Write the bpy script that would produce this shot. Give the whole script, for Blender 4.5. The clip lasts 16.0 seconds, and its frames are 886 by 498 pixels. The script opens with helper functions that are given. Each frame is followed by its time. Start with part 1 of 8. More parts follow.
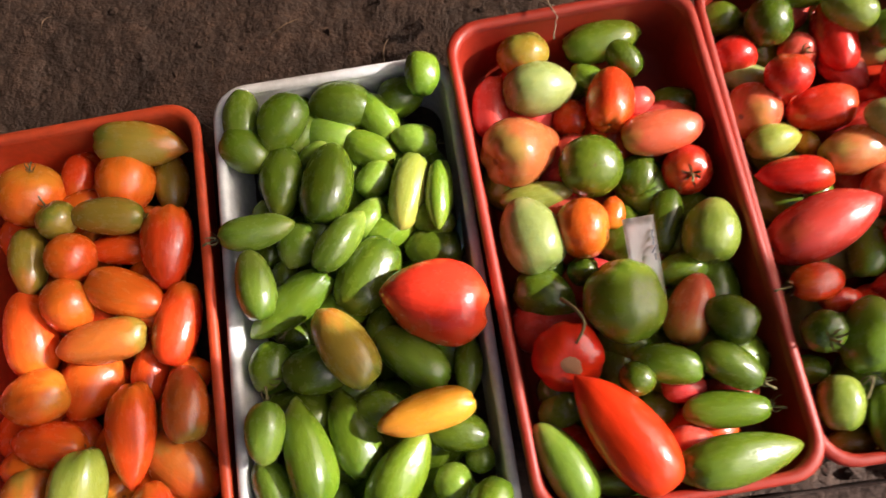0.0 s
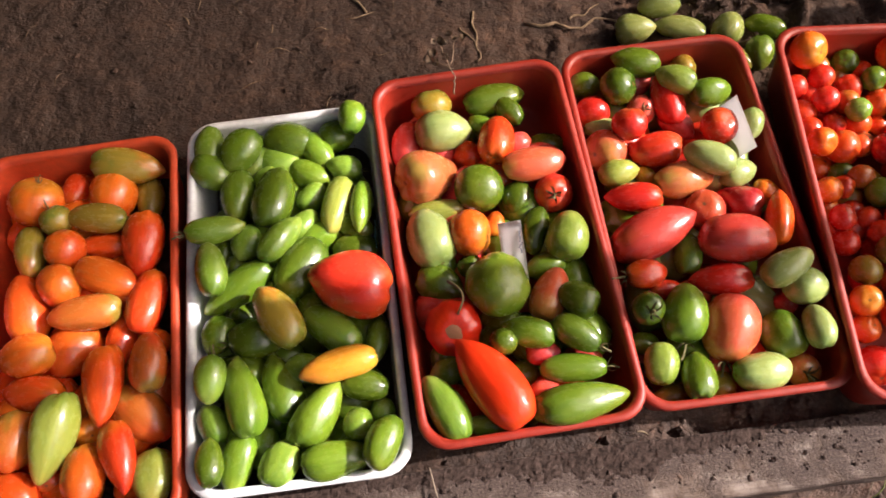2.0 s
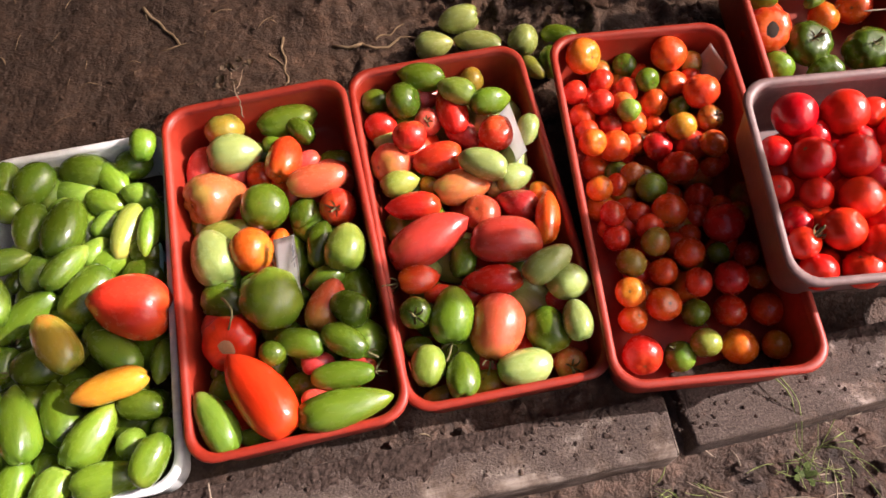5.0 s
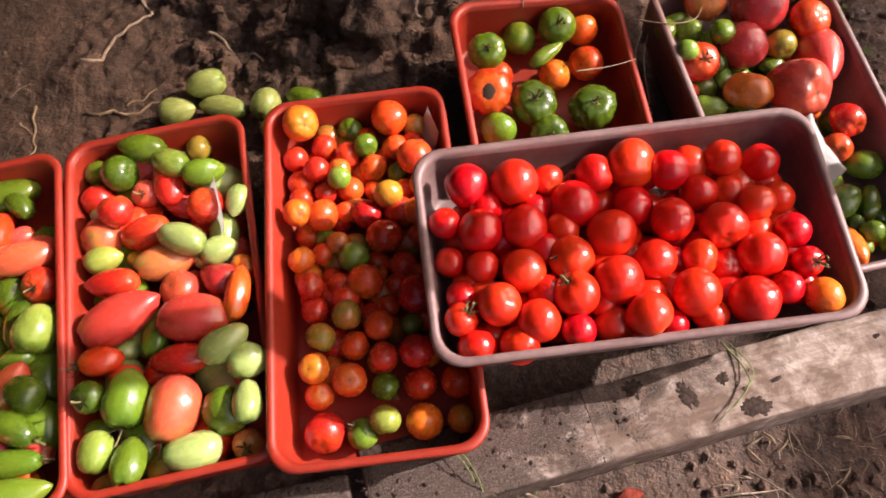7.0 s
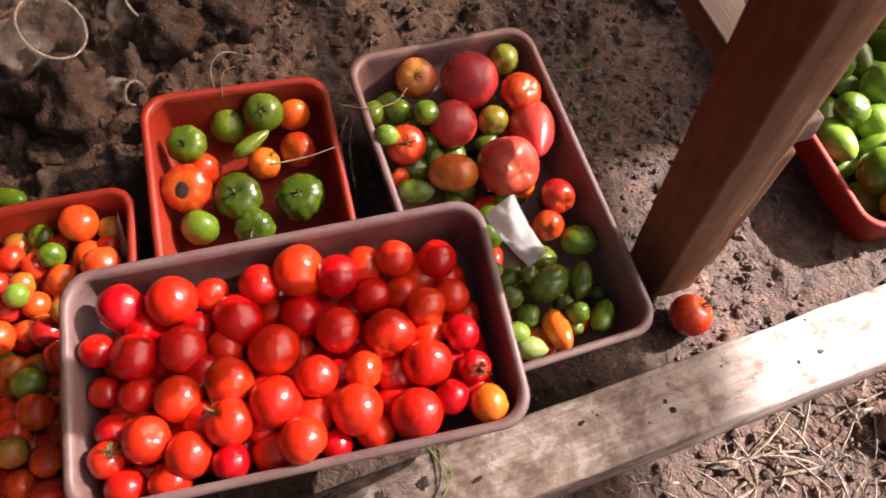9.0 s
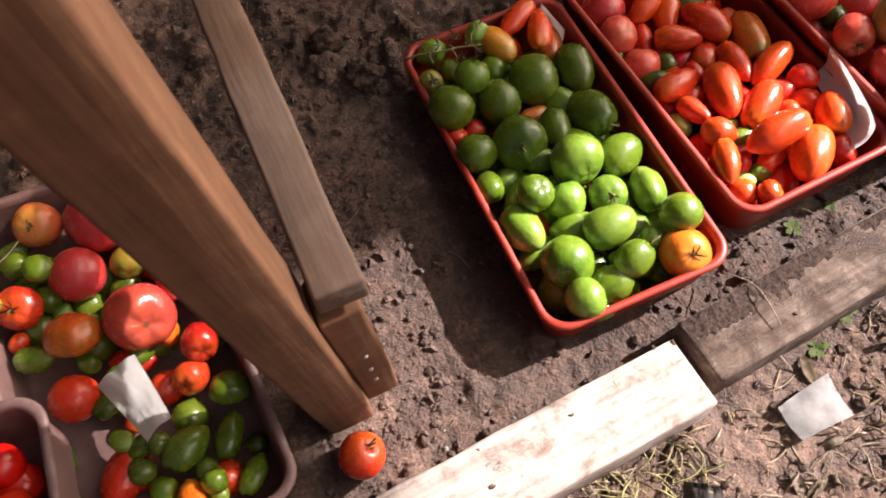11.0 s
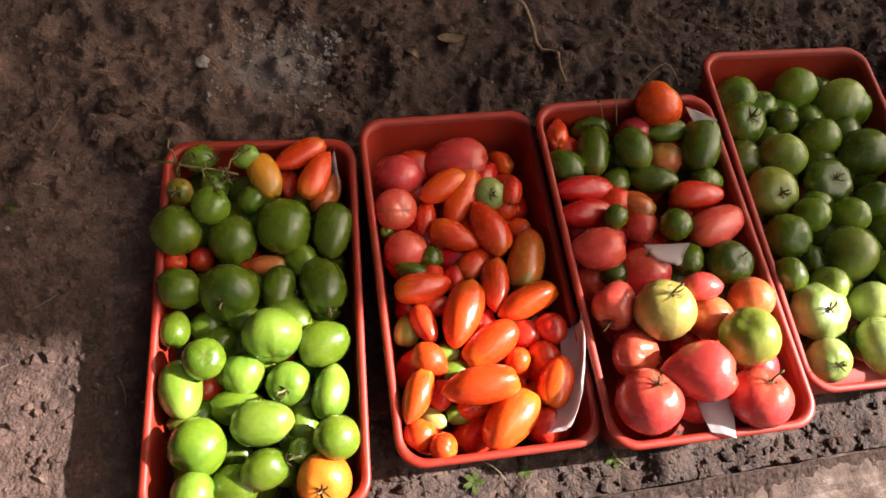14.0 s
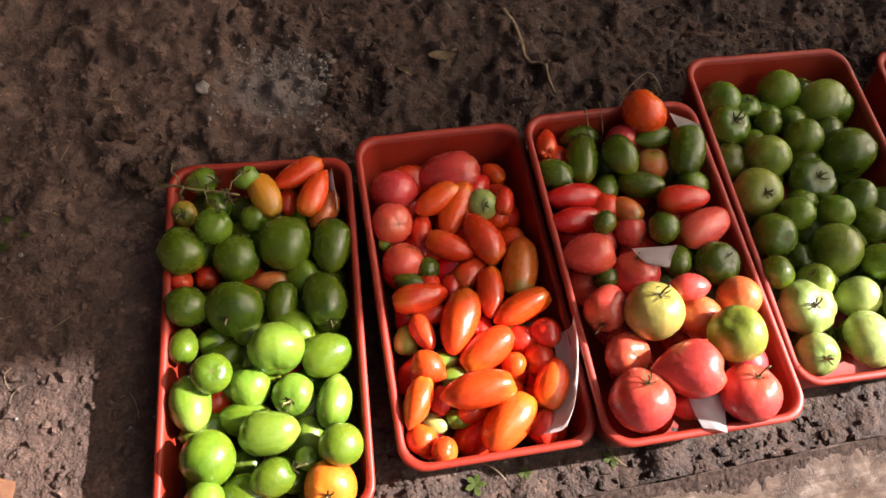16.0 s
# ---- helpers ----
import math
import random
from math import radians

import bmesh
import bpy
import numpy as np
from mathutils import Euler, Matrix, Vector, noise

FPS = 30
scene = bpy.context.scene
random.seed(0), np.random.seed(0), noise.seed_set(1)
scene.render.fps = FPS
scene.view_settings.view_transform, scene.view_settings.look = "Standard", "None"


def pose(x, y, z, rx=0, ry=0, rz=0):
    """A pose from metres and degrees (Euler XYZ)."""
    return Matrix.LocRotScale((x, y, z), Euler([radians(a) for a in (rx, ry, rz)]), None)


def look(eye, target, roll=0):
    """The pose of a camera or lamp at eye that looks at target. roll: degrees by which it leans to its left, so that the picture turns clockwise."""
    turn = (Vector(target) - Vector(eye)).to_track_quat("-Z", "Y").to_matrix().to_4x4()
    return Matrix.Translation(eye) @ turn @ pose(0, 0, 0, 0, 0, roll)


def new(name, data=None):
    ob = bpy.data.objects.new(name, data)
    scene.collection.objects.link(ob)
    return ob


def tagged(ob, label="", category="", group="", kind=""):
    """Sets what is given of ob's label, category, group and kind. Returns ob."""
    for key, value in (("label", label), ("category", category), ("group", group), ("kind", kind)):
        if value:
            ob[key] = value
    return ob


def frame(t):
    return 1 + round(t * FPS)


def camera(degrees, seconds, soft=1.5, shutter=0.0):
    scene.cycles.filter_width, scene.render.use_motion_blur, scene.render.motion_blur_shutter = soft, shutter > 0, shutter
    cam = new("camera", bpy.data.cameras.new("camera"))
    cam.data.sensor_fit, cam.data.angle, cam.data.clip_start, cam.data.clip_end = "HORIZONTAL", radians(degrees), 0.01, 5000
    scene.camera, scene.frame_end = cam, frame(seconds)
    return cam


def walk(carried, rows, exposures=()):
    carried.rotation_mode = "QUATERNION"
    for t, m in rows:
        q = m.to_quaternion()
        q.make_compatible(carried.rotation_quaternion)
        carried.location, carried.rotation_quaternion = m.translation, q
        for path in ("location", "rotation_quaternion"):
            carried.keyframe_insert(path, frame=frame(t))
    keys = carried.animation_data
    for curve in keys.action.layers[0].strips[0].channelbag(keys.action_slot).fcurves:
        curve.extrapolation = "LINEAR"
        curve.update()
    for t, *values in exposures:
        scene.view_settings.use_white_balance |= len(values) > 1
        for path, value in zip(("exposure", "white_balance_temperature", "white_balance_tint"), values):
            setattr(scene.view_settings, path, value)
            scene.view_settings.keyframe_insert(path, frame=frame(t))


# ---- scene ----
cam = camera(59.5, 16.0, 1.5, 0.25)
PATH = [
    (0, (0.606, 0.445, 0.791), (0.459, 0.976, -1.131), -11.9),
    (0.5, (0.668, 0.393, 0.898), (0.493, 1.022, -0.992), -6.7),
    (1, (0.675, 0.358, 0.931), (0.509, 1.029, -0.945), -2.8),
    (1.5, (0.68, 0.303, 0.939), (0.504, 1.057, -0.905), -5.5),
    (2, (0.703, 0.27, 0.934), (0.588, 1.08, -0.891), -3.6),
    (2.5, (0.813, 0.292, 0.929), (0.702, 1.093, -0.9), -4.5),
    (3, (0.901, 0.319, 0.942), (0.787, 1.099, -0.896), -2.3),
    (3.2, (0.908, 0.323, 0.953), (0.789, 1.09, -0.89), -2.5),
    (5.3, (0.971, 0.253, 0.94), (0.906, 1.134, -0.854), -4.7),
    (5.5, (0.994, 0.265, 0.939), (0.953, 1.124, -0.867), -3.7),
    (6, (1.122, 0.3, 0.932), (1.024, 1.122, -0.889), -3.6),
    (6.5, (1.248, 0.308, 0.931), (1.117, 1.193, -0.857), -4.0),
    (7, (1.322, 0.328, 0.946), (1.235, 1.239, -0.833), -6.3),
    (7.5, (1.354, 0.375, 0.94), (1.407, 1.285, -0.84), -3.2),
    (8, (1.379, 0.414, 0.947), (1.539, 1.292, -0.843), -2.1),
    (8.5, (1.481, 0.425, 0.936), (1.638, 1.317, -0.847), -0.2),
    (9, (1.621, 0.428, 0.943), (1.696, 1.364, -0.823), -1.4),
    (9.5, (1.751, 0.411, 0.936), (1.789, 1.364, -0.822), -5.5),
    (10, (1.846, 0.435, 0.925), (1.939, 1.365, -0.843), -6.4),
    (10.2, (1.896, 0.468, 0.918), (1.995, 1.398, -0.85), -9.2),
    (12.3, (2.196, 0.674, 0.939), (2.392, 1.56, -0.844), 2.1),
    (12.5, (2.217, 0.703, 0.949), (2.422, 1.581, -0.836), 0.6),
    (13, (2.284, 0.743, 0.951), (2.46, 1.607, -0.844), 3.7),
    (13.5, (2.427, 0.775, 0.976), (2.549, 1.657, -0.815), 11.6),
    (14, (2.463, 0.786, 0.966), (2.55, 1.669, -0.826), 12.2),
    (14.5, (2.468, 0.79, 0.978), (2.545, 1.661, -0.821), 12.1),
    (15, (2.476, 0.782, 0.993), (2.54, 1.662, -0.802), 12.2),
    (15.5, (2.479, 0.774, 0.998), (2.539, 1.666, -0.791), 11.2),
    (16, (2.481, 0.774, 1.001), (2.539, 1.675, -0.784), 8.4),
]
EXPOSURES = ((0.0, 2.10, 6230, 17), (3.0, 2.20, 6150, 19.5), (6.0, 2.21, 6180, 20), (8.5, 2.17, 6330, 18.5), (10.0, 1.55, 6350, 17.5), (12.5, 1.70, 6430, 15.5), (16.0, 1.71, 6380, 14.5))
walk(cam, [(t, look(eye, target, roll)) for t, eye, target, roll in PATH], EXPOSURES)

# ---- light: low sun, cut and dimmed by unseen film added at the +x end ----
SUN_AZIMUTH, SUN_HEIGHT = 10.5, 34.0
sun_way = Vector((math.cos(radians(SUN_HEIGHT)) * math.cos(radians(SUN_AZIMUTH)), math.cos(radians(SUN_HEIGHT)) * math.sin(radians(SUN_AZIMUTH)), math.sin(radians(SUN_HEIGHT))))
sun_data = bpy.data.lights.new("sun", "SUN")
sun_data.energy, sun_data.angle, sun_data.color = 5.0, radians(0.7), (1.0, 0.96, 0.92)
sun = new("sun", sun_data)
sun.matrix_world = look(sun_way * 20, (0, 0, 0))
world = bpy.data.worlds.new("sky")
scene.world = world
world.use_nodes = True
sky = world.node_tree.nodes.new("ShaderNodeTexSky")
sky.sky_type, sky.sun_disc = "NISHITA", False
sky.air_density, sky.dust_density, sky.ozone_density = 0.6, 8.0, 0.4
sky.sun_elevation, sky.sun_rotation = radians(SUN_HEIGHT), radians(90 - SUN_AZIMUTH)
world.node_tree.links.new(sky.outputs[0], world.node_tree.nodes["Background"].inputs[0])
world.node_tree.nodes["Background"].inputs[1].default_value = 0.031


# ---- materials ----
def material(name, rough=0.6, metal=0.0, spec=0.5):
    m = bpy.data.materials.new(name)
    m.use_nodes = True
    b = m.node_tree.nodes["Principled BSDF"]
    b.inputs["Roughness"].default_value, b.inputs["Metallic"].default_value = rough, metal
    b.inputs["Specular IOR Level"].default_value = spec
    return m, m.node_tree.nodes, m.node_tree.links, b


def noise_node(nodes, links, scale, detail=4, coords="Object", rough=0.55, distort=0.0):
    tc = nodes.new("ShaderNodeTexCoord")
    n = nodes.new("ShaderNodeTexNoise")
    n.inputs["Scale"].default_value, n.inputs["Detail"].default_value = scale, detail
    n.inputs["Roughness"].default_value, n.inputs["Distortion"].default_value = rough, distort
    links.new(tc.outputs[coords], n.inputs["Vector"])
    return n


def ramp(nodes, links, source, stops):
    r = nodes.new("ShaderNodeValToRGB")
    while len(r.color_ramp.elements) < len(stops):
        r.color_ramp.elements.new(0.5)
    for e, (p, c) in zip(r.color_ramp.elements, stops):
        e.position, e.color = p, (*c, 1)
    links.new(source, r.inputs[0])
    return r


def mixed(nodes, links, kind, fac, a, b):
    m = nodes.new("ShaderNodeMix")
    m.data_type, m.blend_type = "RGBA", kind
    for socket, value in ((m.inputs[0], fac), (m.inputs[6], a), (m.inputs[7], b)):
        if isinstance(value, (int, float)):
            socket.default_value = value
        elif isinstance(value, tuple):
            socket.default_value = (*value, 1)
        else:
            links.new(value, socket)
    return m.outputs[2]


def bumped(nodes, links, shader, height, strength, distance):
    b = nodes.new("ShaderNodeBump")
    b.inputs["Strength"].default_value, b.inputs["Distance"].default_value = strength, distance
    links.new(height, b.inputs["Height"])
    links.new(b.outputs[0], shader.inputs["Normal"])


def varied(nodes, links, colour, hue, value):
    """Shifts a colour a little from object to object."""
    info = nodes.new("ShaderNodeObjectInfo")
    hsv = nodes.new("ShaderNodeHueSaturation")
    for out, (low, high) in (("Hue", (0.5 - hue, 0.5 + hue)), ("Value", (1 - value, 1 + value))):
        r = nodes.new("ShaderNodeMapRange")
        r.inputs[3].default_value, r.inputs[4].default_value = low, high
        links.new(info.outputs["Random"], r.inputs[0])
        links.new(r.outputs[0], hsv.inputs[out])
    links.new(colour, hsv.inputs["Color"])
    return hsv.outputs[0]


def soil_material():
    m, n, l, b = material("dry_garden_soil", 0.95, spec=0.3)
    big = noise_node(n, l, 2.2, 5)
    mid = noise_node(n, l, 22, 6, rough=0.65)
    fine = noise_node(n, l, 260, 4, rough=0.7)
    base = ramp(n, l, big.outputs[0], [(0.3, (0.066, 0.040, 0.029)), (0.55, (0.100, 0.063, 0.046)), (0.75, (0.142, 0.095, 0.073))])
    mott = ramp(n, l, mid.outputs[0], [(0.3, (0.55, 0.53, 0.51)), (0.5, (0.92, 0.92, 0.92)), (0.70, (1.5, 1.47, 1.44))])
    grain = ramp(n, l, fine.outputs[0], [(0.3, (0.75, 0.75, 0.75)), (0.6, (1.03, 1.03, 1.03)), (0.75, (1.5, 1.46, 1.4))])
    c = mixed(n, l, "MULTIPLY", 1.0, base.outputs[0], mott.outputs[0])
    c = mixed(n, l, "MULTIPLY", 0.8, c, grain.outputs[0])
    warp = noise_node(n, l, 45, 3)
    place = n.new("ShaderNodeTexCoord")
    moved = n.new("ShaderNodeVectorMath")
    moved.operation = "MULTIPLY_ADD"
    moved.inputs[1].default_value = (0.010, 0.010, 0.010)
    l.new(warp.outputs["Color"], moved.inputs[0])
    l.new(place.outputs["Object"], moved.inputs[2])
    crumb = []
    for scale in (75, 210):
        v = n.new("ShaderNodeTexVoronoi")
        v.inputs["Scale"].default_value = scale
        l.new(moved.outputs[0], v.inputs["Vector"])
        crumb.append(v)
        sep = n.new("ShaderNodeSeparateColor")
        l.new(v.outputs["Color"], sep.inputs[0])
        tone = ramp(n, l, sep.outputs[0], [(0.0, (0.68, 0.67, 0.66)), (0.8, (1.05, 1.05, 1.05)), (1.0, (1.7, 1.66, 1.6))])
        c = mixed(n, l, "MULTIPLY", 0.45, c, tone.outputs[0])
    # damp dark soil at the low-x end, deepened to stand in for shade; paler beyond
    ends = n.new("ShaderNodeSeparateXYZ")
    l.new(place.outputs["Object"], ends.inputs[0])
    dry = n.new("ShaderNodeMapRange")
    dry.inputs[1].default_value, dry.inputs[2].default_value = 0.1, 3.2
    l.new(ends.outputs[0], dry.inputs[0])
    bed_tone = ramp(n, l, dry.outputs[0], [(0.0, (0.42, 0.40, 0.38)), (0.14, (0.60, 0.58, 0.56)), (0.32, (1.15, 1.15, 1.15)), (0.58, (1.30, 1.31, 1.38)), (0.63, (1.32, 1.33, 1.40)), (0.72, (0.92, 0.92, 0.95)), (0.92, (0.74, 0.74, 0.76))])
    side = n.new("ShaderNodeVectorMath")
    side.operation = "DOT_PRODUCT"
    side.inputs[1].default_value = (0.282, -1.0, 0.0)
    l.new(place.outputs["Object"], side.inputs[0])
    trodden = n.new("ShaderNodeMapRange")
    trodden.inputs[1].default_value, trodden.inputs[2].default_value = -0.10, -0.06
    l.new(side.outputs["Value"], trodden.inputs[0])
    bed = mixed(n, l, "MULTIPLY", 1.0, c, bed_tone.outputs[0])
    # path soil is darker at low x and grows paler towards +x
    path_tone = ramp(n, l, dry.outputs[0], [(0.36, (0.68, 0.63, 0.60)), (0.46, (0.95, 0.90, 0.88)), (0.62, (1.42, 1.39, 1.40))])
    dust = mixed(n, l, "MULTIPLY", 1.0, c, path_tone.outputs[0])
    c = mixed(n, l, "MIX", trodden.outputs[0], bed, dust)
    # a pale mineral crust in one place
    off = n.new("ShaderNodeVectorMath")
    off.operation = "DISTANCE"
    off.inputs[1].default_value = (2.22, 1.54, 0.0)
    l.new(place.outputs["Object"], off.inputs[0])
    ragged = n.new("ShaderNodeMath")
    ragged.operation = "MULTIPLY_ADD"
    ragged.inputs[1].default_value = 0.16
    l.new(mid.outputs[0], ragged.inputs[0])
    l.new(off.outputs["Value"], ragged.inputs[2])
    crust = n.new("ShaderNodeMapRange")
    crust.inputs[1].default_value, crust.inputs[2].default_value = 0.175, 0.13
    crust.inputs[4].default_value = 0.55
    l.new(ragged.outputs[0], crust.inputs[0])
    c = mixed(n, l, "MIX", crust.outputs[0], c, (0.21, 0.18, 0.165))
    l.new(c, b.inputs["Base Color"])
    wet = n.new("ShaderNodeMapRange")
    wet.inputs[1].default_value, wet.inputs[2].default_value = 0.38, 0.62
    wet.inputs[3].default_value, wet.inputs[4].default_value = 0.62, 0.95
    l.new(mid.outputs[0], wet.inputs[0])
    l.new(wet.outputs[0], b.inputs["Roughness"])
    height = mid.outputs[0]
    for source, share in ((fine.outputs[0], 0.2), (crumb[0].outputs["Distance"], -0.25), (crumb[1].outputs["Distance"], -0.12)):
        add = n.new("ShaderNodeMath")
        add.operation = "MULTIPLY_ADD"
        add.inputs[1].default_value = share
        l.new(source, add.inputs[0])
        l.new(height, add.inputs[2])
        height = add.outputs[0]
    bumped(n, l, b, height, 0.9, 0.012)
    return m


def wood_material(name, light, dark, stain=0.5, rough=0.8, clean_lit_end=0.0, grain=(1.5, 26, 26), mud=None):
    """The +x end of the piece can be cleaner and paler than its other end, which also stands in for sunlight there.
    mud: how much of the face is smeared with grainy mud at the -x end and at the +x end of a stretch, the stretch in
    metres, and how much more lies to the back.
    """
    m, n, l, b = material(name, rough, spec=0.25)
    tc = n.new("ShaderNodeTexCoord")
    mp = n.new("ShaderNodeMapping")
    mp.inputs["Scale"].default_value = grain
    l.new(tc.outputs["Object"], mp.inputs[0])
    g = n.new("ShaderNodeTexNoise")
    g.inputs["Scale"].default_value, g.inputs["Detail"].default_value = 5, 7
    l.new(mp.outputs[0], g.inputs["Vector"])
    col = ramp(n, l, g.outputs[0], [(0.32, dark), (0.62, light)])
    dirt = noise_node(n, l, 26, 8, rough=0.72, distort=0.4)
    end = n.new("ShaderNodeSeparateXYZ")
    l.new(tc.outputs["Object"], end.inputs[0])
    reach = n.new("ShaderNodeMapRange")
    reach.inputs[1].default_value, reach.inputs[2].default_value = -0.2, 0.3
    reach.inputs[3].default_value, reach.inputs[4].default_value = -clean_lit_end * 0.4, clean_lit_end
    l.new(end.outputs[0], reach.inputs[0])
    total = n.new("ShaderNodeMath")
    total.operation = "ADD"
    l.new(dirt.outputs[0], total.inputs[0])
    l.new(reach.outputs[0], total.inputs[1])
    dr = ramp(n, l, total.outputs[0], [(0.40, (0.28, 0.21, 0.165)), (0.53, (0.55, 0.49, 0.45)), (0.61, (0.84, 0.81, 0.78)), (0.72, (1, 1, 1))])
    c = mixed(n, l, "MULTIPLY", stain, col.outputs[0], dr.outputs[0])
    relief = g.outputs[0]
    if mud:
        first, last, low, high, backward = mud
        patch, specks = noise_node(n, l, 24, 6, rough=0.6, distort=0.3), noise_node(n, l, 330, 3, rough=0.7)
        lie = n.new("ShaderNodeMapRange")
        lie.inputs[1].default_value, lie.inputs[2].default_value = low, high
        lie.inputs[3].default_value, lie.inputs[4].default_value = first, last
        l.new(end.outputs[0], lie.inputs[0])
        level = lie.outputs[0]
        for source, share in ((patch.outputs[0], 2.2), (specks.outputs[0], 1.1), (end.outputs[1], backward)):
            add = n.new("ShaderNodeMath")
            add.operation = "MULTIPLY_ADD"
            add.inputs[1].default_value = share
            l.new(source, add.inputs[0])
            l.new(level, add.inputs[2])
            level = add.outputs[0]
        caked = n.new("ShaderNodeMapRange")
        caked.inputs[1].default_value, caked.inputs[2].default_value = 1.62, 1.95
        caked.inputs[4].default_value = 0.93
        l.new(level, caked.inputs[0])
        tone = ramp(n, l, specks.outputs[0], [(0.3, (0.040, 0.026, 0.020)), (0.55, (0.085, 0.058, 0.046)), (0.72, (0.17, 0.125, 0.105))])
        c = mixed(n, l, "MIX", caked.outputs[0], c, tone.outputs[0])
        lumps = n.new("ShaderNodeMath")
        lumps.operation = "MULTIPLY_ADD"
        l.new(caked.outputs[0], lumps.inputs[0])
        l.new(specks.outputs[0], lumps.inputs[1])
        l.new(g.outputs[0], lumps.inputs[2])
        relief = lumps.outputs[0]
    l.new(c, b.inputs["Base Color"])
    bumped(n, l, b, relief, 0.6, 0.004)
    return m


def plastic_material(name, colour, dusty, rough=0.38):
    m, n, l, b = material(name, rough, spec=0.5)
    dust = noise_node(n, l, 16, 7, rough=0.7)
    d = ramp(n, l, dust.outputs[0], [(0.45, (0, 0, 0)), (0.75, (0.6, 0.6, 0.6))])
    scuff = noise_node(n, l, 120, 4)
    low = tuple(v * 0.82 for v in colour)
    s = ramp(n, l, scuff.outputs[0], [(0.35, low), (0.65, colour)])
    c = mixed(n, l, "MIX", d.outputs[0], s.outputs[0], dusty)
    l.new(c, b.inputs["Base Color"])
    rr = n.new("ShaderNodeMapRange")
    rr.inputs[3].default_value, rr.inputs[4].default_value = rough - 0.1, rough + 0.3
    l.new(dust.outputs[0], rr.inputs[0])
    l.new(rr.outputs[0], b.inputs["Roughness"])
    bumped(n, l, b, scuff.outputs[0], 0.08, 0.001)
    return m


def fruit_material(name, shoulder, body, tip, blotch=0.25, rough=0.20):
    """Skin that ripens from the stalk end (-x) to the tip (+x), with faint streaks along it, pores and a corky scar."""
    m, n, l, b = material(name, rough, spec=0.5)
    tc = n.new("ShaderNodeTexCoord")
    sep = n.new("ShaderNodeSeparateXYZ")
    l.new(tc.outputs["Object"], sep.inputs[0])
    info = n.new("ShaderNodeObjectInfo")

    def math_node(kind, a, second=None, third=None):
        k = n.new("ShaderNodeMath")
        k.operation = kind
        for socket, value in zip(k.inputs, (a, second, third)):
            if isinstance(value, (int, float)):
                socket.default_value = value
            elif value is not None:
                l.new(value, socket)
        return k.outputs[0]

    each = math_node("MULTIPLY", info.outputs["Random"], 40.0)
    patch = n.new("ShaderNodeTexNoise")
    patch.noise_dimensions = "4D"
    patch.inputs["Scale"].default_value, patch.inputs["Detail"].default_value = 2.2, 3
    l.new(tc.outputs["Object"], patch.inputs["Vector"])
    l.new(each, patch.inputs["W"])
    ripe = math_node("MULTIPLY_ADD", patch.outputs[0], blotch * 2.4, sep.outputs[0])
    ripe = math_node("ADD", ripe, 0.5 - blotch * 1.2)
    col = ramp(n, l, ripe, [(0.02, shoulder), (0.30, body), (0.72, body), (1.0, tip)])
    # streaks run from end to end
    flat = n.new("ShaderNodeCombineXYZ")
    l.new(sep.outputs[1], flat.inputs[1])
    l.new(sep.outputs[2], flat.inputs[2])
    round_it = n.new("ShaderNodeVectorMath")
    round_it.operation = "NORMALIZE"
    l.new(flat.outputs[0], round_it.inputs[0])
    lengthwise = n.new("ShaderNodeCombineXYZ")
    l.new(math_node("MULTIPLY", sep.outputs[0], 0.35), lengthwise.inputs[0])
    place = n.new("ShaderNodeVectorMath")
    place.operation = "ADD"
    l.new(round_it.outputs[0], place.inputs[0])
    l.new(lengthwise.outputs[0], place.inputs[1])
    streak = n.new("ShaderNodeTexNoise")
    streak.noise_dimensions = "4D"
    streak.inputs["Scale"].default_value, streak.inputs["Detail"].default_value = 3.4, 4
    l.new(place.outputs[0], streak.inputs["Vector"])
    l.new(each, streak.inputs["W"])
    st = ramp(n, l, streak.outputs[0], [(0.3, (0.80, 0.84, 0.76)), (0.5, (1.0, 1.0, 1.0)), (0.72, (1.12, 1.09, 1.10))])
    c = mixed(n, l, "MULTIPLY", 0.75, col.outputs[0], st.outputs[0])
    pores = n.new("ShaderNodeTexVoronoi")
    pores.inputs["Scale"].default_value = 26
    l.new(tc.outputs["Object"], pores.inputs["Vector"])
    po = ramp(n, l, pores.outputs["Distance"], [(0.06, (1.16, 1.15, 1.10)), (0.16, (1.0, 1.0, 1.0))])
    c = mixed(n, l, "MULTIPLY", 0.7, c, po.outputs[0])
    c = varied(n, l, c, 0.005, 0.15)
    speck = noise_node(n, l, 60, 2)
    reach = n.new("ShaderNodeVectorMath")
    reach.operation = "LENGTH"
    l.new(flat.outputs[0], reach.inputs[0])
    wob = math_node("MULTIPLY_ADD", speck.outputs[0], 0.06, reach.outputs["Value"])
    scarred = math_node("GREATER_THAN", info.outputs["Random"], 0.55)
    for low, high, size, tone in ((-0.10, -0.20, 0.062, (0.14, 0.085, 0.035)), (0.10, 0.20, 0.036, (0.13, 0.07, 0.03))):
        near = n.new("ShaderNodeMapRange")
        near.inputs[1].default_value, near.inputs[2].default_value = low, high
        l.new(sep.outputs[0], near.inputs[0])
        ringed = n.new("ShaderNodeMapRange")
        ringed.inputs[1].default_value, ringed.inputs[2].default_value = size + 0.025, size
        l.new(wob, ringed.inputs[0])
        both = math_node("MULTIPLY", near.outputs[0], ringed.outputs[0])
        if low > 0:
            both = math_node("MULTIPLY", both, scarred)
        c = mixed(n, l, "MIX", math_node("MULTIPLY", both, 0.8), c, tone)
    l.new(c, b.inputs["Base Color"])
    b.inputs["Subsurface Weight"].default_value = 0.22
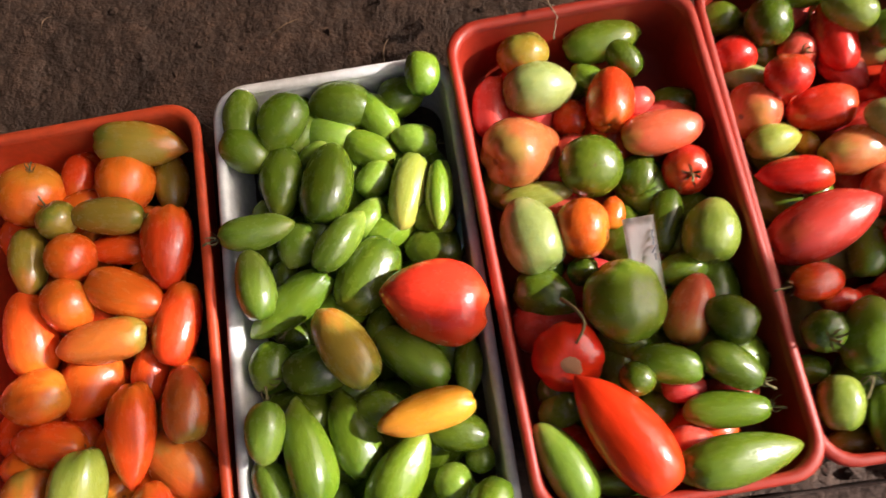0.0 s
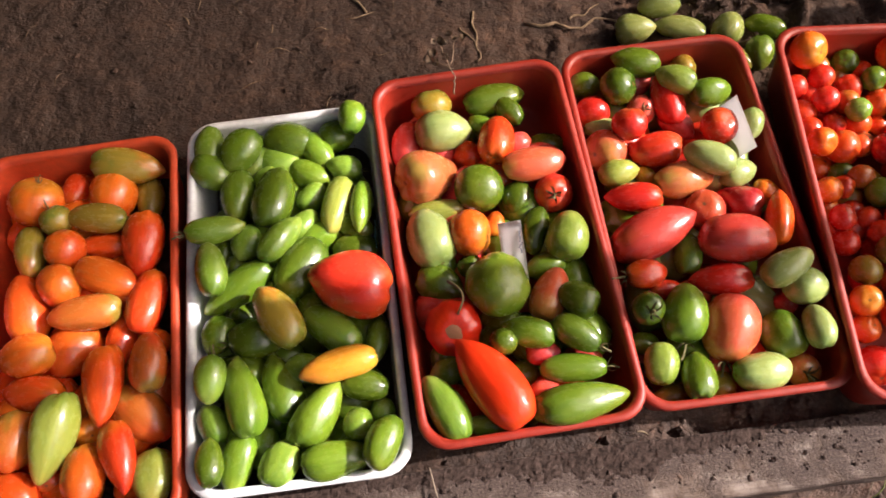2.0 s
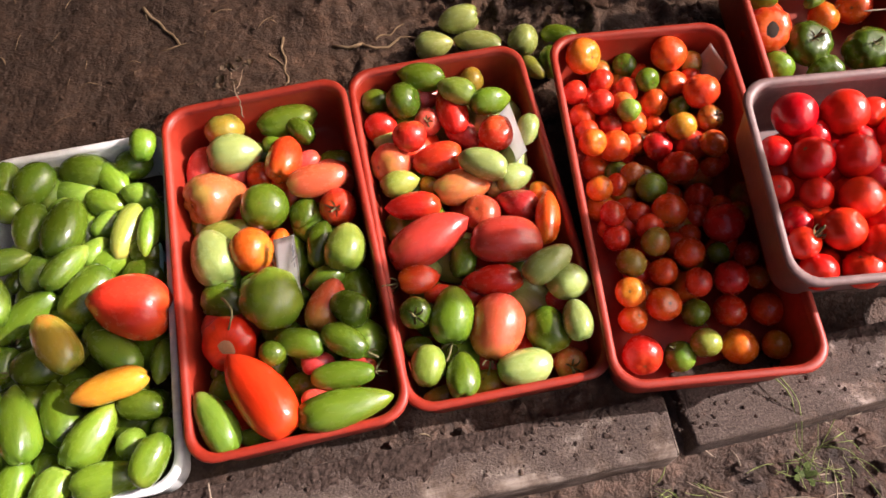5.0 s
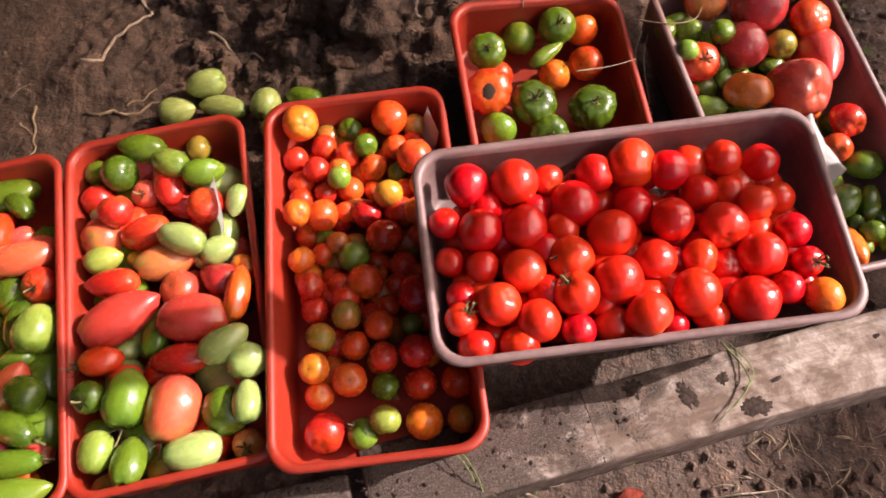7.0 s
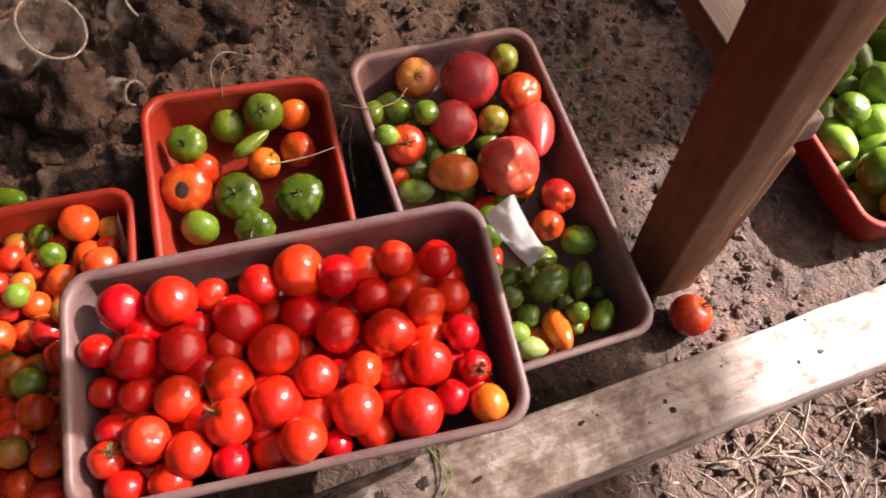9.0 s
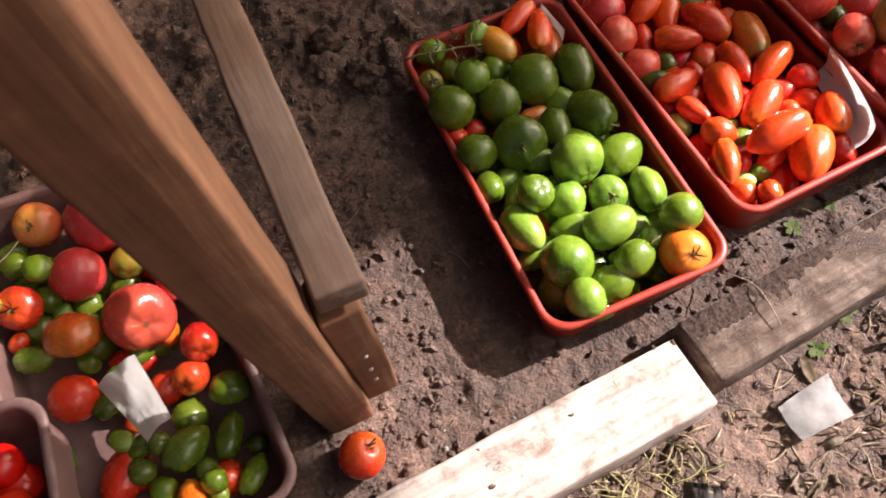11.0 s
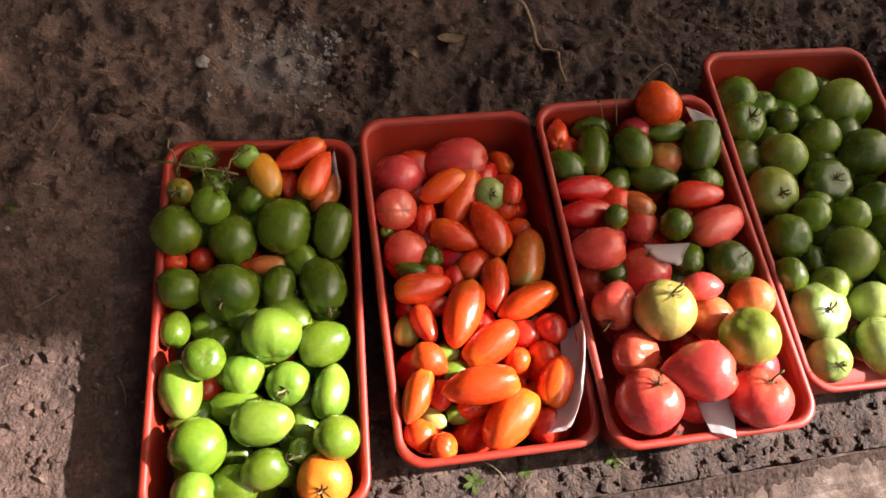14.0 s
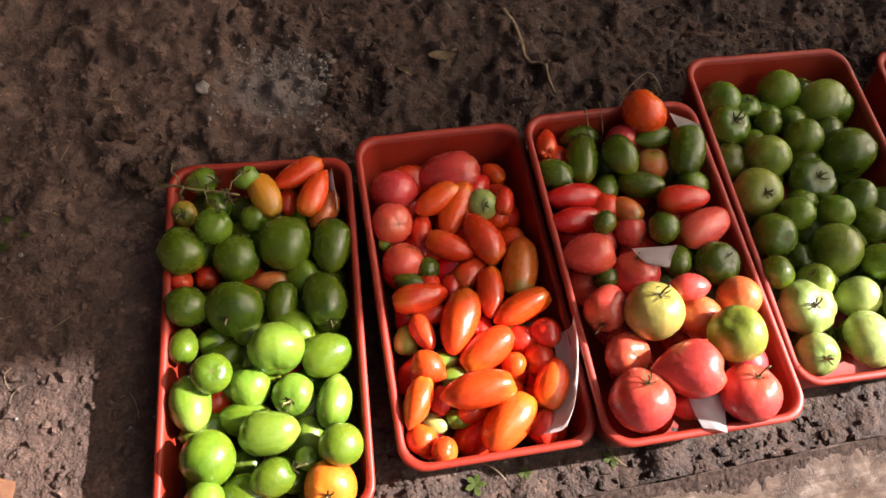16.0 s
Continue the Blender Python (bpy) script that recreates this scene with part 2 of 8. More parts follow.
    b.inputs["Subsurface Radius"].default_value = (1.0, 0.55, 0.15)
    b.inputs["Subsurface Scale"].default_value = 0.010
    b.inputs["Coat Weight"].default_value, b.inputs["Coat Roughness"].default_value = 0.22, 0.08
    soft = noise_node(n, l, 7, 3)
    rr = n.new("ShaderNodeMapRange")
    rr.inputs[3].default_value, rr.inputs[4].default_value = rough - 0.04, rough + 0.16
    l.new(soft.outputs[0], rr.inputs[0])
    l.new(rr.outputs[0], b.inputs["Roughness"])
    height = math_node("MULTIPLY_ADD", streak.outputs[0], 0.6, soft.outputs[0])
    bumped(n, l, b, height, 0.07, 0.02)
    return m


def plain_material(name, colour, rough=0.7, spec=0.3, scale=60, spread=0.25, bump=0.2):
    m, n, l, b = material(name, rough, spec=spec)
    t = noise_node(n, l, scale, 5)
    lo, hi = tuple(v * (1 - spread) for v in colour), tuple(v * (1 + spread) for v in colour)
    l.new(ramp(n, l, t.outputs[0], [(0.3, lo), (0.7, hi)]).outputs[0], b.inputs["Base Color"])
    if bump:
        bumped(n, l, b, t.outputs[0], bump, 0.002)
    return m


SOIL = soil_material()
RED_PLASTIC = plastic_material("brick_red_plastic", (0.34, 0.025, 0.009), (0.27, 0.040, 0.020))
ORANGE_PLASTIC = plastic_material("orange_red_plastic", (0.60, 0.064, 0.014), (0.40, 0.070, 0.028))
WHITE_PLASTIC = plastic_material("white_plastic", (0.78, 0.78, 0.76), (0.62, 0.60, 0.56))
BROWN_PLASTIC = plastic_material("faded_brown_plastic", (0.205, 0.115, 0.105), (0.27, 0.185, 0.165))
# the +x end has less dirt, partly to paint in the full sun there
PALE_BOARD = wood_material("pale_weathered_board", (0.53, 0.44, 0.39), (0.37, 0.295, 0.255), 0.95, clean_lit_end=0.15, mud=(0.60, -0.36, -0.56, -0.08, 3.0))
GREY_BOARD = wood_material("weathered_grey_board", (0.34, 0.28, 0.235), (0.20, 0.155, 0.13), 0.95, mud=(0.30, 0.25, 0.1, 1.0, 9.0))
SOILED_BOARD = wood_material("soil_crusted_board", (0.29, 0.225, 0.185), (0.17, 0.125, 0.10), 1.0, mud=(-0.06, -0.04, -1.0, 0.2, 4.0))
NAIL = plain_material("nail_steel", (0.42, 0.40, 0.38), 0.35, 0.5, 90, 0.2, 0.0)
BLOCKER_BOARD = wood_material("blocker_board", (0.26, 0.20, 0.16), (0.16, 0.12, 0.095), 0.8)
POST_WOOD = wood_material("brown_post_timber", (0.215, 0.105, 0.056), (0.160, 0.074, 0.038), 0.40, grain=(11, 11, 0.7))
LATH_WOOD = wood_material("pale_sawn_lath", (0.150, 0.098, 0.073), (0.120, 0.077, 0.056), 0.3, grain=(12, 0.8, 12))
PAPER = plain_material("white_paper", (0.80, 0.79, 0.80), 0.7, 0.2, 30, 0.05, 0.1)
# thin paper lets part of the light through
paper_nodes, paper_links = PAPER.node_tree.nodes, PAPER.node_tree.links
glow, blend = paper_nodes.new("ShaderNodeBsdfTranslucent"), paper_nodes.new("ShaderNodeMixShader")
glow.inputs[0].default_value, blend.inputs[0].default_value = (0.80, 0.78, 0.74, 1), 0.45
paper_links.new(paper_nodes["Principled BSDF"].outputs[0], blend.inputs[1])
paper_links.new(glow.outputs[0], blend.inputs[2])
paper_links.new(blend.outputs[0], paper_nodes["Material Output"].inputs[0])
DULL_PAPER = plain_material("dull_paper", (0.46, 0.43, 0.41), 0.85, 0.15, 40, 0.3, 0.3)
PALE_BLUE = plain_material("pale_blue_plastic", (0.25, 0.45, 0.62), 0.5, 0.3, 40, 0.1, 0.0)
ROT = plain_material("dark_rot", (0.035, 0.022, 0.015), 0.8, 0.2, 60, 0.4)
FLESH = plain_material("pale_split_flesh", (0.36, 0.17, 0.08), 0.6, 0.4, 60, 0.3)
INK = plain_material("pencil_grey", (0.12, 0.12, 0.14), 0.7, 0.2)
CALYX = plain_material("drying_calyx", (0.185, 0.152, 0.066), 0.7, 0.25, 1.6, 0.55)
DRY = plain_material("dry_straw", (0.275, 0.208, 0.150), 0.8, 0.2, 150, 0.4)
DRY_LEAF = plain_material("dry_leaf", (0.22, 0.16, 0.10), 0.8, 0.2, 90, 0.4)
WEED = plain_material("weed_green", (0.11, 0.15, 0.025), 0.6, 0.3, 80, 0.35)
DARK_STALK = plain_material("dark_stalk", (0.125, 0.085, 0.055), 0.85, 0.2, 90, 0.4)
GRASS_DRY = plain_material("yellowed_grass", (0.30, 0.265, 0.115), 0.8, 0.2, 120, 0.4)
RUBBER = plain_material("dark_old_plastic", (0.105, 0.084, 0.072), 0.6, 0.35, 50, 0.45, 0.4)
BRICK = plain_material("weathered_brick", (0.26, 0.165, 0.13), 0.9, 0.2, 60, 0.35, 0.5)
PLASTER = plain_material("chalky_plaster", (0.40, 0.36, 0.35), 0.85, 0.2, 50, 0.15, 0.4)
MUD = plain_material("dried_mud", (0.050, 0.033, 0.026), 0.95, 0.1, 200, 0.6, 0.7)
RED_LEAF = plain_material("withered_red_leaf", (0.30, 0.052, 0.030), 0.75, 0.2, 120, 0.5, 0.4)
GRASS = plain_material("pale_green_grass", (0.17, 0.20, 0.055), 0.6, 0.3, 60, 0.4, 0.0)
STONE = plain_material("grey_stone", (0.21, 0.185, 0.165), 0.85, 0.25, 120, 0.3, 0.4)

SKIN = {
    "G": ("mid green", fruit_material("green_skin", (0.078, 0.142, 0.008), (0.122, 0.192, 0.011), (0.182, 0.238, 0.020))),
    "d": ("dark green", fruit_material("dark_green_skin", (0.050, 0.087, 0.005), (0.080, 0.122, 0.006), (0.125, 0.160, 0.010))),
    "g": ("light green", fruit_material("light_green_skin", (0.102, 0.185, 0.015), (0.160, 0.250, 0.023), (0.25, 0.32, 0.048))),
    "l": ("yellowish green", fruit_material("yellow_green_skin", (0.20, 0.25, 0.03), (0.29, 0.32, 0.05), (0.38, 0.34, 0.06), 0.4)),
    "L": ("pale yellow-green", fruit_material("pale_yellow_green_skin", (0.32, 0.275, 0.065), (0.38, 0.29, 0.075), (0.48, 0.20, 0.06), 0.4)),
    "w": ("pale whitish green", fruit_material("pale_green_skin", (0.215, 0.290, 0.070), (0.31, 0.37, 0.105), (0.39, 0.42, 0.14), 0.4)),
    "s": ("greyish green", fruit_material("grey_green_skin", (0.120, 0.175, 0.016), (0.205, 0.262, 0.036), (0.29, 0.33, 0.06), 0.4)),
    "y": ("yellow-orange", fruit_material("yellow_skin", (0.46, 0.27, 0.02), (0.64, 0.28, 0.02), (0.68, 0.24, 0.025), 0.4)),
    "Q": ("orange-yellow", fruit_material("orange_yellow_skin", (0.74, 0.22, 0.02), (0.78, 0.17, 0.015), (0.76, 0.14, 0.015))),
    "o": ("orange", fruit_material("orange_skin", (0.62, 0.22, 0.018), (0.70, 0.135, 0.010), (0.68, 0.09, 0.010), 0.35)),
    "O": ("red-orange", fruit_material("red_orange_skin", (0.64, 0.13, 0.010), (0.66, 0.062, 0.008), (0.64, 0.050, 0.008), 0.3)),
    "a": ("brownish orange", fruit_material("brown_orange_skin", (0.27, 0.17, 0.02), (0.47, 0.115, 0.016), (0.55, 0.085, 0.014), 0.5)),
    "b": ("olive turning orange", fruit_material("olive_skin", (0.16, 0.17, 0.02), (0.30, 0.20, 0.025), (0.45, 0.17, 0.022), 0.6)),
    "r": ("red", fruit_material("red_skin", (0.58, 0.07, 0.012), (0.62, 0.036, 0.012), (0.60, 0.030, 0.012), 0.3)),
    "F": ("bright red", fruit_material("bright_red_skin", (0.64, 0.030, 0.006), (0.66, 0.017, 0.005), (0.64, 0.015, 0.005), 0.25, 0.15)),
    "p": ("pinkish red", fruit_material("pink_red_skin", (0.56, 0.09, 0.045), (0.60, 0.063, 0.050), (0.59, 0.058, 0.050), 0.3)),
    "P": ("deep pinkish red", fruit_material("deep_pink_skin", (0.46, 0.060, 0.024), (0.46, 0.034, 0.026), (0.44, 0.030, 0.026), 0.35)),
    "c": ("coral pink", fruit_material("coral_skin", (0.52, 0.22, 0.05), (0.62, 0.115, 0.045), (0.60, 0.085, 0.045), 0.45)),
    "C": ("pale coral orange", fruit_material("pale_coral_skin", (0.42, 0.26, 0.05), (0.58, 0.18, 0.05), (0.60, 0.12, 0.04), 0.5)),
    "K": ("red and yellow", fruit_material("red_yellow_skin", (0.62, 0.30, 0.06), (0.60, 0.07, 0.02), (0.55, 0.04, 0.015), 0.4)),
}


# ---- building helpers ----
def mesh_of(name, bm, mat=None, smooth=True):
    bmesh.ops.recalc_face_normals(bm, faces=bm.faces)
    me = bpy.data.meshes.new(name)
    bm.to_mesh(me)
    bm.free()
    if mat:
        me.materials.append(mat)
    for p in me.polygons:
        p.use_smooth = smooth
    return me


def part(name, bm, mat, parent, label="", smooth=True):
    ob = new(name, mesh_of(name, bm, mat, smooth))
    ob.parent = parent
    return tagged(ob, label)


def hashed(ix, iy, seed):
    h = np.sin(ix * 127.1 + iy * 311.7 + seed * 74.7) * 43758.5453
    return h - np.floor(h)


def value_noise(x, y, seed=0):
    ix, iy = np.floor(x), np.floor(y)
    fx, fy = x - ix, y - iy
    fx, fy = fx * fx * (3 - 2 * fx), fy * fy * (3 - 2 * fy)
    a, b = hashed(ix, iy, seed), hashed(ix + 1, iy, seed)
    c, d = hashed(ix, iy + 1, seed), hashed(ix + 1, iy + 1, seed)
    return (a + (b - a) * fx) * (1 - fy) + (c + (d - c) * fx) * fy


def fbm(x, y, scale, octaves, seed=0, gain=0.5):
    total, amp, norm = 0.0, 1.0, 0.0
    for o in range(octaves):
        total, norm = total + amp * value_noise(x * scale, y * scale, seed + o), norm + amp
        scale, amp = scale * 2.03, amp * gain
    return total / norm - 0.5


def step_between(v, low, high):
    s = np.clip((v - low) / (high - low), 0, 1)
    return s * s * (3 - 2 * s)


def edging_line(x):
    """y of the edging boards' middle line."""
    return np.where(x < 1.18, 0.463 + (x - 1.18) * 0.21, 0.463 + (x - 1.18) * 0.282)


def bed_height(x, y):
    """The lie of the land without its crumbs: a bed behind the edging boards, a path before them, a heap behind the crate."""
    h = 0.030 - 0.030 * step_between(x, 1.2, 2.0)
    h = h + 0.048 * np.exp(-(((x - 1.40) / 0.30) ** 2 + ((y - 1.24) / 0.26) ** 2))
    front = step_between(edging_line(x) - y, -0.01, 0.06)
    h = h - 0.060 * np.exp(-((y - edging_line(x) - 0.085) / 0.048) ** 2) * step_between(x, 1.22, 1.32) * step_between(-x, -1.86, -1.70)
    return h * (1 - front) - 0.032 * front


def ground_height(x, y):
    h = bed_height(x, y)
    rough = 0.4 + 0.85 * step_between(y - edging_line(x), 0.42, 0.62) + 0.12 * step_between(x, 1.9, 2.3)
    rough = rough + 0.9 * np.exp(-(((x - 1.05) / 0.32) ** 2 + ((y - 1.28) / 0.22) ** 2))
    rough = rough * (0.22 + 0.78 * step_between(x, 0.55, 1.0))
    pressed = step_between(x, 1.26, 1.32) * step_between(-x, -1.92, -1.86) * step_between(y, 0.6, 0.66) * step_between(-y, -1.18, -1.10)
    rough = rough * (1 - 0.85 * pressed)
    rough = rough * (1 - 0.6 * np.exp(-(((x - 2.04) / 0.16) ** 2 + ((y - 1.04) / 0.20) ** 2)))
    ridged = 0.5 - np.abs(fbm(x, y, 30, 3, 41))
    lumps = fbm(x, y, 5.5, 4, 3) * 0.045 + np.maximum(fbm(x, y, 17, 4, 11, 0.6) - 0.04, 0) * 0.12 + fbm(x, y, 70, 2, 23, 0.7) * 0.016 + (ridged - 0.42) * 0.022
    tilled = step_between(x, -1.6, -0.6) * step_between(-x, -4.8, -3.8) * step_between(y, -1.2, -0.2) * step_between(-y, -3.3, -2.3)
    return h + lumps * rough * tilled * 0.75 - 0.004


# ---- ground ----
def spread(low, high, step, far):
    inner = np.arange(low, high + step / 2, step)
    grow, out = [], step
    while not grow or grow[-1] < far:
        out *= 1.35
        grow.append((grow[-1] if grow else 0) + out)
    grow = np.array(grow)
    return np.concatenate([low - grow[::-1], inner, high + grow])


gx, gy = spread(-0.5, 3.7, 0.006, 60), spread(-0.1, 2.2, 0.006, 60)
GX, GY = np.meshgrid(gx, gy)
GZ = ground_height(GX, GY)
rows_y, cols_x = GX.shape
index = np.arange(rows_y * cols_x).reshape(rows_y, cols_x)
quads = np.stack([index[:-1, :-1], index[:-1, 1:], index[1:, 1:], index[1:, :-1]], -1).reshape(-1, 4)
ground_mesh = bpy.data.meshes.new("ground")
ground_mesh.vertices.add(rows_y * cols_x)
ground_mesh.vertices.foreach_set("co", np.stack([GX, GY, GZ], -1).ravel())
ground_mesh.loops.add(quads.size)
ground_mesh.loops.foreach_set("vertex_index", quads.ravel().astype(np.int32))
ground_mesh.polygons.add(len(quads))
ground_mesh.polygons.foreach_set("loop_start", np.arange(0, quads.size, 4, dtype=np.int32))
ground_mesh.update(calc_edges=True)
ground_mesh.materials.append(SOIL)
ground_mesh.polygons.foreach_set("use_smooth", np.ones(len(quads), dtype=bool))
tagged(new("ground", ground_mesh), "dry brown crumbly garden soil of a greenhouse bed", "ground", kind="structure")


# ---- boards, post, lath ----
def plank_bm(length, width, thick, seed, wear=0.004, cuts=24):
    """A board along x with slightly crooked, worn edges; its top is z = 0."""
    rnd = random.Random(seed)
    bm = bmesh.new()
    bmesh.ops.create_cube(bm, size=1, matrix=Matrix.Diagonal((length, width, thick, 1)))
    bmesh.ops.bevel(bm, geom=[e for e in bm.edges], offset=min(0.004, thick * 0.2), segments=2, affect="EDGES", profile=0.6)
    long_edges = [e for e in bm.edges if abs(e.verts[0].co.x - e.verts[1].co.x) > length * 0.5]
    bmesh.ops.subdivide_edges(bm, edges=long_edges, cuts=cuts, use_grid_fill=True)
    for v in bm.verts:
        s = v.co.x * 7 + seed * 3.1
        v.co.y += wear * math.sin(s * 0.35) * 0.5 + wear * (noise.noise((v.co.x * 18, v.co.y * 30, seed)) if abs(v.co.y) > width * 0.4 else 0)
        v.co.z += wear * 0.5 * noise.noise((v.co.x * 11, v.co.y * 25, seed + 9)) - thick / 2
        if abs(v.co.x) > length * 0.495:
            v.co.x += wear * 1.6 * noise.noise((v.co.y * 40, v.co.z * 40, seed + 4))
    return bm


def board(name, ends, width, thick, top, mat, label, category, seed, kind="", wear=0.003):
    (xa, ya), (xb, yb) = ends
    length = math.hypot(xb - xa, yb - ya)
    za, zb = top
    ob = new(name, mesh_of(name, plank_bm(length, width, thick, seed, wear, 60), mat))
    turn = math.degrees(math.atan2(yb - ya, xb - xa))
    ob.matrix_world = pose((xa + xb) / 2, (ya + yb) / 2, (za + zb) / 2, 0, -math.degrees(math.asin((zb - za) / length)), turn)
    return tagged(ob, label, category, "edging boards of the bed" if category == "board" else "", kind)


board("edging_board", ((-0.75, 0.055), (1.176, 0.468)), 0.070, 0.075, (0.050, 0.056), GREY_BOARD, "weathered grey edging board crusted with soil along the bed", "board", 1)
board("edging_board", ((1.190, 0.486), (2.363, 0.786)), 0.089, 0.080, (0.056, 0.046), PALE_BOARD, "pale weathered edging board, sunlit at one end, holding the bed", "board", 2, wear=0.0014)
board("edging_board", ((2.376, 0.805), (4.3, 1.335)), 0.084, 0.080, (0.044, 0.040), SOILED_BOARD, "grey edging board half covered with soil before the trays", "board", 3)

post = tagged(new("timber_post"), "brown square timber post in the soil with a lath nailed on", "post")
post.matrix_world = pose(1.953, 0.872, -0.05, 4.0, -2.8, 12)
bm = plank_bm(1.70, 0.075, 0.056, 7, 0.003, 40)
bmesh.ops.transform(bm, matrix=pose(0, 0, 0, 0, -90, 0) @ Matrix.Translation((0.85, 0, 0.028)), verts=bm.verts)
part("upright", bm, POST_WOOD, post)
bm = plank_bm(0.345, 0.048, 0.042, 8, 0.003, 10)
bmesh.ops.transform(bm, matrix=Matrix.Translation((0.050, 0.006, 0)) @ pose(0, 0, 0, 0, -90, 0) @ Matrix.Translation((0.1725, 0, 0.021)), verts=bm.verts)
part("prop", bm, POST_WOOD, post, "short timber prop under the lath")
bm = plank_bm(1.20, 0.046, 0.034, 9, 0.002, 24)


def along(a, b):
    """A pose at a whose x runs to b and whose z stays up."""
    a, b = Vector(a), Vector(b)
    x = (b - a).normalized()
    y = Vector((0, 0, 1)).cross(x).normalized()
    z = x.cross(y)
    return Matrix.Translation(a) @ Matrix((x, y, z)).transposed().to_4x4()


lath_way = along((2.002, 0.842, 0.345), (1.866, 1.520, 0.330))
bmesh.ops.transform(bm, matrix=post.matrix_world.inverted() @ lath_way @ Matrix.Translation((0.60, 0, 0)), verts=bm.verts)
part("lath", bm, LATH_WOOD, post, "pale sawn lath running back from the post")

for nx, ny, nz in ((0.052, -0.0185, 0.215), (0.050, -0.0185, 0.165), (0.049, -0.0185, 0.120)):
    bm = bmesh.new()
    bmesh.ops.create_cone(bm, cap_ends=True, segments=10, radius1=0.0030, radius2=0.0024, depth=0.0024, matrix=pose(nx, ny, nz, 90, 0, 0))
    part("nail_head", bm, NAIL, post, "bright steel nail head")

# ---- unseen film and rail added at the +x end to shape the sunlight ----
FILM_X = 5.6
sun_edge_y = 1.040 + math.tan(radians(SUN_AZIMUTH)) * (FILM_X - 1.93)
sun_edge_z = (FILM_X - 1.93) / math.cos(radians(SUN_AZIMUTH)) * math.tan(radians(SUN_HEIGHT)) + 0.04


def film_material(name, low, high, tone=(0.95, 0.94, 0.91)):
    """Clouded film for the added panels: part of the light goes straight through, the rest is scattered."""
    m, n, l, b = material(name, 0.4)
    n.remove(b)
    clear, veil, share = n.new("ShaderNodeBsdfTransparent"), n.new("ShaderNodeBsdfTranslucent"), n.new("ShaderNodeMixShader")
    clear.inputs[0].default_value, veil.inputs[0].default_value = (*tone, 1), (0.75, 0.73, 0.68, 1)
    dirt = noise_node(n, l, 1.6, 5)
    reach = n.new("ShaderNodeMapRange")
    reach.inputs[3].default_value, reach.inputs[4].default_value = low, high
    l.new(dirt.outputs[0], reach.inputs[0])
    l.new(reach.outputs[0], share.inputs[0])
    l.new(clear.outputs[0], share.inputs[1])
    l.new(veil.outputs[0], share.inputs[2])
    l.new(share.outputs[0], n["Material Output"].inputs[0])
    return m


def slab(name, low, high, mat, label, category):
    bm = bmesh.new()
    c = [(a + b) / 2 for a, b in zip(low, high)]
    bmesh.ops.create_cube(bm, size=1, matrix=Matrix.Translation(c) @ Matrix.Diagonal((*[b - a for a, b in zip(low, high)], 1)))
    return tagged(new(name, mesh_of(name, bm, mat, False)), label, category, kind="structure")


# each added panel's clouding sets how much sun one stretch of the bed gets
slab("sun_filter_4", (FILM_X, sun_edge_y, -0.1), (FILM_X + 0.004, 7.0, sun_edge_z), film_material("dim_filter_film", 0.80, 0.92, (0.95, 0.86, 0.75)), "unseen clouded film added to shade the back of the bed", "film")
slab("trim", (FILM_X - 0.02, -5.0, sun_edge_z), (FILM_X + 0.06, 7.0, sun_edge_z + 0.08), GREY_BOARD, "unseen rail added along the edge of the sunlit patch", "beam")
slab("sun_filter_1", (FILM_X, -5.0, sun_edge_z + 0.08), (FILM_X + 0.004, sun_edge_y + 0.05, 3.58), film_material("sun_filter_film", 0.26, 0.46), "unseen clouded film added to dim the sun", "film")
slab("sun_filter_2", (FILM_X, sun_edge_y + 0.05, sun_edge_z + 0.08), (FILM_X + 0.004, 7.0, 7.0), film_material("back_filter_film", 0.34, 0.64, (0.95, 0.86, 0.75)), "unseen clouded film added to dim and warm the sun at the back", "film")
slab("sun_filter_5", (FILM_X, sun_edge_y - 0.19, 3.62), (FILM_X + 0.004, sun_edge_y + 0.05, 7.0), film_material("corner_filter_film", 0.68, 0.86), "unseen clouded film added to dim the sun at the far back corner", "film")
slab("sun_filter_3", (FILM_X, -5.0, 3.62), (FILM_X + 0.004, sun_edge_y - 0.21, 7.0), film_material("far_filter_film", 0.46, 0.64), "unseen clouded film added to dim the sun at the far end", "film")

# unseen boards added at two sides and overhead to cut sky light and deepen shade
slab("wall_west", (-3.06, -5.0, -0.1), (-3.0, 7.0, 2.66), BLOCKER_BOARD, "unseen board wall added to block sky light at the far end", "wall")
slab("wall_north", (-3.0, 4.6, -0.1), (FILM_X, 4.66, 2.66), BLOCKER_BOARD, "unseen board wall added to block sky light behind the bed", "wall")
slab("ceiling", (-3.0, -5.0, 2.6), (0.5, 4.6, 2.66), BLOCKER_BOARD, "unseen boarding added overhead to block sky light", "ceiling")
slab("ceiling", (0.5, 1.1, 2.6), (2.3, 4.6, 2.66), BLOCKER_BOARD, "unseen boarding added to block sky light over the bed's back", "ceiling")


# ---- trays ----
def ring(bm, a, b, r, z, seg=6):
    out = []
    for cx, cy, start in ((a - r, b - r, 0), (-(a - r), b - r, 90), (-(a - r), -(b - r), 180), (a - r, -(b - r), 270)):
        for k in range(seg + 1):
            t = radians(start + 90 * k / seg)
            out.append(bm.verts.new((cx + r * math.cos(t), cy + r * math.sin(t), z)))
    return out


def loft(bm, rings):
    for one, two in zip(rings, rings[1:]):
        for k in range(len(one)):
            bm.faces.new((one[k], one[(k + 1) % len(one)], two[(k + 1) % len(two)], two[k]))


TRAY_HIGH = 0.085
tray_places, tray_rims = {}, {}


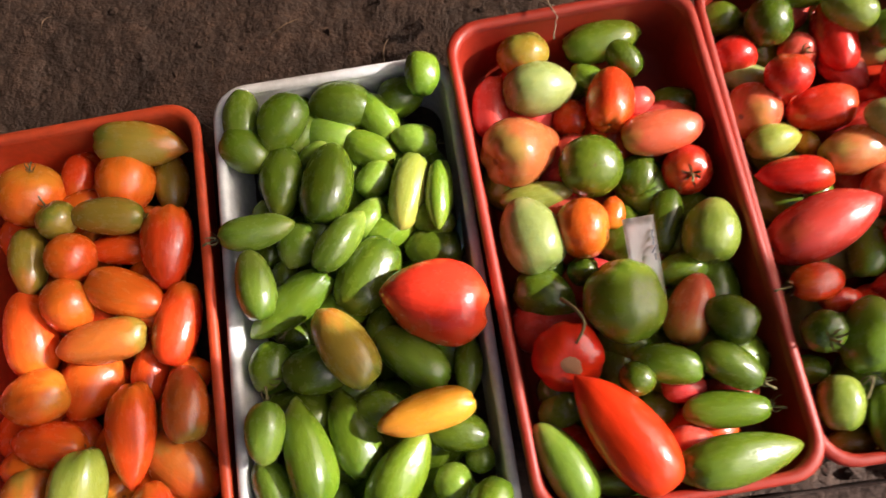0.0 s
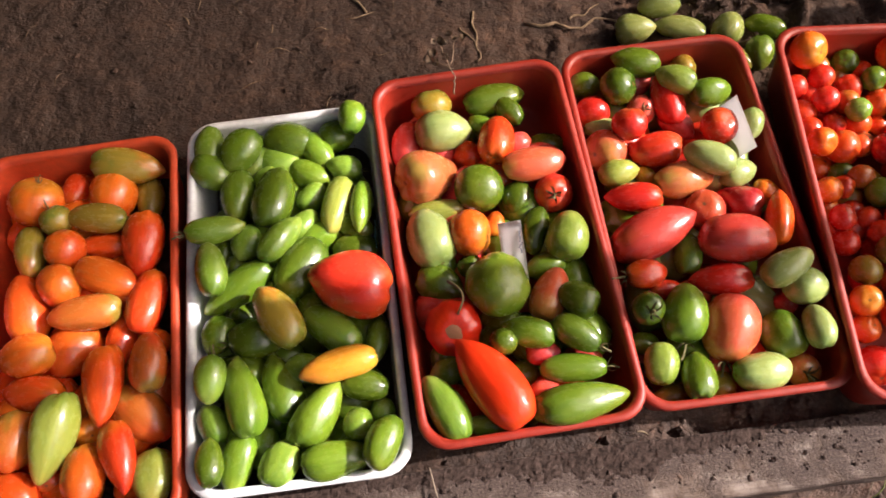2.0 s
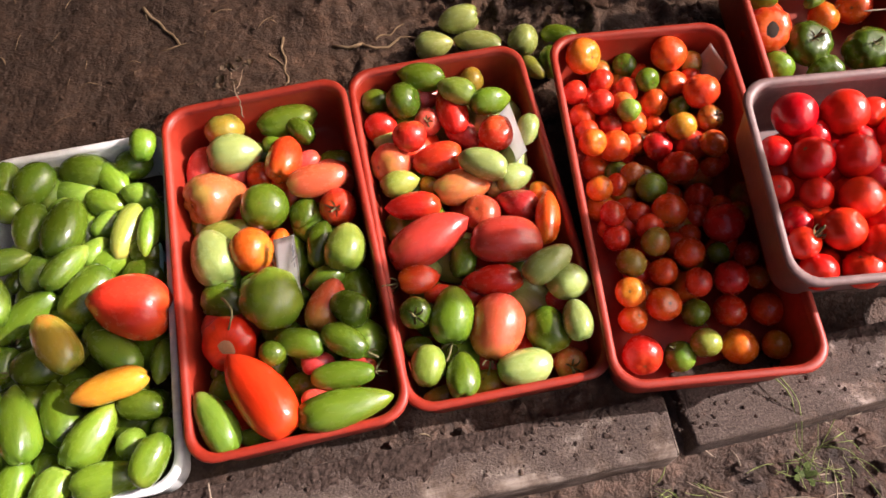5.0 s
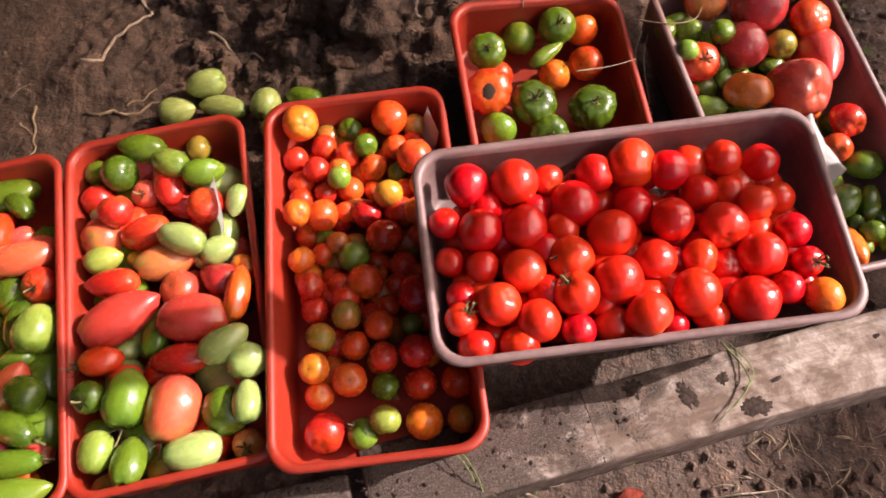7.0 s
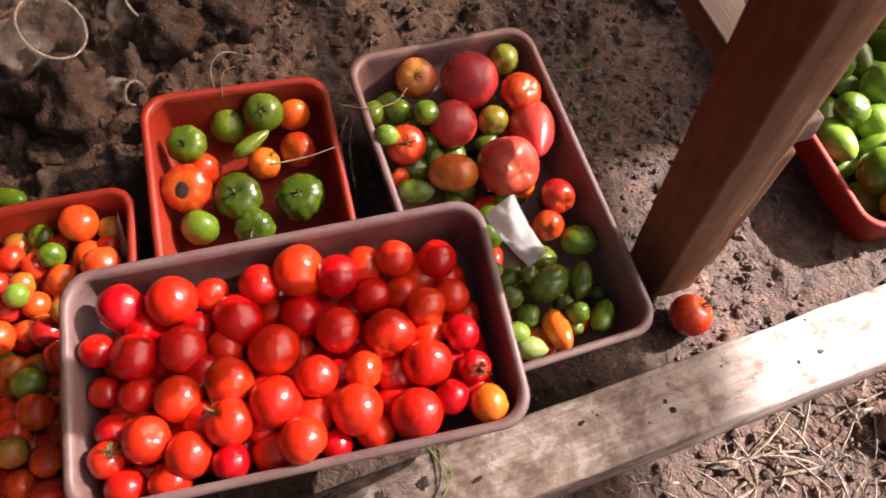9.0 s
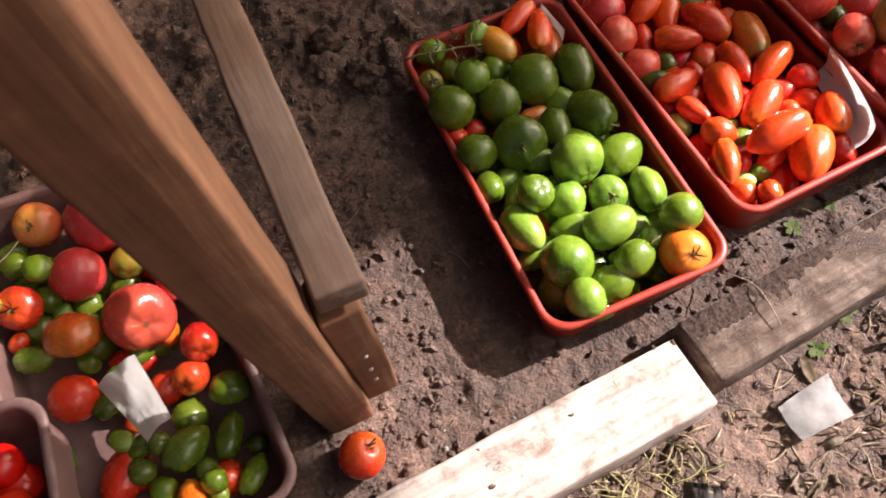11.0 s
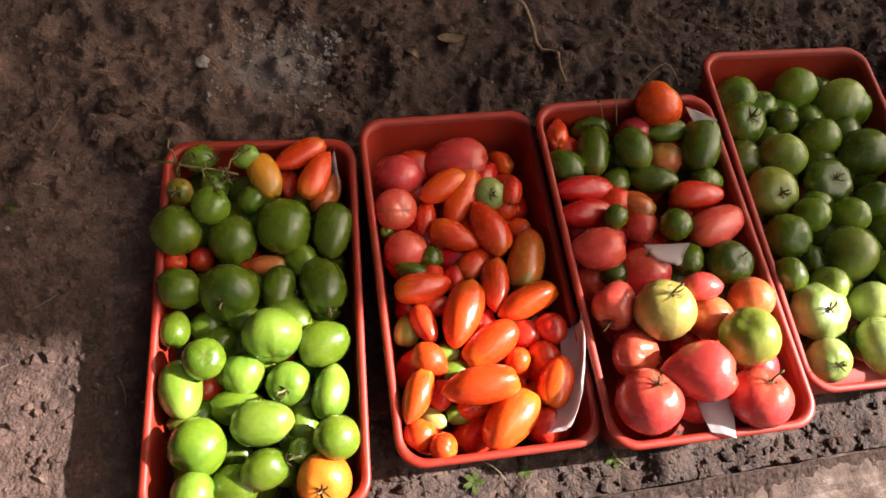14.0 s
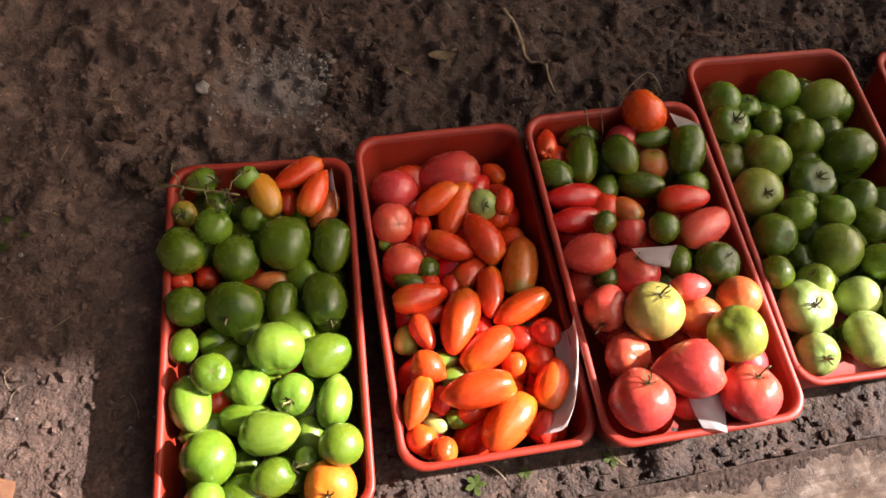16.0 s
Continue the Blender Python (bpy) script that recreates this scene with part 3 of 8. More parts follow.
def tray(number, x, y, rim_z, turn, width, length, mat, label, tip=(0, 0), corner=0.034, lip=0.0062):
    """A moulded tray with sloping walls, rounded corners and a rolled rim; rim_z is the height of its rim."""
    a, b, h = width / 2, length / 2, TRAY_HIGH
    bm = bmesh.new()
    shape = [(0.019, 0.000), (0.017, 0.0015), (0.0155, 0.006), (0.0065, h - 0.012), (0.006, h - 0.004)]
    inner = [(0.0088, h - 0.004), (0.0095, h - 0.012), (0.0185, 0.007), (0.022, 0.0035), (0.027, 0.0025)]
    rings = [ring(bm, a - i, b - i, corner - i * 0.45, z) for i, z in shape + inner]
    loft(bm, rings)
    bm.faces.new(rings[0])
    bm.faces.new(rings[-1])
    body = tagged(new("tray", mesh_of("tray", bm, mat)), label, "tray", "trays in a row on the ground")
    body.matrix_world = pose(x, y, rim_z, tip[0], tip[1], turn) @ Matrix.Translation((0, 0, -h))
    bm = bmesh.new()
    roll = [(0.0062, h - 0.0045), (0.002, h - 0.006), (0.0, h - 0.004), (0.0003, h - 0.001), (0.0025, h + 0.0008), (0.0052, h + 0.0012), (lip + 0.0025, h + 0.0005), (lip + 0.004, h - 0.0035)]
    loft(bm, [ring(bm, a - i, b - i, corner - i * 0.45, z) for i, z in roll])
    part("rim", bm, mat, body)
    tray_places[number] = (x, y, turn, width, length)
    tray_rims[number] = pose(x, y, rim_z, tip[0], tip[1], turn)
    return body


tray(1, 0.235, 0.516, 0.104, 13.5, 0.245, 0.478, ORANGE_PLASTIC, "orange-red plastic tray heaped with orange tomatoes")
tray(2, 0.476, 0.586, 0.100, 12.2, 0.242, 0.468, WHITE_PLASTIC, "white plastic tray heaped with long green tomatoes")
tray(3, 0.712, 0.657, 0.120, 13.8, 0.245, 0.472, RED_PLASTIC, "brick-red plastic tray of mixed green and coral tomatoes")
tray(4, 0.943, 0.716, 0.115, 12.3, 0.239, 0.475, RED_PLASTIC, "brick-red plastic tray of red and pale green tomatoes")
tray(5, 1.190, 0.737, 0.135, 6.3, 0.238, 0.485, RED_PLASTIC, "brick-red plastic tray of small round tomatoes, bare at the front")
tray(6, 1.487, 0.723, 0.210, 6.3, 0.452, 0.251, BROWN_PLASTIC, "faded brown plastic tray of bright red tomatoes set across others", tip=(5.5, 0.0))
tray(7, 1.439, 0.881, 0.130, 8.4, 0.240, 0.478, RED_PLASTIC, "brick-red plastic tray with a few green ribbed tomatoes", tip=(6.0, 6.2))
tray(8, 1.730, 0.940, 0.128, 14.0, 0.262, 0.458, BROWN_PLASTIC, "faded brown plastic tray of big pink and small green tomatoes", tip=(7.4, 7.0))
tray(9, 2.290, 1.119, 0.065, 10.4, 0.254, 0.489, RED_PLASTIC, "brick-red plastic tray heaped with green tomatoes")
tray(10, 2.545, 1.203, 0.075, 13.7, 0.246, 0.477, RED_PLASTIC, "brick-red plastic tray of red plum tomatoes with a folded paper")
tray(11, 2.792, 1.252, 0.095, 13.7, 0.262, 0.485, RED_PLASTIC, "brick-red plastic tray heaped with pink and green tomatoes")
tray(12, 3.046, 1.373, 0.085, 12.5, 0.270, 0.528, RED_PLASTIC, "brick-red plastic tray of round green tomatoes")
tray(13, 3.340, 1.449, 0.085, 12.5, 0.250, 0.480, RED_PLASTIC, "brick-red plastic tray of green tomatoes at the end of the row")
TRAY_WORDS = {1: "in the orange tray", 2: "in the white tray", 3: "in the mixed tray", 4: "in the red and pale tray", 5: "in the tray of small tomatoes", 6: "in the brown crosswise tray", 7: "in the tray of ribbed tomatoes", 8: "in the tilted brown tray", 9: "in the tray of green tomatoes", 10: "in the plum tomato tray", 11: "in the heaped pink tray", 12: "in the round green tray", 13: "in the last tray of the row"}

# ---- fruit ----
def lathe(profile, around, ribs=0, depth=0.0, bend=0.0, shoulder=0.0, corners=0.0):
    """A body of turning along x; profile: (x, radius). ribs and depth flute it, shoulder flutes the stalk end alone, corners make it slightly three-sided, bend curves it."""
    bm = bmesh.new()
    loops = []
    for x, r in profile:
        loop = []
        fade = math.exp(-max(0.0, x + 0.5) / 0.22)
        for k in range(around):
            t = 2 * math.pi * k / around
            wave = 0.5 + 0.5 * math.cos(ribs * t + 0.5 * math.sin(2 * t))
            rr = r * (1 - depth * wave ** 2 * min(1, abs(r) * 3.0)) if ribs else r
            rr *= 1 + corners * math.cos(3 * t + 0.8) * math.sin(math.pi * min(1, max(0, x + 0.5)))
            drop = shoulder * fade * math.cos(5 * t + 0.7 * math.sin(t)) * min(1, abs(r) * 4)
            loop.append(bm.verts.new((x + drop, rr * math.cos(t) + bend * (x * x - 0.08), rr * math.sin(t))))
        loops.append(loop)
    loft(bm, loops)
    bm.faces.new(loops[0])
    bm.faces.new(loops[-1])
    return bm


def rounded(n, power=2.0, shift=0.0, dimple=0.0, tip=0.0, beak=0.0):
    """Profile from the stalk end to the tip. shift moves the belly, dimple sinks the stalk end, tip draws the end out, beak sets a small point on it."""
    out = []
    for k in range(n + 1):
        s = math.pi * (0.03 + 0.96 * k / n)
        x, r = -math.cos(s) * 0.5, (abs(math.sin(s)) ** (2 / power)) * 0.5
        r = max(r * (1 - shift * (x + 0.1)), 0.004)
        if x < -0.2:
            x += dimple * max(0, 1 - r / 0.3) ** 1.5
        if tip and x > 0.2:
            r = max(r * (1 - tip * ((x - 0.2) / 0.3) ** 1.2 * 0.6), 0.006)
        if beak and x > 0.3:
            x += beak * max(0, 1 - r / 0.17) ** 1.6
        out.append((x, r))
    return out


def shaped(name, bm, wobble, seed):
    """Sets off the even form a little, in broad swells."""
    for v in bm.verts:
        v.co += v.co.normalized() * wobble * noise.noise(v.co * 2.0 + Vector((seed * 5.3, seed, 0)))
    me = mesh_of(name, bm)
    me.materials.append(SKIN["G"][1])
    return me


SHAPES = {
    "round": [shaped("round_fruit", lathe(rounded(20, p, 0.0, 0.075), 32, shoulder=h), 0.03, s) for s, p, h in ((1, 2.1, 0.012), (2, 2.2, 0.006), (3, 2.05, 0.016))],
    "plum": [shaped("plum_fruit", lathe(rounded(22, 2.4, v * 0.8, 0.04, t * 0.75, k), 28, bend=q, shoulder=0.010, corners=c), 0.05, s) for s, v, t, q, k, c in ((1, 0.25, 0.25, 0, 0.02, 0.02), (2, -0.1, 0.0, 0.10, 0.0, 0.03), (3, 0.15, 0.35, -0.06, 0.05, 0.02), (4, 0.3, 0.1, 0.05, 0.03, 0.0), (5, 0.05, 0.25, 0.03, 0.04, 0.03))],
    "long": [shaped("long_fruit", lathe(rounded(24, 2.35, v, 0.03, 0.32, k * 0.5), 30, ribs, d, q, 0.014, 0.03), 0.06, s) for s, v, q, ribs, d, k in ((1, 0.3, 0.14, 0, 0, 0.04), (2, 0.5, -0.08, 3, 0.06, 0.07), (3, 0.35, 0.06, 3, 0.04, 0.05))],
    "heart": [shaped("heart_fruit", lathe(rounded(22, 2.15, v, 0.10, 0.30, 0.02), 32, shoulder=0.022), 0.05, s) for s, v in ((1, 0.45), (2, 0.25), (3, 0.6))],
    "ribbed": [shaped("ribbed_fruit", lathe(rounded(22, 2.5, 0.05, 0.09), 72, ribs, 0.045), 0.05, s) for s, ribs in ((1, 7), (2, 10), (3, 8))],
}

BLUNT = shaped("blunt_fruit", lathe(rounded(24, 2.3, 0.44, 0.03, 0.22, 0.05), 30, bend=0.05, corners=0.03), 0.05, 2)


def calyx_mesh(seed):
    """A star of narrow dry sepals that curl up and back round a stalk, all of one piece; the fruit lies on its +x side."""
    rnd = random.Random(seed)
    bm = bmesh.new()
    base = ring_x(bm, 0.0, 0.15, 0, 12)
    for k in range(6):
        if rnd.random() < 0.1:
            continue
        one, two = base[2 * k], base[2 * k + 1]
        t = 2 * math.pi * (2 * k + 0.5) / 12 + rnd.uniform(-0.2, 0.2)
        long, curl, twist = rnd.uniform(0.8, 1.35), rnd.uniform(0.9, 2.6), rnd.uniform(-0.7, 0.7)
        reach, lift = 0.15, 0.03
        for a in range(1, 8):
            s = a / 7
            lean = 0.15 + curl * s ** 1.3
            reach, lift = reach + long / 7 * math.cos(lean), lift + long / 7 * math.sin(lean)
            w = 0.10 * (1 - s) ** 0.7 + 0.012
            g = t + twist * s * s
            d, q = Vector((0, math.cos(g), math.sin(g))), Vector((0, -math.sin(g), math.cos(g)))
            three, four = bm.verts.new(d * reach - q * w + Vector((-lift, 0, 0))), bm.verts.new(d * reach + q * w + Vector((-lift - 0.04, 0, 0)))
            bm.faces.new((one, two, four, three))
            one, two = three, four
    cap = ring_x(bm, -0.14, 0.09, 0, 12)
    loft(bm, [base, cap])
    bm.faces.new(cap)
    bmesh.ops.solidify(bm, geom=bm.faces[:], thickness=0.03)
    return mesh_of("calyx", bm, CALYX)


def stalk_mesh(seed):
    """The short bent stump of a stalk, thickened at its knuckle."""
    rnd = random.Random(seed)
    bm = bmesh.new()
    lean, tall = rnd.uniform(-0.4, 0.4), rnd.uniform(0.6, 1.5)
    rings = [ring_x(bm, -x * tall, r, y * lean, 10) for x, r, y in ((0.08, 0.11, 0.0), (0.3, 0.085, 0.1), (0.6, 0.075, 0.4), (0.85, 0.115, 0.8), (1.0, 0.085, 1.1))]
    loft(bm, rings)
    bm.faces.new(rings[0])
    bm.faces.new(rings[-1])
    return mesh_of("stalk", bm, CALYX)


def ring_x(bm, x, r, y, n=6):
    return [bm.verts.new((x, y + r * math.cos(2 * math.pi * k / n), r * math.sin(2 * math.pi * k / n))) for k in range(n)]


STALKS = [stalk_mesh(s) for s in (1, 2, 3)]
CALYXES = [calyx_mesh(s) for s in (1, 2, 3, 4, 5)]
NAMES = {"round": "round_tomato", "plum": "plum_tomato", "long": "long_tomato", "heart": "oxheart_tomato", "ribbed": "beefsteak_tomato"}
WORDS = {"round": "round", "plum": "plum-shaped", "long": "long pointed", "heart": "heart-shaped", "ribbed": "large ribbed"}
chance = random.Random(11)
heap = {}


def fruit(number, kind, skin, x, y, z, length, width, turn, calyx=0, pitch=None, spot=None):
    """One tomato; calyx: 1 or 2 shows its stalk at one or the other end, more is the turn of a stalk that looks up."""
    me = chance.choice(SHAPES[kind])
    heap.setdefault(number, []).append((x, y, z, (length + 2 * width) / 6))
    ob = new("green_plum_tomato" if kind == "plum" and skin in "GdglLws" else "cherry_tomato" if kind == "round" and width <= 0.043 else NAMES[kind], me)
    colour, mat = SKIN[skin]
    ob.material_slots[0].link = "OBJECT"
    ob.material_slots[0].material = mat
    flip, given = chance.random(), pitch
    if pitch is None:
        pitch = {"round": chance.uniform(-80, 80), "ribbed": chance.uniform(45, 80), "heart": chance.uniform(-20, 35)}.get(kind, chance.uniform(-9, 9))
    roll = chance.uniform(-60, 60)
    if kind == "ribbed" and calyx == 0 and not spot:
        pitch = -pitch
    if kind in ("plum", "long", "heart") and (calyx == 2 or (calyx == 0 and flip < 0.5)):
        turn += 180
    if kind == "round":
        turn = chance.uniform(0, 360)
        if calyx > 2:
            turn, pitch = calyx, given or 58
        length, width = width * 0.94, (length + width) / 2
    if kind == "ribbed":
        turn = calyx if calyx > 2 else turn
        pitch = given or pitch
        if spot:
            turn, pitch = 90, 58
        length, width = width * 0.80, (length + width) / 2
    ob.matrix_world = pose(x, y, z, 0, pitch, turn) @ pose(0, 0, 0, roll) @ Matrix.Diagonal((length, width, width, 1))
    where = "on the bare soil" if number is None else TRAY_WORDS[number]
    tagged(ob, f"{colour} {WORDS[kind]} tomato {where}", "tomato", "tomatoes " + where)
    show = calyx > 0 or chance.random() < (0.12 if pitch > 15 else 0.05)
    if show:
        c = new("calyx", chance.choice(CALYXES))
        c.parent = ob
        s = chance.uniform(0.0115, 0.0145) if calyx else chance.uniform(0.0060, 0.0085)
        c.matrix_basis = Matrix.Translation((-0.495 + (0.035 if kind in ("round", "ribbed", "heart") else 0.005), 0, 0)) @ Matrix.Diagonal((s / length, s / width, s / width, 1)) @ pose(0, 0, 0, chance.uniform(0, 90))
        new("stalk", chance.choice(STALKS)).parent = c
    if spot:
        bm = bmesh.new()
        bmesh.ops.create_uvsphere(bm, u_segments=16, v_segments=8, radius=1)
        for v in bm.verts:
            v.co *= 1 + 0.25 * noise.noise(v.co * 1.7)
        mark = part("rotten_hole" if spot is ROT else "split", bm, spot, ob, "dark rotten hole" if spot is ROT else "pale split flesh")
        mark.matrix_basis = Matrix.Translation((-0.36, 0.05, 0.0)) @ Matrix.Diagonal((0.115, 0.26, 0.20, 1))
    return ob


def facing(ob, turn, pitch, along, across):
    """Turns a tomato so that its stalk end looks up from the heap."""
    ob.matrix_world = Matrix.Translation(ob.matrix_world.translation) @ pose(0, 0, 0, 0, pitch, turn) @ Matrix.Diagonal((along, across, across, 1))
    return ob


# tray 1
fruit(1, "long", "b", 0.240, 0.731, 0.086, 0.093, 0.049, 1)
fruit(1, "round", "o", 0.139, 0.673, 0.088, 0.071, 0.065, 6)
fruit(1, "plum", "O", 0.177, 0.697, 0.074, 0.049, 0.036, 98)
fruit(1, "plum", "o", 0.227, 0.691, 0.078, 0.067, 0.059, 97)
fruit(1, "plum", "b", 0.266, 0.700, 0.058, 0.066, 0.037, 105)
fruit(1, "round", "b", 0.177, 0.645, 0.098, 0.040, 0.040, 7)
fruit(1, "plum", "b", 0.227, 0.652, 0.098, 0.073, 0.038, 2)
fruit(1, "plum", "b", 0.152, 0.605, 0.088, 0.070, 0.038, 109)
fruit(1, "round", "o", 0.197, 0.609, 0.095, 0.050, 0.049, 7)
fruit(1, "plum", "O", 0.234, 0.625, 0.075, 0.060, 0.033, 7)
fruit(1, "heart", "O", 0.285, 0.628, 0.086, 0.086, 0.051, 96)
fruit(1, "plum", "o", 0.255, 0.578, 0.092, 0.081, 0.046, 347)
fruit(1, "round", "o", 0.202, 0.563, 0.092, 0.058, 0.051, 7)
fruit(1, "plum", "O", 0.166, 0.535, 0.082, 0.085, 0.052, 107)
fruit(1, "plum", "a", 0.245, 0.531, 0.097, 0.083, 0.043, 16)
fruit(1, "plum", "O", 0.308, 0.554, 0.084, 0.084, 0.044, 91)
fruit(1, "plum", "O", 0.284, 0.506, 0.072, 0.064, 0.035, 92)
fruit(1, "plum", "o", 0.190, 0.476, 0.093, 0.064, 0.051, 24)
fruit(1, "heart", "o", 0.228, 0.492, 0.065, 0.070, 0.065, 76)
fruit(1, "plum", "O", 0.207, 0.436, 0.085, 0.074, 0.043, 2)
fruit(1, "long", "O", 0.287, 0.450, 0.097, 0.093, 0.045, 102)
fruit(1, "plum", "a", 0.331, 0.479, 0.095, 0.071, 0.044, 105)
fruit(1, "long", "l", 0.249, 0.388, 0.102, 0.097, 0.052, 87)
fruit(1, "plum", "a", 0.326, 0.427, 0.064, 0.081, 0.057, 322)
fruit(1, "plum", "a", 0.203, 0.382, 0.091, 0.068, 0.052, 99)
fruit(1, "round", "o", 0.274, 0.402, 0.072, 0.037, 0.033, 8)
fruit(1, "round", "O", 0.245, 0.347, 0.073, 0.029, 0.029, 8)
fruit(1, "heart", "o", 0.289, 0.351, 0.089, 0.073, 0.048, 105)
fruit(1, "long", "O", 0.325, 0.374, 0.097, 0.081, 0.040, 114)
fruit(1, "plum", "l", 0.361, 0.358, 0.083, 0.061, 0.042, 104)
fruit(1, "plum", "O", 0.215, 0.327, 0.077, 0.061, 0.048, 342)
fruit(1, "plum", "a", 0.256, 0.649, 0.048, 0.073, 0.056, 160)
fruit(1, "plum", "o", 0.258, 0.433, 0.049, 0.074, 0.057, 82)
fruit(1, "plum", "O", 0.172, 0.453, 0.050, 0.077, 0.059, 61)
fruit(1, "plum", "o", 0.263, 0.334, 0.050, 0.078, 0.060, 72)
fruit(1, "plum", "o", 0.116, 0.681, 0.049, 0.076, 0.058, 90)
fruit(1, "plum", "o", 0.180, 0.697, 0.050, 0.077, 0.059, 126)
fruit(1, "plum", "o", 0.218, 0.509, 0.047, 0.069, 0.053, 27)
fruit(1, "plum", "a", 0.339, 0.360, 0.048, 0.071, 0.055, 37)
fruit(1, "plum", "o", 0.158, 0.580, 0.047, 0.069, 0.053, 108)
fruit(1, "plum", "a", 0.198, 0.631, 0.051, 0.079, 0.061, 63)
fruit(1, "plum", "o", 0.284, 0.531, 0.048, 0.073, 0.056, 122)
fruit(1, "plum", "O", 0.134, 0.635, 0.050, 0.078, 0.060, 169)
fruit(1, "plum", "o", 0.259, 0.594, 0.048, 0.073, 0.056, 61)
fruit(1, "plum", "o", 0.313, 0.408, 0.050, 0.078, 0.060, 42)
fruit(1, "plum", "a", 0.321, 0.465, 0.051, 0.079, 0.061, 131)
fruit(1, "plum", "O", 0.190, 0.379, 0.049, 0.075, 0.058, 57)
# tray 2
fruit(2, "plum", "g", 0.342, 0.761, 0.093, 0.063, 0.039, 99)
fruit(2, "plum", "d", 0.391, 0.783, 0.068, 0.036, 0.031, 74)
fruit(2, "plum", "G", 0.386, 0.757, 0.101, 0.060, 0.046, 64)
fruit(2, "plum", "d", 0.441, 0.786, 0.081, 0.072, 0.049, 355)
fruit(2, "plum", "G", 0.521, 0.809, 0.111, 0.046, 0.034, 95)
fruit(2, "plum", "G", 0.497, 0.802, 0.074, 0.049, 0.043, 19)
fruit(2, "plum", "G", 0.352, 0.727, 0.093, 0.056, 0.044, 337)
fruit(2, "plum", "g", 0.402, 0.754, 0.075, 0.050, 0.038, 64)
fruit(2, "plum", "G", 0.470, 0.743, 0.073, 0.059, 0.036, 341)
fruit(2, "plum", "g", 0.515, 0.753, 0.080, 0.048, 0.034, 355)
fruit(2, "plum", "G", 0.389, 0.699, 0.088, 0.074, 0.045, 98)
fruit(2, "plum", "d", 0.437, 0.696, 0.095, 0.088, 0.053, 88)
fruit(2, "plum", "g", 0.478, 0.711, 0.072, 0.044, 0.034, 57)
fruit(2, "plum", "l", 0.515, 0.695, 0.088, 0.080, 0.040, 83)
fruit(2, "plum", "G", 0.545, 0.693, 0.096, 0.070, 0.028, 94)
fruit(2, "long", "g", 0.379, 0.640, 0.113, 0.071, 0.034, 18, calyx=1)
fruit(2, "plum", "g", 0.413, 0.636, 0.087, 0.047, 0.042, 83)
fruit(2, "plum", "g", 0.458, 0.636, 0.108, 0.069, 0.035, 62)
fruit(2, "plum", "g", 0.476, 0.667, 0.084, 0.047, 0.033, 62)
fruit(2, "plum", "g", 0.386, 0.589, 0.113, 0.068, 0.038, 108)
fruit(2, "plum", "d", 0.403, 0.605, 0.077, 0.038, 0.028, 102)
fruit(2, "long", "G", 0.413, 0.577, 0.087, 0.093, 0.043, 42)
fruit(2, "plum", "d", 0.484, 0.609, 0.088, 0.082, 0.055, 66)
fruit(2, "plum", "d", 0.543, 0.644, 0.072, 0.057, 0.045, 356)
fruit(2, "heart", "r", 0.551, 0.583, 0.114, 0.098, 0.079, 357)
fruit(2, "plum", "b", 0.475, 0.537, 0.118, 0.082, 0.048, 312)
fruit(2, "plum", "G", 0.400, 0.520, 0.085, 0.046, 0.037, 73, calyx=2)
fruit(2, "plum", "d", 0.444, 0.519, 0.086, 0.065, 0.046, 18, calyx=1)
fruit(2, "plum", "g", 0.531, 0.536, 0.088, 0.086, 0.045, 327)
fruit(2, "plum", "g", 0.582, 0.532, 0.071, 0.054, 0.028, 93)
fruit(2, "plum", "g", 0.414, 0.459, 0.122, 0.053, 0.036, 94, calyx=2)
fruit(2, "long", "G", 0.449, 0.447, 0.105, 0.096, 0.046, 291)
fruit(2, "long", "d", 0.485, 0.465, 0.088, 0.084, 0.045, 296)
fruit(2, "long", "y", 0.552, 0.485, 0.123, 0.087, 0.037, 22)
fruit(2, "plum", "d", 0.579, 0.472, 0.096, 0.055, 0.035, 358)
fruit(2, "long", "G", 0.532, 0.435, 0.101, 0.082, 0.046, 64)
fruit(2, "plum", "g", 0.418, 0.417, 0.094, 0.047, 0.034, 303)
fruit(2, "round", "g", 0.576, 0.429, 0.097, 0.039, 0.034, 7)
fruit(2, "round", "g", 0.598, 0.452, 0.070, 0.029, 0.027, 8)
fruit(2, "plum", "G", 0.428, 0.374, 0.111, 0.051, 0.030, 104)
fruit(2, "long", "G", 0.453, 0.379, 0.091, 0.066, 0.038, 87)
fruit(2, "plum", "g", 0.473, 0.398, 0.069, 0.050, 0.032, 91)
fruit(2, "plum", "g", 0.499, 0.381, 0.094, 0.054, 0.041, 70)
fruit(2, "long", "G", 0.561, 0.390, 0.100, 0.081, 0.042, 15)
fruit(2, "plum", "G", 0.608, 0.409, 0.118, 0.061, 0.038, 73)
fruit(2, "plum", "G", 0.512, 0.413, 0.042, 0.067, 0.052, 18)
fruit(2, "plum", "d", 0.403, 0.582, 0.046, 0.074, 0.057, 31)
fruit(2, "plum", "G", 0.444, 0.713, 0.046, 0.078, 0.060, 86)
fruit(2, "plum", "d", 0.466, 0.623, 0.043, 0.069, 0.053, 133)
fruit(2, "plum", "g", 0.515, 0.493, 0.042, 0.067, 0.051, 161)
fruit(2, "plum", "g", 0.386, 0.757, 0.046, 0.076, 0.059, 63)
fruit(2, "plum", "G", 0.478, 0.770, 0.043, 0.070, 0.054, 178)
fruit(2, "plum", "g", 0.447, 0.557, 0.045, 0.074, 0.057, 115)
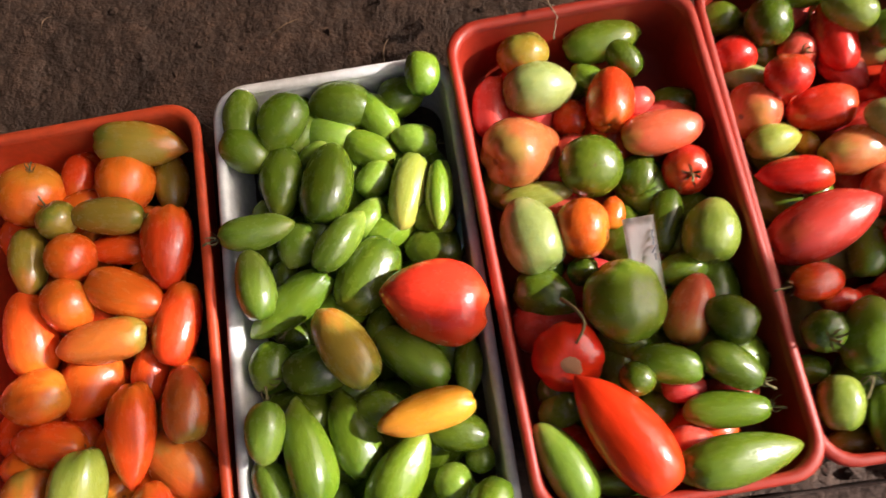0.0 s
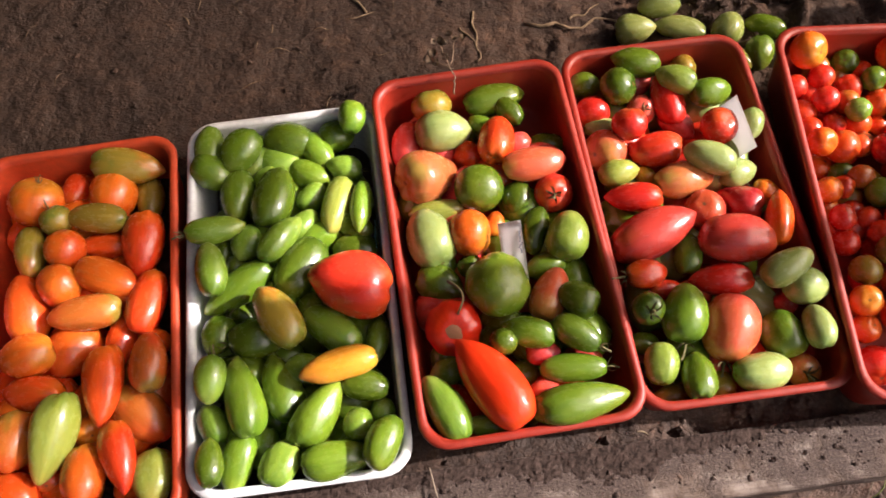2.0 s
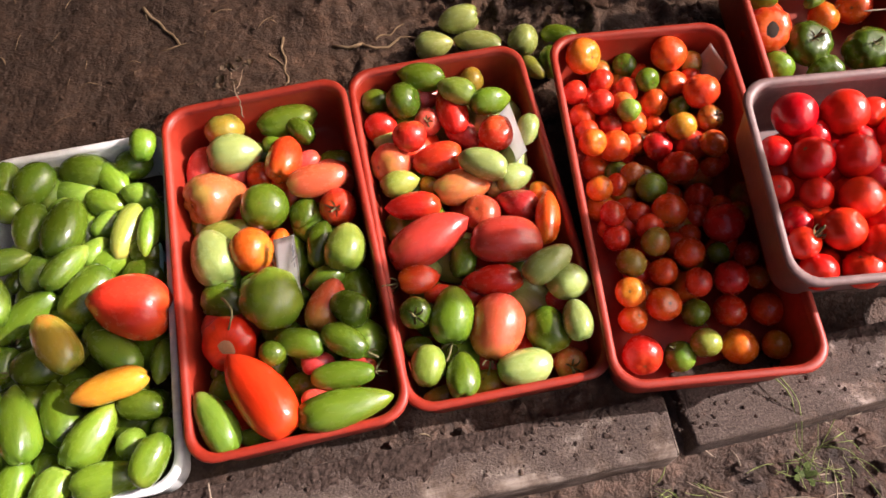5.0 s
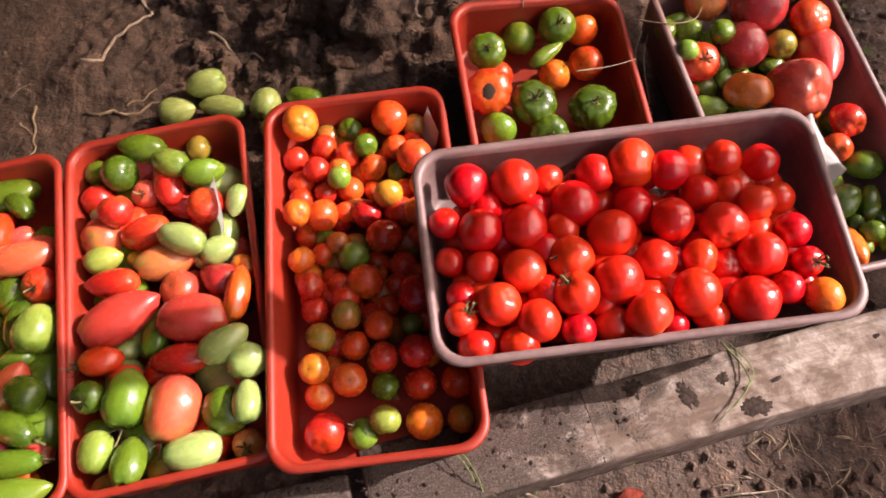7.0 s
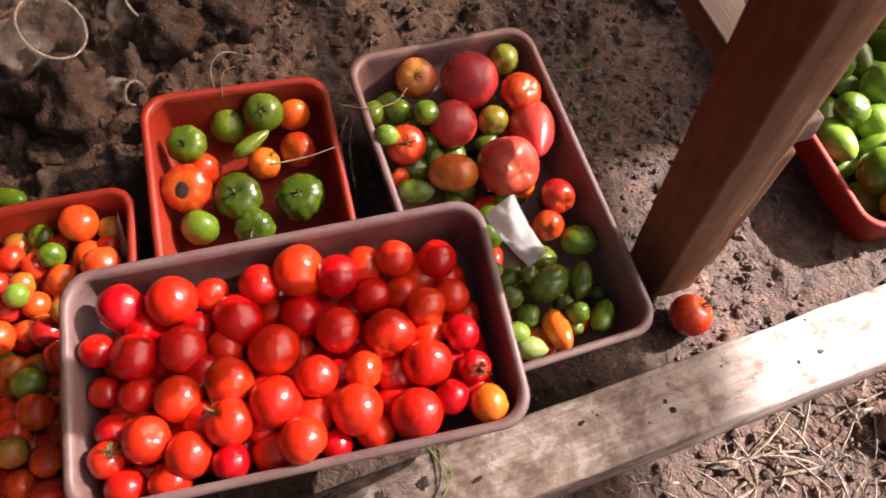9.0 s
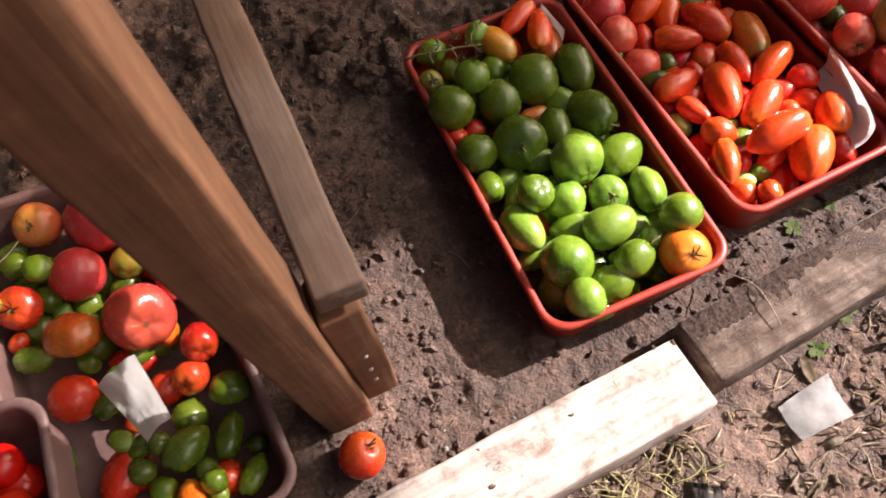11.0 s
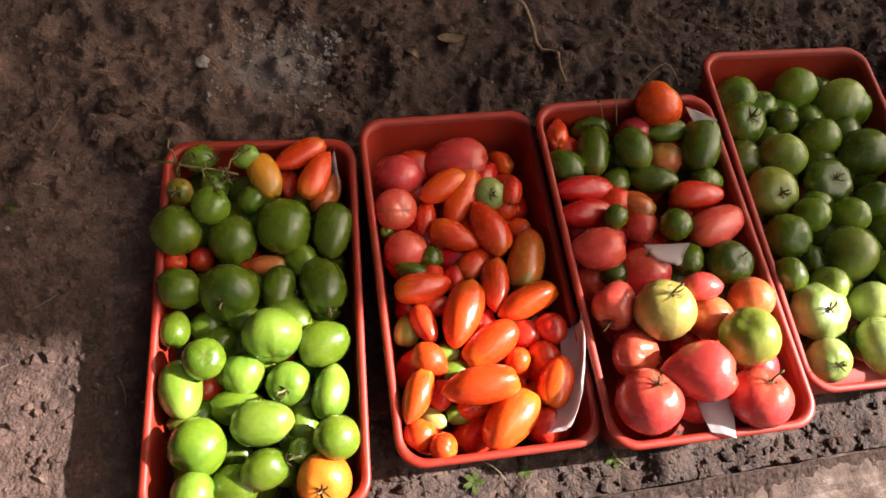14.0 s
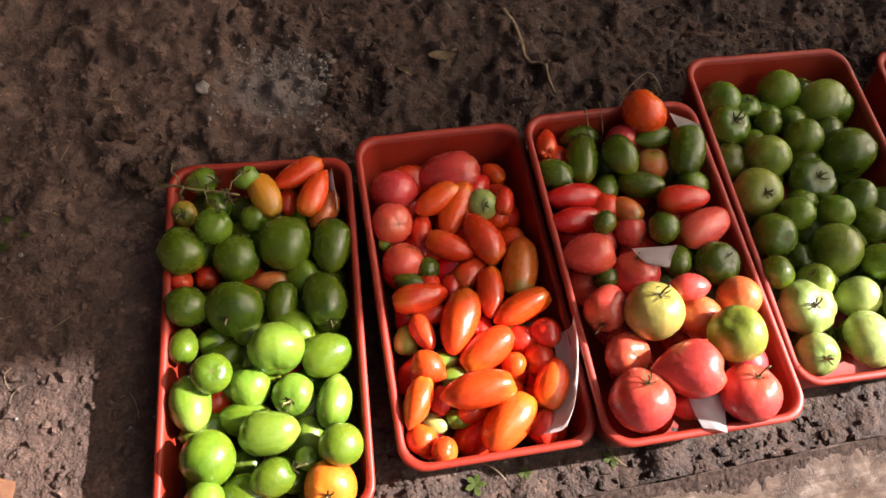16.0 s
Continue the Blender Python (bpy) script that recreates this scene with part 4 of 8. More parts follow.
fruit(2, "plum", "d", 0.427, 0.474, 0.068, 0.078, 0.060, 11)
fruit(2, "plum", "d", 0.562, 0.470, 0.054, 0.077, 0.059, 48)
fruit(2, "plum", "g", 0.442, 0.402, 0.045, 0.074, 0.057, 175)
fruit(2, "plum", "d", 0.381, 0.708, 0.044, 0.071, 0.054, 109)
fruit(2, "plum", "G", 0.559, 0.554, 0.043, 0.068, 0.052, 161)
fruit(2, "plum", "G", 0.565, 0.412, 0.060, 0.075, 0.058, 33)
fruit(2, "plum", "G", 0.497, 0.676, 0.047, 0.078, 0.060, 9)
fruit(2, "plum", "G", 0.464, 0.444, 0.045, 0.075, 0.058, 148)
fruit(2, "plum", "G", 0.415, 0.637, 0.043, 0.068, 0.052, 103)
fruit(2, "plum", "G", 0.518, 0.736, 0.048, 0.077, 0.060, 144)
fruit(2, "plum", "d", 0.526, 0.611, 0.044, 0.072, 0.055, 19)
fruit(2, "plum", "d", 0.503, 0.551, 0.045, 0.075, 0.057, 56)
fruit(2, "plum", "G", 0.461, 0.502, 0.046, 0.078, 0.060, 7)
fruit(2, "plum", "g", 0.411, 0.523, 0.043, 0.070, 0.054, 60)
# tray 3
fruit(3, "round", "b", 0.618, 0.843, 0.094, 0.058, 0.048, 7)
fruit(3, "plum", "G", 0.697, 0.868, 0.081, 0.081, 0.044, 16)
fruit(3, "plum", "p", 0.590, 0.794, 0.074, 0.067, 0.038, 89)
fruit(3, "plum", "w", 0.636, 0.806, 0.095, 0.070, 0.053, 13)
fruit(3, "round", "O", 0.681, 0.840, 0.054, 0.046, 0.033, 18)
fruit(3, "heart", "O", 0.705, 0.796, 0.098, 0.075, 0.048, 87)
fruit(3, "plum", "d", 0.768, 0.805, 0.077, 0.048, 0.034, 1)
fruit(3, "heart", "C", 0.624, 0.742, 0.091, 0.081, 0.068, 35)
fruit(3, "round", "O", 0.669, 0.784, 0.073, 0.041, 0.039, 7)
fruit(3, "plum", "c", 0.753, 0.761, 0.103, 0.079, 0.044, 12)
fruit(3, "round", "d", 0.688, 0.725, 0.098, 0.064, 0.059, 356)
fruit(3, "plum", "d", 0.735, 0.723, 0.081, 0.046, 0.036, 85, calyx=2)
fruit(3, "round", "r", 0.779, 0.729, 0.090, 0.050, 0.046, 39, calyx=90)
fruit(3, "plum", "l", 0.638, 0.697, 0.084, 0.070, 0.030, 11)
fruit(3, "plum", "w", 0.634, 0.653, 0.098, 0.075, 0.060, 301)
fruit(3, "round", "o", 0.681, 0.661, 0.104, 0.060, 0.054, 7)
fruit(3, "plum", "o", 0.710, 0.683, 0.088, 0.032, 0.025, 85)
fruit(3, "plum", "d", 0.759, 0.679, 0.085, 0.061, 0.034, 84)
fruit(3, "plum", "s", 0.795, 0.664, 0.107, 0.061, 0.052, 89)
fruit(3, "plum", "d", 0.649, 0.602, 0.082, 0.062, 0.047, 336)
fruit(3, "ribbed", "G", 0.717, 0.593, 0.119, 0.076, 0.075, 7)
fruit(3, "plum", "c", 0.777, 0.592, 0.101, 0.068, 0.043, 75)
fruit(3, "plum", "d", 0.808, 0.582, 0.117, 0.049, 0.042, 334)
fruit(3, "plum", "G", 0.772, 0.631, 0.090, 0.050, 0.032, 18)
fruit(3, "ribbed", "F", 0.671, 0.543, 0.102, 0.080, 0.051, 7, spot=FLESH)
fruit(3, "round", "d", 0.727, 0.525, 0.124, 0.031, 0.031, 7)
fruit(3, "plum", "G", 0.755, 0.541, 0.116, 0.059, 0.035, 352)
fruit(3, "plum", "d", 0.806, 0.542, 0.120, 0.059, 0.034, 335, calyx=2)
fruit(3, "long", "F", 0.718, 0.480, 0.120, 0.117, 0.060, 313).data = BLUNT
fruit(3, "plum", "G", 0.805, 0.506, 0.106, 0.075, 0.032, 7, calyx=2)
fruit(3, "plum", "g", 0.754, 0.505, 0.070, 0.037, 0.032, 8)
fruit(3, "long", "G", 0.812, 0.466, 0.121, 0.104, 0.043, 17)
fruit(3, "long", "g", 0.670, 0.450, 0.109, 0.081, 0.042, 309)
fruit(3, "plum", "g", 0.666, 0.497, 0.081, 0.038, 0.034, 39)
fruit(3, "plum", "g", 0.721, 0.439, 0.091, 0.061, 0.026, 3)
fruit(3, "round", "d", 0.683, 0.625, 0.090, 0.031, 0.029, 7)
fruit(3, "plum", "p", 0.772, 0.524, 0.095, 0.039, 0.029, 7)
fruit(3, "plum", "p", 0.777, 0.478, 0.101, 0.037, 0.028, 8)
fruit(3, "plum", "d", 0.763, 0.546, 0.065, 0.075, 0.058, 137)
fruit(3, "plum", "d", 0.802, 0.620, 0.067, 0.080, 0.061, 98)
fruit(3, "plum", "O", 0.711, 0.769, 0.065, 0.074, 0.057, 110)
fruit(3, "plum", "d", 0.784, 0.679, 0.065, 0.075, 0.058, 77)
fruit(3, "plum", "p", 0.627, 0.807, 0.067, 0.080, 0.062, 113)
fruit(3, "plum", "d", 0.705, 0.503, 0.065, 0.074, 0.057, 126)
fruit(3, "plum", "d", 0.614, 0.724, 0.064, 0.073, 0.056, 74)
fruit(3, "plum", "p", 0.701, 0.615, 0.065, 0.074, 0.057, 169)
fruit(3, "plum", "p", 0.668, 0.672, 0.065, 0.076, 0.058, 110)
fruit(3, "plum", "G", 0.740, 0.721, 0.064, 0.073, 0.056, 130)
fruit(3, "plum", "p", 0.658, 0.576, 0.065, 0.075, 0.057, 11)
fruit(3, "plum", "O", 0.792, 0.485, 0.070, 0.072, 0.055, 28)
fruit(3, "plum", "O", 0.682, 0.456, 0.065, 0.074, 0.057, 141)
fruit(3, "plum", "G", 0.741, 0.464, 0.064, 0.071, 0.055, 1)
fruit(3, "plum", "p", 0.756, 0.775, 0.067, 0.080, 0.062, 43)
fruit(3, "plum", "p", 0.672, 0.731, 0.067, 0.080, 0.061, 73)
fruit(3, "plum", "d", 0.721, 0.667, 0.063, 0.069, 0.053, 111)
fruit(3, "plum", "G", 0.814, 0.556, 0.081, 0.077, 0.059, 156)
# tray 4
fruit(4, "plum", "G", 0.880, 0.920, 0.108, 0.065, 0.039, 356)
fruit(4, "round", "b", 0.946, 0.935, 0.081, 0.038, 0.036, 6)
fruit(4, "plum", "G", 0.816, 0.898, 0.081, 0.043, 0.035, 5)
fruit(4, "round", "d", 0.856, 0.881, 0.106, 0.050, 0.049, 6)
fruit(4, "plum", "s", 0.927, 0.888, 0.120, 0.054, 0.037, 341)
fruit(4, "plum", "G", 0.969, 0.875, 0.114, 0.055, 0.038, 17)
fruit(4, "round", "r", 0.826, 0.852, 0.088, 0.046, 0.044, 5)
fruit(4, "round", "r", 0.867, 0.818, 0.117, 0.044, 0.044, 87)
fruit(4, "plum", "r", 0.920, 0.872, 0.096, 0.075, 0.041, 287)
fruit(4, "round", "p", 0.888, 0.860, 0.088, 0.040, 0.036, 4, calyx=90)
fruit(4, "plum", "r", 0.903, 0.795, 0.098, 0.064, 0.046, 6)
fruit(4, "round", "r", 0.979, 0.827, 0.111, 0.050, 0.044, 84)
fruit(4, "plum", "w", 1.019, 0.834, 0.109, 0.044, 0.030, 84)
fruit(4, "round", "c", 0.843, 0.794, 0.088, 0.057, 0.055, 6)
fruit(4, "plum", "l", 0.856, 0.757, 0.101, 0.049, 0.034, 17)
fruit(4, "plum", "w", 0.961, 0.773, 0.125, 0.063, 0.040, 343)
fruit(4, "plum", "C", 0.936, 0.754, 0.098, 0.076, 0.046, 19)
fruit(4, "round", "y", 0.893, 0.764, 0.085, 0.030, 0.024, 6)
fruit(4, "plum", "w", 1.000, 0.768, 0.100, 0.048, 0.035, 23)
fruit(4, "plum", "r", 0.875, 0.724, 0.103, 0.068, 0.036, 3)
fruit(4, "heart", "P", 1.004, 0.731, 0.095, 0.056, 0.044, 332)
fruit(4, "plum", "o", 1.035, 0.747, 0.094, 0.036, 0.030, 344)
fruit(4, "plum", "O", 1.038, 0.699, 0.119, 0.069, 0.031, 87)
fruit(4, "plum", "P", 0.894, 0.675, 0.107, 0.104, 0.056, 29)
fruit(4, "plum", "P", 0.989, 0.671, 0.115, 0.089, 0.055, 1)
fruit(4, "round", "P", 0.959, 0.716, 0.097, 0.050, 0.047, 6)
fruit(4, "plum", "G", 0.938, 0.657, 0.093, 0.053, 0.034, 86)
fruit(4, "plum", "r", 0.973, 0.625, 0.102, 0.070, 0.039, 6)
fruit(4, "plum", "O", 0.885, 0.621, 0.110, 0.049, 0.034, 15, calyx=1)
fruit(4, "plum", "r", 0.910, 0.610, 0.095, 0.038, 0.024, 6)
fruit(4, "plum", "w", 1.034, 0.632, 0.134, 0.063, 0.038, 36)
fruit(4, "plum", "w", 1.059, 0.616, 0.120, 0.049, 0.043, 0)
fruit(4, "round", "d", 0.884, 0.576, 0.120, 0.040, 0.037, 86, calyx=90)
fruit(4, "plum", "G", 0.925, 0.575, 0.114, 0.068, 0.052, 90, calyx=1)
fruit(4, "plum", "c", 0.977, 0.565, 0.104, 0.079, 0.062, 79, calyx=1)
fruit(4, "plum", "G", 1.035, 0.564, 0.100, 0.057, 0.048, 302)
fruit(4, "plum", "w", 1.066, 0.568, 0.124, 0.051, 0.035, 280)
fruit(4, "plum", "s", 0.899, 0.517, 0.107, 0.048, 0.039, 90)
fruit(4, "heart", "G", 0.939, 0.507, 0.108, 0.062, 0.038, 89)
fruit(4, "plum", "w", 1.007, 0.517, 0.106, 0.065, 0.043, 14)
fruit(4, "round", "c", 1.061, 0.530, 0.081, 0.043, 0.036, 5, calyx=90)
fruit(4, "plum", "b", 0.914, 0.487, 0.086, 0.047, 0.028, 15)
fruit(4, "round", "a", 0.968, 0.504, 0.081, 0.041, 0.037, 6)
fruit(4, "plum", "G", 0.886, 0.548, 0.082, 0.034, 0.027, 7)
fruit(4, "round", "p", 1.049, 0.609, 0.084, 0.030, 0.026, 6)
fruit(4, "plum", "G", 0.996, 0.677, 0.062, 0.080, 0.061, 125)
fruit(4, "plum", "p", 0.952, 0.733, 0.060, 0.076, 0.058, 146)
fruit(4, "plum", "p", 0.932, 0.786, 0.059, 0.072, 0.056, 154)
fruit(4, "plum", "w", 0.974, 0.886, 0.070, 0.078, 0.060, 5)
fruit(4, "plum", "w", 1.016, 0.616, 0.061, 0.078, 0.060, 134)
fruit(4, "plum", "G", 0.871, 0.770, 0.058, 0.069, 0.053, 117)
fruit(4, "plum", "w", 0.954, 0.589, 0.059, 0.073, 0.056, 67)
fruit(4, "plum", "r", 0.872, 0.825, 0.061, 0.077, 0.059, 49)
fruit(4, "plum", "G", 0.850, 0.884, 0.059, 0.071, 0.055, 129)
fruit(4, "plum", "G", 0.937, 0.535, 0.070, 0.073, 0.056, 105)
fruit(4, "plum", "w", 0.918, 0.672, 0.060, 0.074, 0.057, 134)
fruit(4, "plum", "G", 0.871, 0.711, 0.062, 0.078, 0.060, 151)
fruit(4, "plum", "p", 1.001, 0.773, 0.059, 0.072, 0.056, 56)
fruit(4, "plum", "w", 0.898, 0.607, 0.060, 0.073, 0.056, 104)
fruit(4, "plum", "r", 1.010, 0.537, 0.065, 0.072, 0.056, 68)
fruit(4, "plum", "w", 0.913, 0.882, 0.059, 0.072, 0.056, 16)
fruit(4, "plum", "r", 0.978, 0.831, 0.061, 0.077, 0.059, 155)
fruit(4, "plum", "p", 1.050, 0.564, 0.058, 0.069, 0.053, 173)
# tray 5
fruit(5, "round", "o", 1.094, 0.941, 0.123, 0.049, 0.047, 358)
fruit(5, "round", "G", 1.155, 0.951, 0.090, 0.035, 0.034, 358)
fruit(5, "round", "b", 1.121, 0.946, 0.080, 0.036, 0.037, 358)
fruit(5, "round", "O", 1.210, 0.953, 0.112, 0.048, 0.048, 359)
fruit(5, "round", "b", 1.243, 0.951, 0.094, 0.034, 0.034, 358)
fruit(5, "round", "G", 1.179, 0.914, 0.106, 0.033, 0.032, 358)
fruit(5, "round", "O", 1.218, 0.919, 0.091, 0.037, 0.037, 358)
fruit(5, "round", "r", 1.245, 0.890, 0.113, 0.048, 0.048, 359)
fruit(5, "round", "r", 1.084, 0.905, 0.091, 0.034, 0.035, 358)
fruit(5, "round", "r", 1.116, 0.880, 0.104, 0.034, 0.034, 358)
fruit(5, "round", "r", 1.154, 0.908, 0.092, 0.036, 0.034, 358)
fruit(5, "round", "O", 1.189, 0.889, 0.090, 0.038, 0.037, 358)
fruit(5, "round", "G", 1.222, 0.881, 0.090, 0.032, 0.030, 358)
fruit(5, "round", "a", 1.255, 0.855, 0.103, 0.037, 0.033, 358)
fruit(5, "round", "O", 1.094, 0.870, 0.086, 0.037, 0.036, 358)
fruit(5, "round", "g", 1.149, 0.859, 0.115, 0.032, 0.029, 358)
fruit(5, "round", "r", 1.128, 0.851, 0.092, 0.032, 0.029, 358)
fruit(5, "round", "O", 1.160, 0.858, 0.088, 0.035, 0.034, 358)
fruit(5, "round", "O", 1.189, 0.861, 0.079, 0.027, 0.027, 358)
fruit(5, "round", "y", 1.213, 0.833, 0.116, 0.040, 0.036, 359)
fruit(5, "round", "O", 1.099, 0.809, 0.116, 0.036, 0.036, 358)
fruit(5, "round", "O", 1.129, 0.811, 0.104, 0.042, 0.042, 359)
fruit(5, "round", "O", 1.156, 0.822, 0.092, 0.027, 0.028, 0)
fruit(5, "round", "r", 1.185, 0.815, 0.098, 0.041, 0.037, 359)
fruit(5, "round", "r", 1.228, 0.818, 0.095, 0.048, 0.040, 359)
fruit(5, "round", "o", 1.250, 0.807, 0.116, 0.038, 0.035, 358)
fruit(5, "round", "o", 1.106, 0.751, 0.100, 0.034, 0.034, 358)
fruit(5, "round", "G", 1.133, 0.785, 0.082, 0.034, 0.029, 358)
fruit(5, "round", "G", 1.171, 0.754, 0.097, 0.040, 0.039, 359)
fruit(5, "round", "a", 1.143, 0.758, 0.072, 0.036, 0.034, 358)
fruit(5, "round", "O", 1.208, 0.781, 0.100, 0.049, 0.044, 358)
fruit(5, "round", "O", 1.188, 0.717, 0.106, 0.045, 0.043, 359)
fruit(5, "round", "r", 1.120, 0.716, 0.099, 0.033, 0.032, 358)
fruit(5, "round", "r", 1.155, 0.721, 0.087, 0.034, 0.031, 358)
fruit(5, "round", "r", 1.232, 0.747, 0.086, 0.036, 0.037, 358)
fruit(5, "round", "r", 1.251, 0.700, 0.105, 0.049, 0.050, 359)
fruit(5, "round", "a", 1.284, 0.746, 0.093, 0.035, 0.032, 358)
fruit(5, "round", "r", 1.125, 0.689, 0.086, 0.034, 0.033, 358)
fruit(5, "round", "b", 1.167, 0.675, 0.104, 0.038, 0.035, 358)
fruit(5, "round", "b", 1.137, 0.649, 0.100, 0.037, 0.036, 358)
fruit(5, "round", "O", 1.206, 0.662, 0.102, 0.038, 0.037, 358)
fruit(5, "round", "G", 1.243, 0.666, 0.092, 0.028, 0.027, 358)
fruit(5, "round", "r", 1.280, 0.669, 0.084, 0.032, 0.030, 358)
fruit(5, "round", "O", 1.176, 0.642, 0.090, 0.036, 0.035, 358)
fruit(5, "round", "r", 1.212, 0.624, 0.102, 0.035, 0.034, 0)
fruit(5, "round", "r", 1.250, 0.629, 0.103, 0.040, 0.039, 359)
fruit(5, "round", "a", 1.290, 0.640, 0.081, 0.028, 0.028, 0)
fruit(5, "round", "o", 1.132, 0.611, 0.101, 0.036, 0.036, 358)
fruit(5, "round", "O", 1.172, 0.600, 0.091, 0.041, 0.041, 359)
fruit(5, "round", "G", 1.212, 0.596, 0.076, 0.034, 0.035, 358)
fruit(5, "round", "O", 1.253, 0.600, 0.074, 0.040, 0.039, 359)
fruit(5, "round", "O", 1.296, 0.601, 0.075, 0.040, 0.039, 359)
fruit(5, "round", "O", 1.137, 0.585, 0.080, 0.034, 0.034, 358)
fruit(5, "round", "r", 1.145, 0.543, 0.075, 0.047, 0.047, 359)
fruit(5, "round", "g", 1.188, 0.542, 0.074, 0.036, 0.037, 358)
fruit(5, "round", "l", 1.215, 0.553, 0.091, 0.035, 0.036, 358)
fruit(5, "round", "Q", 1.258, 0.555, 0.074, 0.043, 0.043, 0)
fruit(5, "round", "y", 1.300, 0.557, 0.075, 0.033, 0.034, 358)
fruit(5, "round", "r", 1.142, 0.822, 0.072, 0.041, 0.039, 67)
fruit(5, "round", "O", 1.196, 0.755, 0.071, 0.039, 0.037, 18)
fruit(5, "round", "o", 1.111, 0.740, 0.071, 0.039, 0.037, 117)
fruit(5, "round", "r", 1.178, 0.888, 0.072, 0.043, 0.041, 23)
fruit(5, "round", "a", 1.206, 0.712, 0.073, 0.044, 0.042, 35)
fruit(5, "round", "r", 1.150, 0.652, 0.070, 0.039, 0.037, 1)
fruit(5, "round", "a", 1.224, 0.825, 0.072, 0.042, 0.040, 122)
fruit(5, "round", "r", 1.133, 0.867, 0.070, 0.039, 0.037, 49)
fruit(5, "round", "o", 1.244, 0.945, 0.071, 0.039, 0.037, 105)
fruit(5, "round", "O", 1.254, 0.729, 0.071, 0.041, 0.039, 29)
fruit(5, "round", "o", 1.259, 0.639, 0.071, 0.040, 0.038, 158)
fruit(5, "round", "r", 1.141, 0.714, 0.071, 0.040, 0.038, 114)
fruit(5, "round", "a", 1.216, 0.669, 0.071, 0.039, 0.037, 28)
fruit(5, "round", "a", 1.235, 0.783, 0.073, 0.044, 0.042, 172)
fruit(5, "round", "r", 1.110, 0.910, 0.071, 0.038, 0.036, 7)
fruit(5, "round", "r", 1.255, 0.687, 0.072, 0.043, 0.041, 108)
fruit(5, "round", "a", 1.231, 0.901, 0.070, 0.039, 0.037, 72)
fruit(5, "round", "r", 1.251, 0.853, 0.072, 0.040, 0.038, 144)
fruit(5, "round", "o", 1.207, 0.631, 0.071, 0.040, 0.038, 176)
fruit(5, "round", "a", 1.167, 0.781, 0.071, 0.040, 0.038, 45)
fruit(5, "round", "r", 1.170, 0.688, 0.072, 0.043, 0.041, 79)
fruit(5, "round", "O", 1.109, 0.800, 0.071, 0.041, 0.039, 47)
fruit(5, "round", "O", 1.147, 0.907, 0.072, 0.043, 0.041, 165)
fruit(5, "round", "a", 1.147, 0.616, 0.071, 0.040, 0.038, 109)
# tray 6
fruit(6, "round", "F", 1.313, 0.786, 0.205, 0.052, 0.052, 0)
fruit(6, "round", "F", 1.366, 0.786, 0.211, 0.054, 0.054, 0)
fruit(6, "round", "F", 1.404, 0.795, 0.198, 0.037, 0.037, 0)
fruit(6, "round", "F", 1.456, 0.797, 0.205, 0.045, 0.045, 0)
fruit(6, "round", "F", 1.497, 0.809, 0.206, 0.058, 0.058, 0)
fruit(6, "round", "F", 1.538, 0.799, 0.205, 0.046, 0.046, 0)
fruit(6, "round", "F", 1.599, 0.813, 0.205, 0.042, 0.042, 0)
fruit(6, "round", "F", 1.645, 0.815, 0.191, 0.043, 0.043, 0)
fruit(6, "round", "F", 1.431, 0.764, 0.196, 0.055, 0.055, 0)
fruit(6, "round", "F", 1.497, 0.764, 0.188, 0.047, 0.047, 0)
fruit(6, "round", "F", 1.535, 0.740, 0.199, 0.048, 0.048, 0)
fruit(6, "round", "F", 1.572, 0.779, 0.188, 0.043, 0.043, 0)
fruit(6, "round", "F", 1.603, 0.778, 0.188, 0.039, 0.039, 0)
fruit(6, "round", "F", 1.628, 0.756, 0.200, 0.043, 0.043, 0)
fruit(6, "round", "F", 1.657, 0.771, 0.187, 0.038, 0.038, 0)
fruit(6, "round", "F", 1.661, 0.724, 0.196, 0.039, 0.039, 0)
fruit(6, "round", "F", 1.671, 0.688, 0.193, 0.034, 0.034, 0, calyx=120)
fruit(6, "round", "o", 1.681, 0.650, 0.189, 0.040, 0.040, 0)
fruit(6, "round", "F", 1.589, 0.731, 0.198, 0.053, 0.053, 0)
fruit(6, "round", "F", 1.624, 0.697, 0.194, 0.052, 0.052, 0)
fruit(6, "round", "F", 1.645, 0.660, 0.190, 0.036, 0.036, 0)
fruit(6, "round", "F", 1.287, 0.745, 0.194, 0.036, 0.036, 0)
fruit(6, "round", "F", 1.326, 0.734, 0.195, 0.050, 0.050, 0)
fruit(6, "round", "F", 1.376, 0.736, 0.196, 0.050, 0.050, 0)
fruit(6, "round", "F", 1.417, 0.738, 0.186, 0.040, 0.040, 0)
fruit(6, "round", "F", 1.469, 0.727, 0.193, 0.056, 0.056, 0)
fruit(6, "round", "F", 1.512, 0.693, 0.197, 0.045, 0.045, 0)
fruit(6, "round", "F", 1.559, 0.695, 0.195, 0.040, 0.040, 0)
fruit(6, "round", "F", 1.423, 0.698, 0.193, 0.051, 0.051, 0)
fruit(6, "round", "F", 1.292, 0.706, 0.175, 0.034, 0.034, 0)
fruit(6, "round", "F", 1.328, 0.695, 0.185, 0.037, 0.037, 0)
fruit(6, "round", "F", 1.373, 0.686, 0.190, 0.049, 0.049, 0)
fruit(6, "round", "F", 1.471, 0.671, 0.195, 0.054, 0.054, 0)
fruit(6, "round", "F", 1.551, 0.656, 0.191, 0.053, 0.053, 0)
fruit(6, "round", "F", 1.609, 0.647, 0.189, 0.053, 0.053, 0)
fruit(6, "round", "F", 1.425, 0.655, 0.196, 0.050, 0.050, 0, calyx=330)
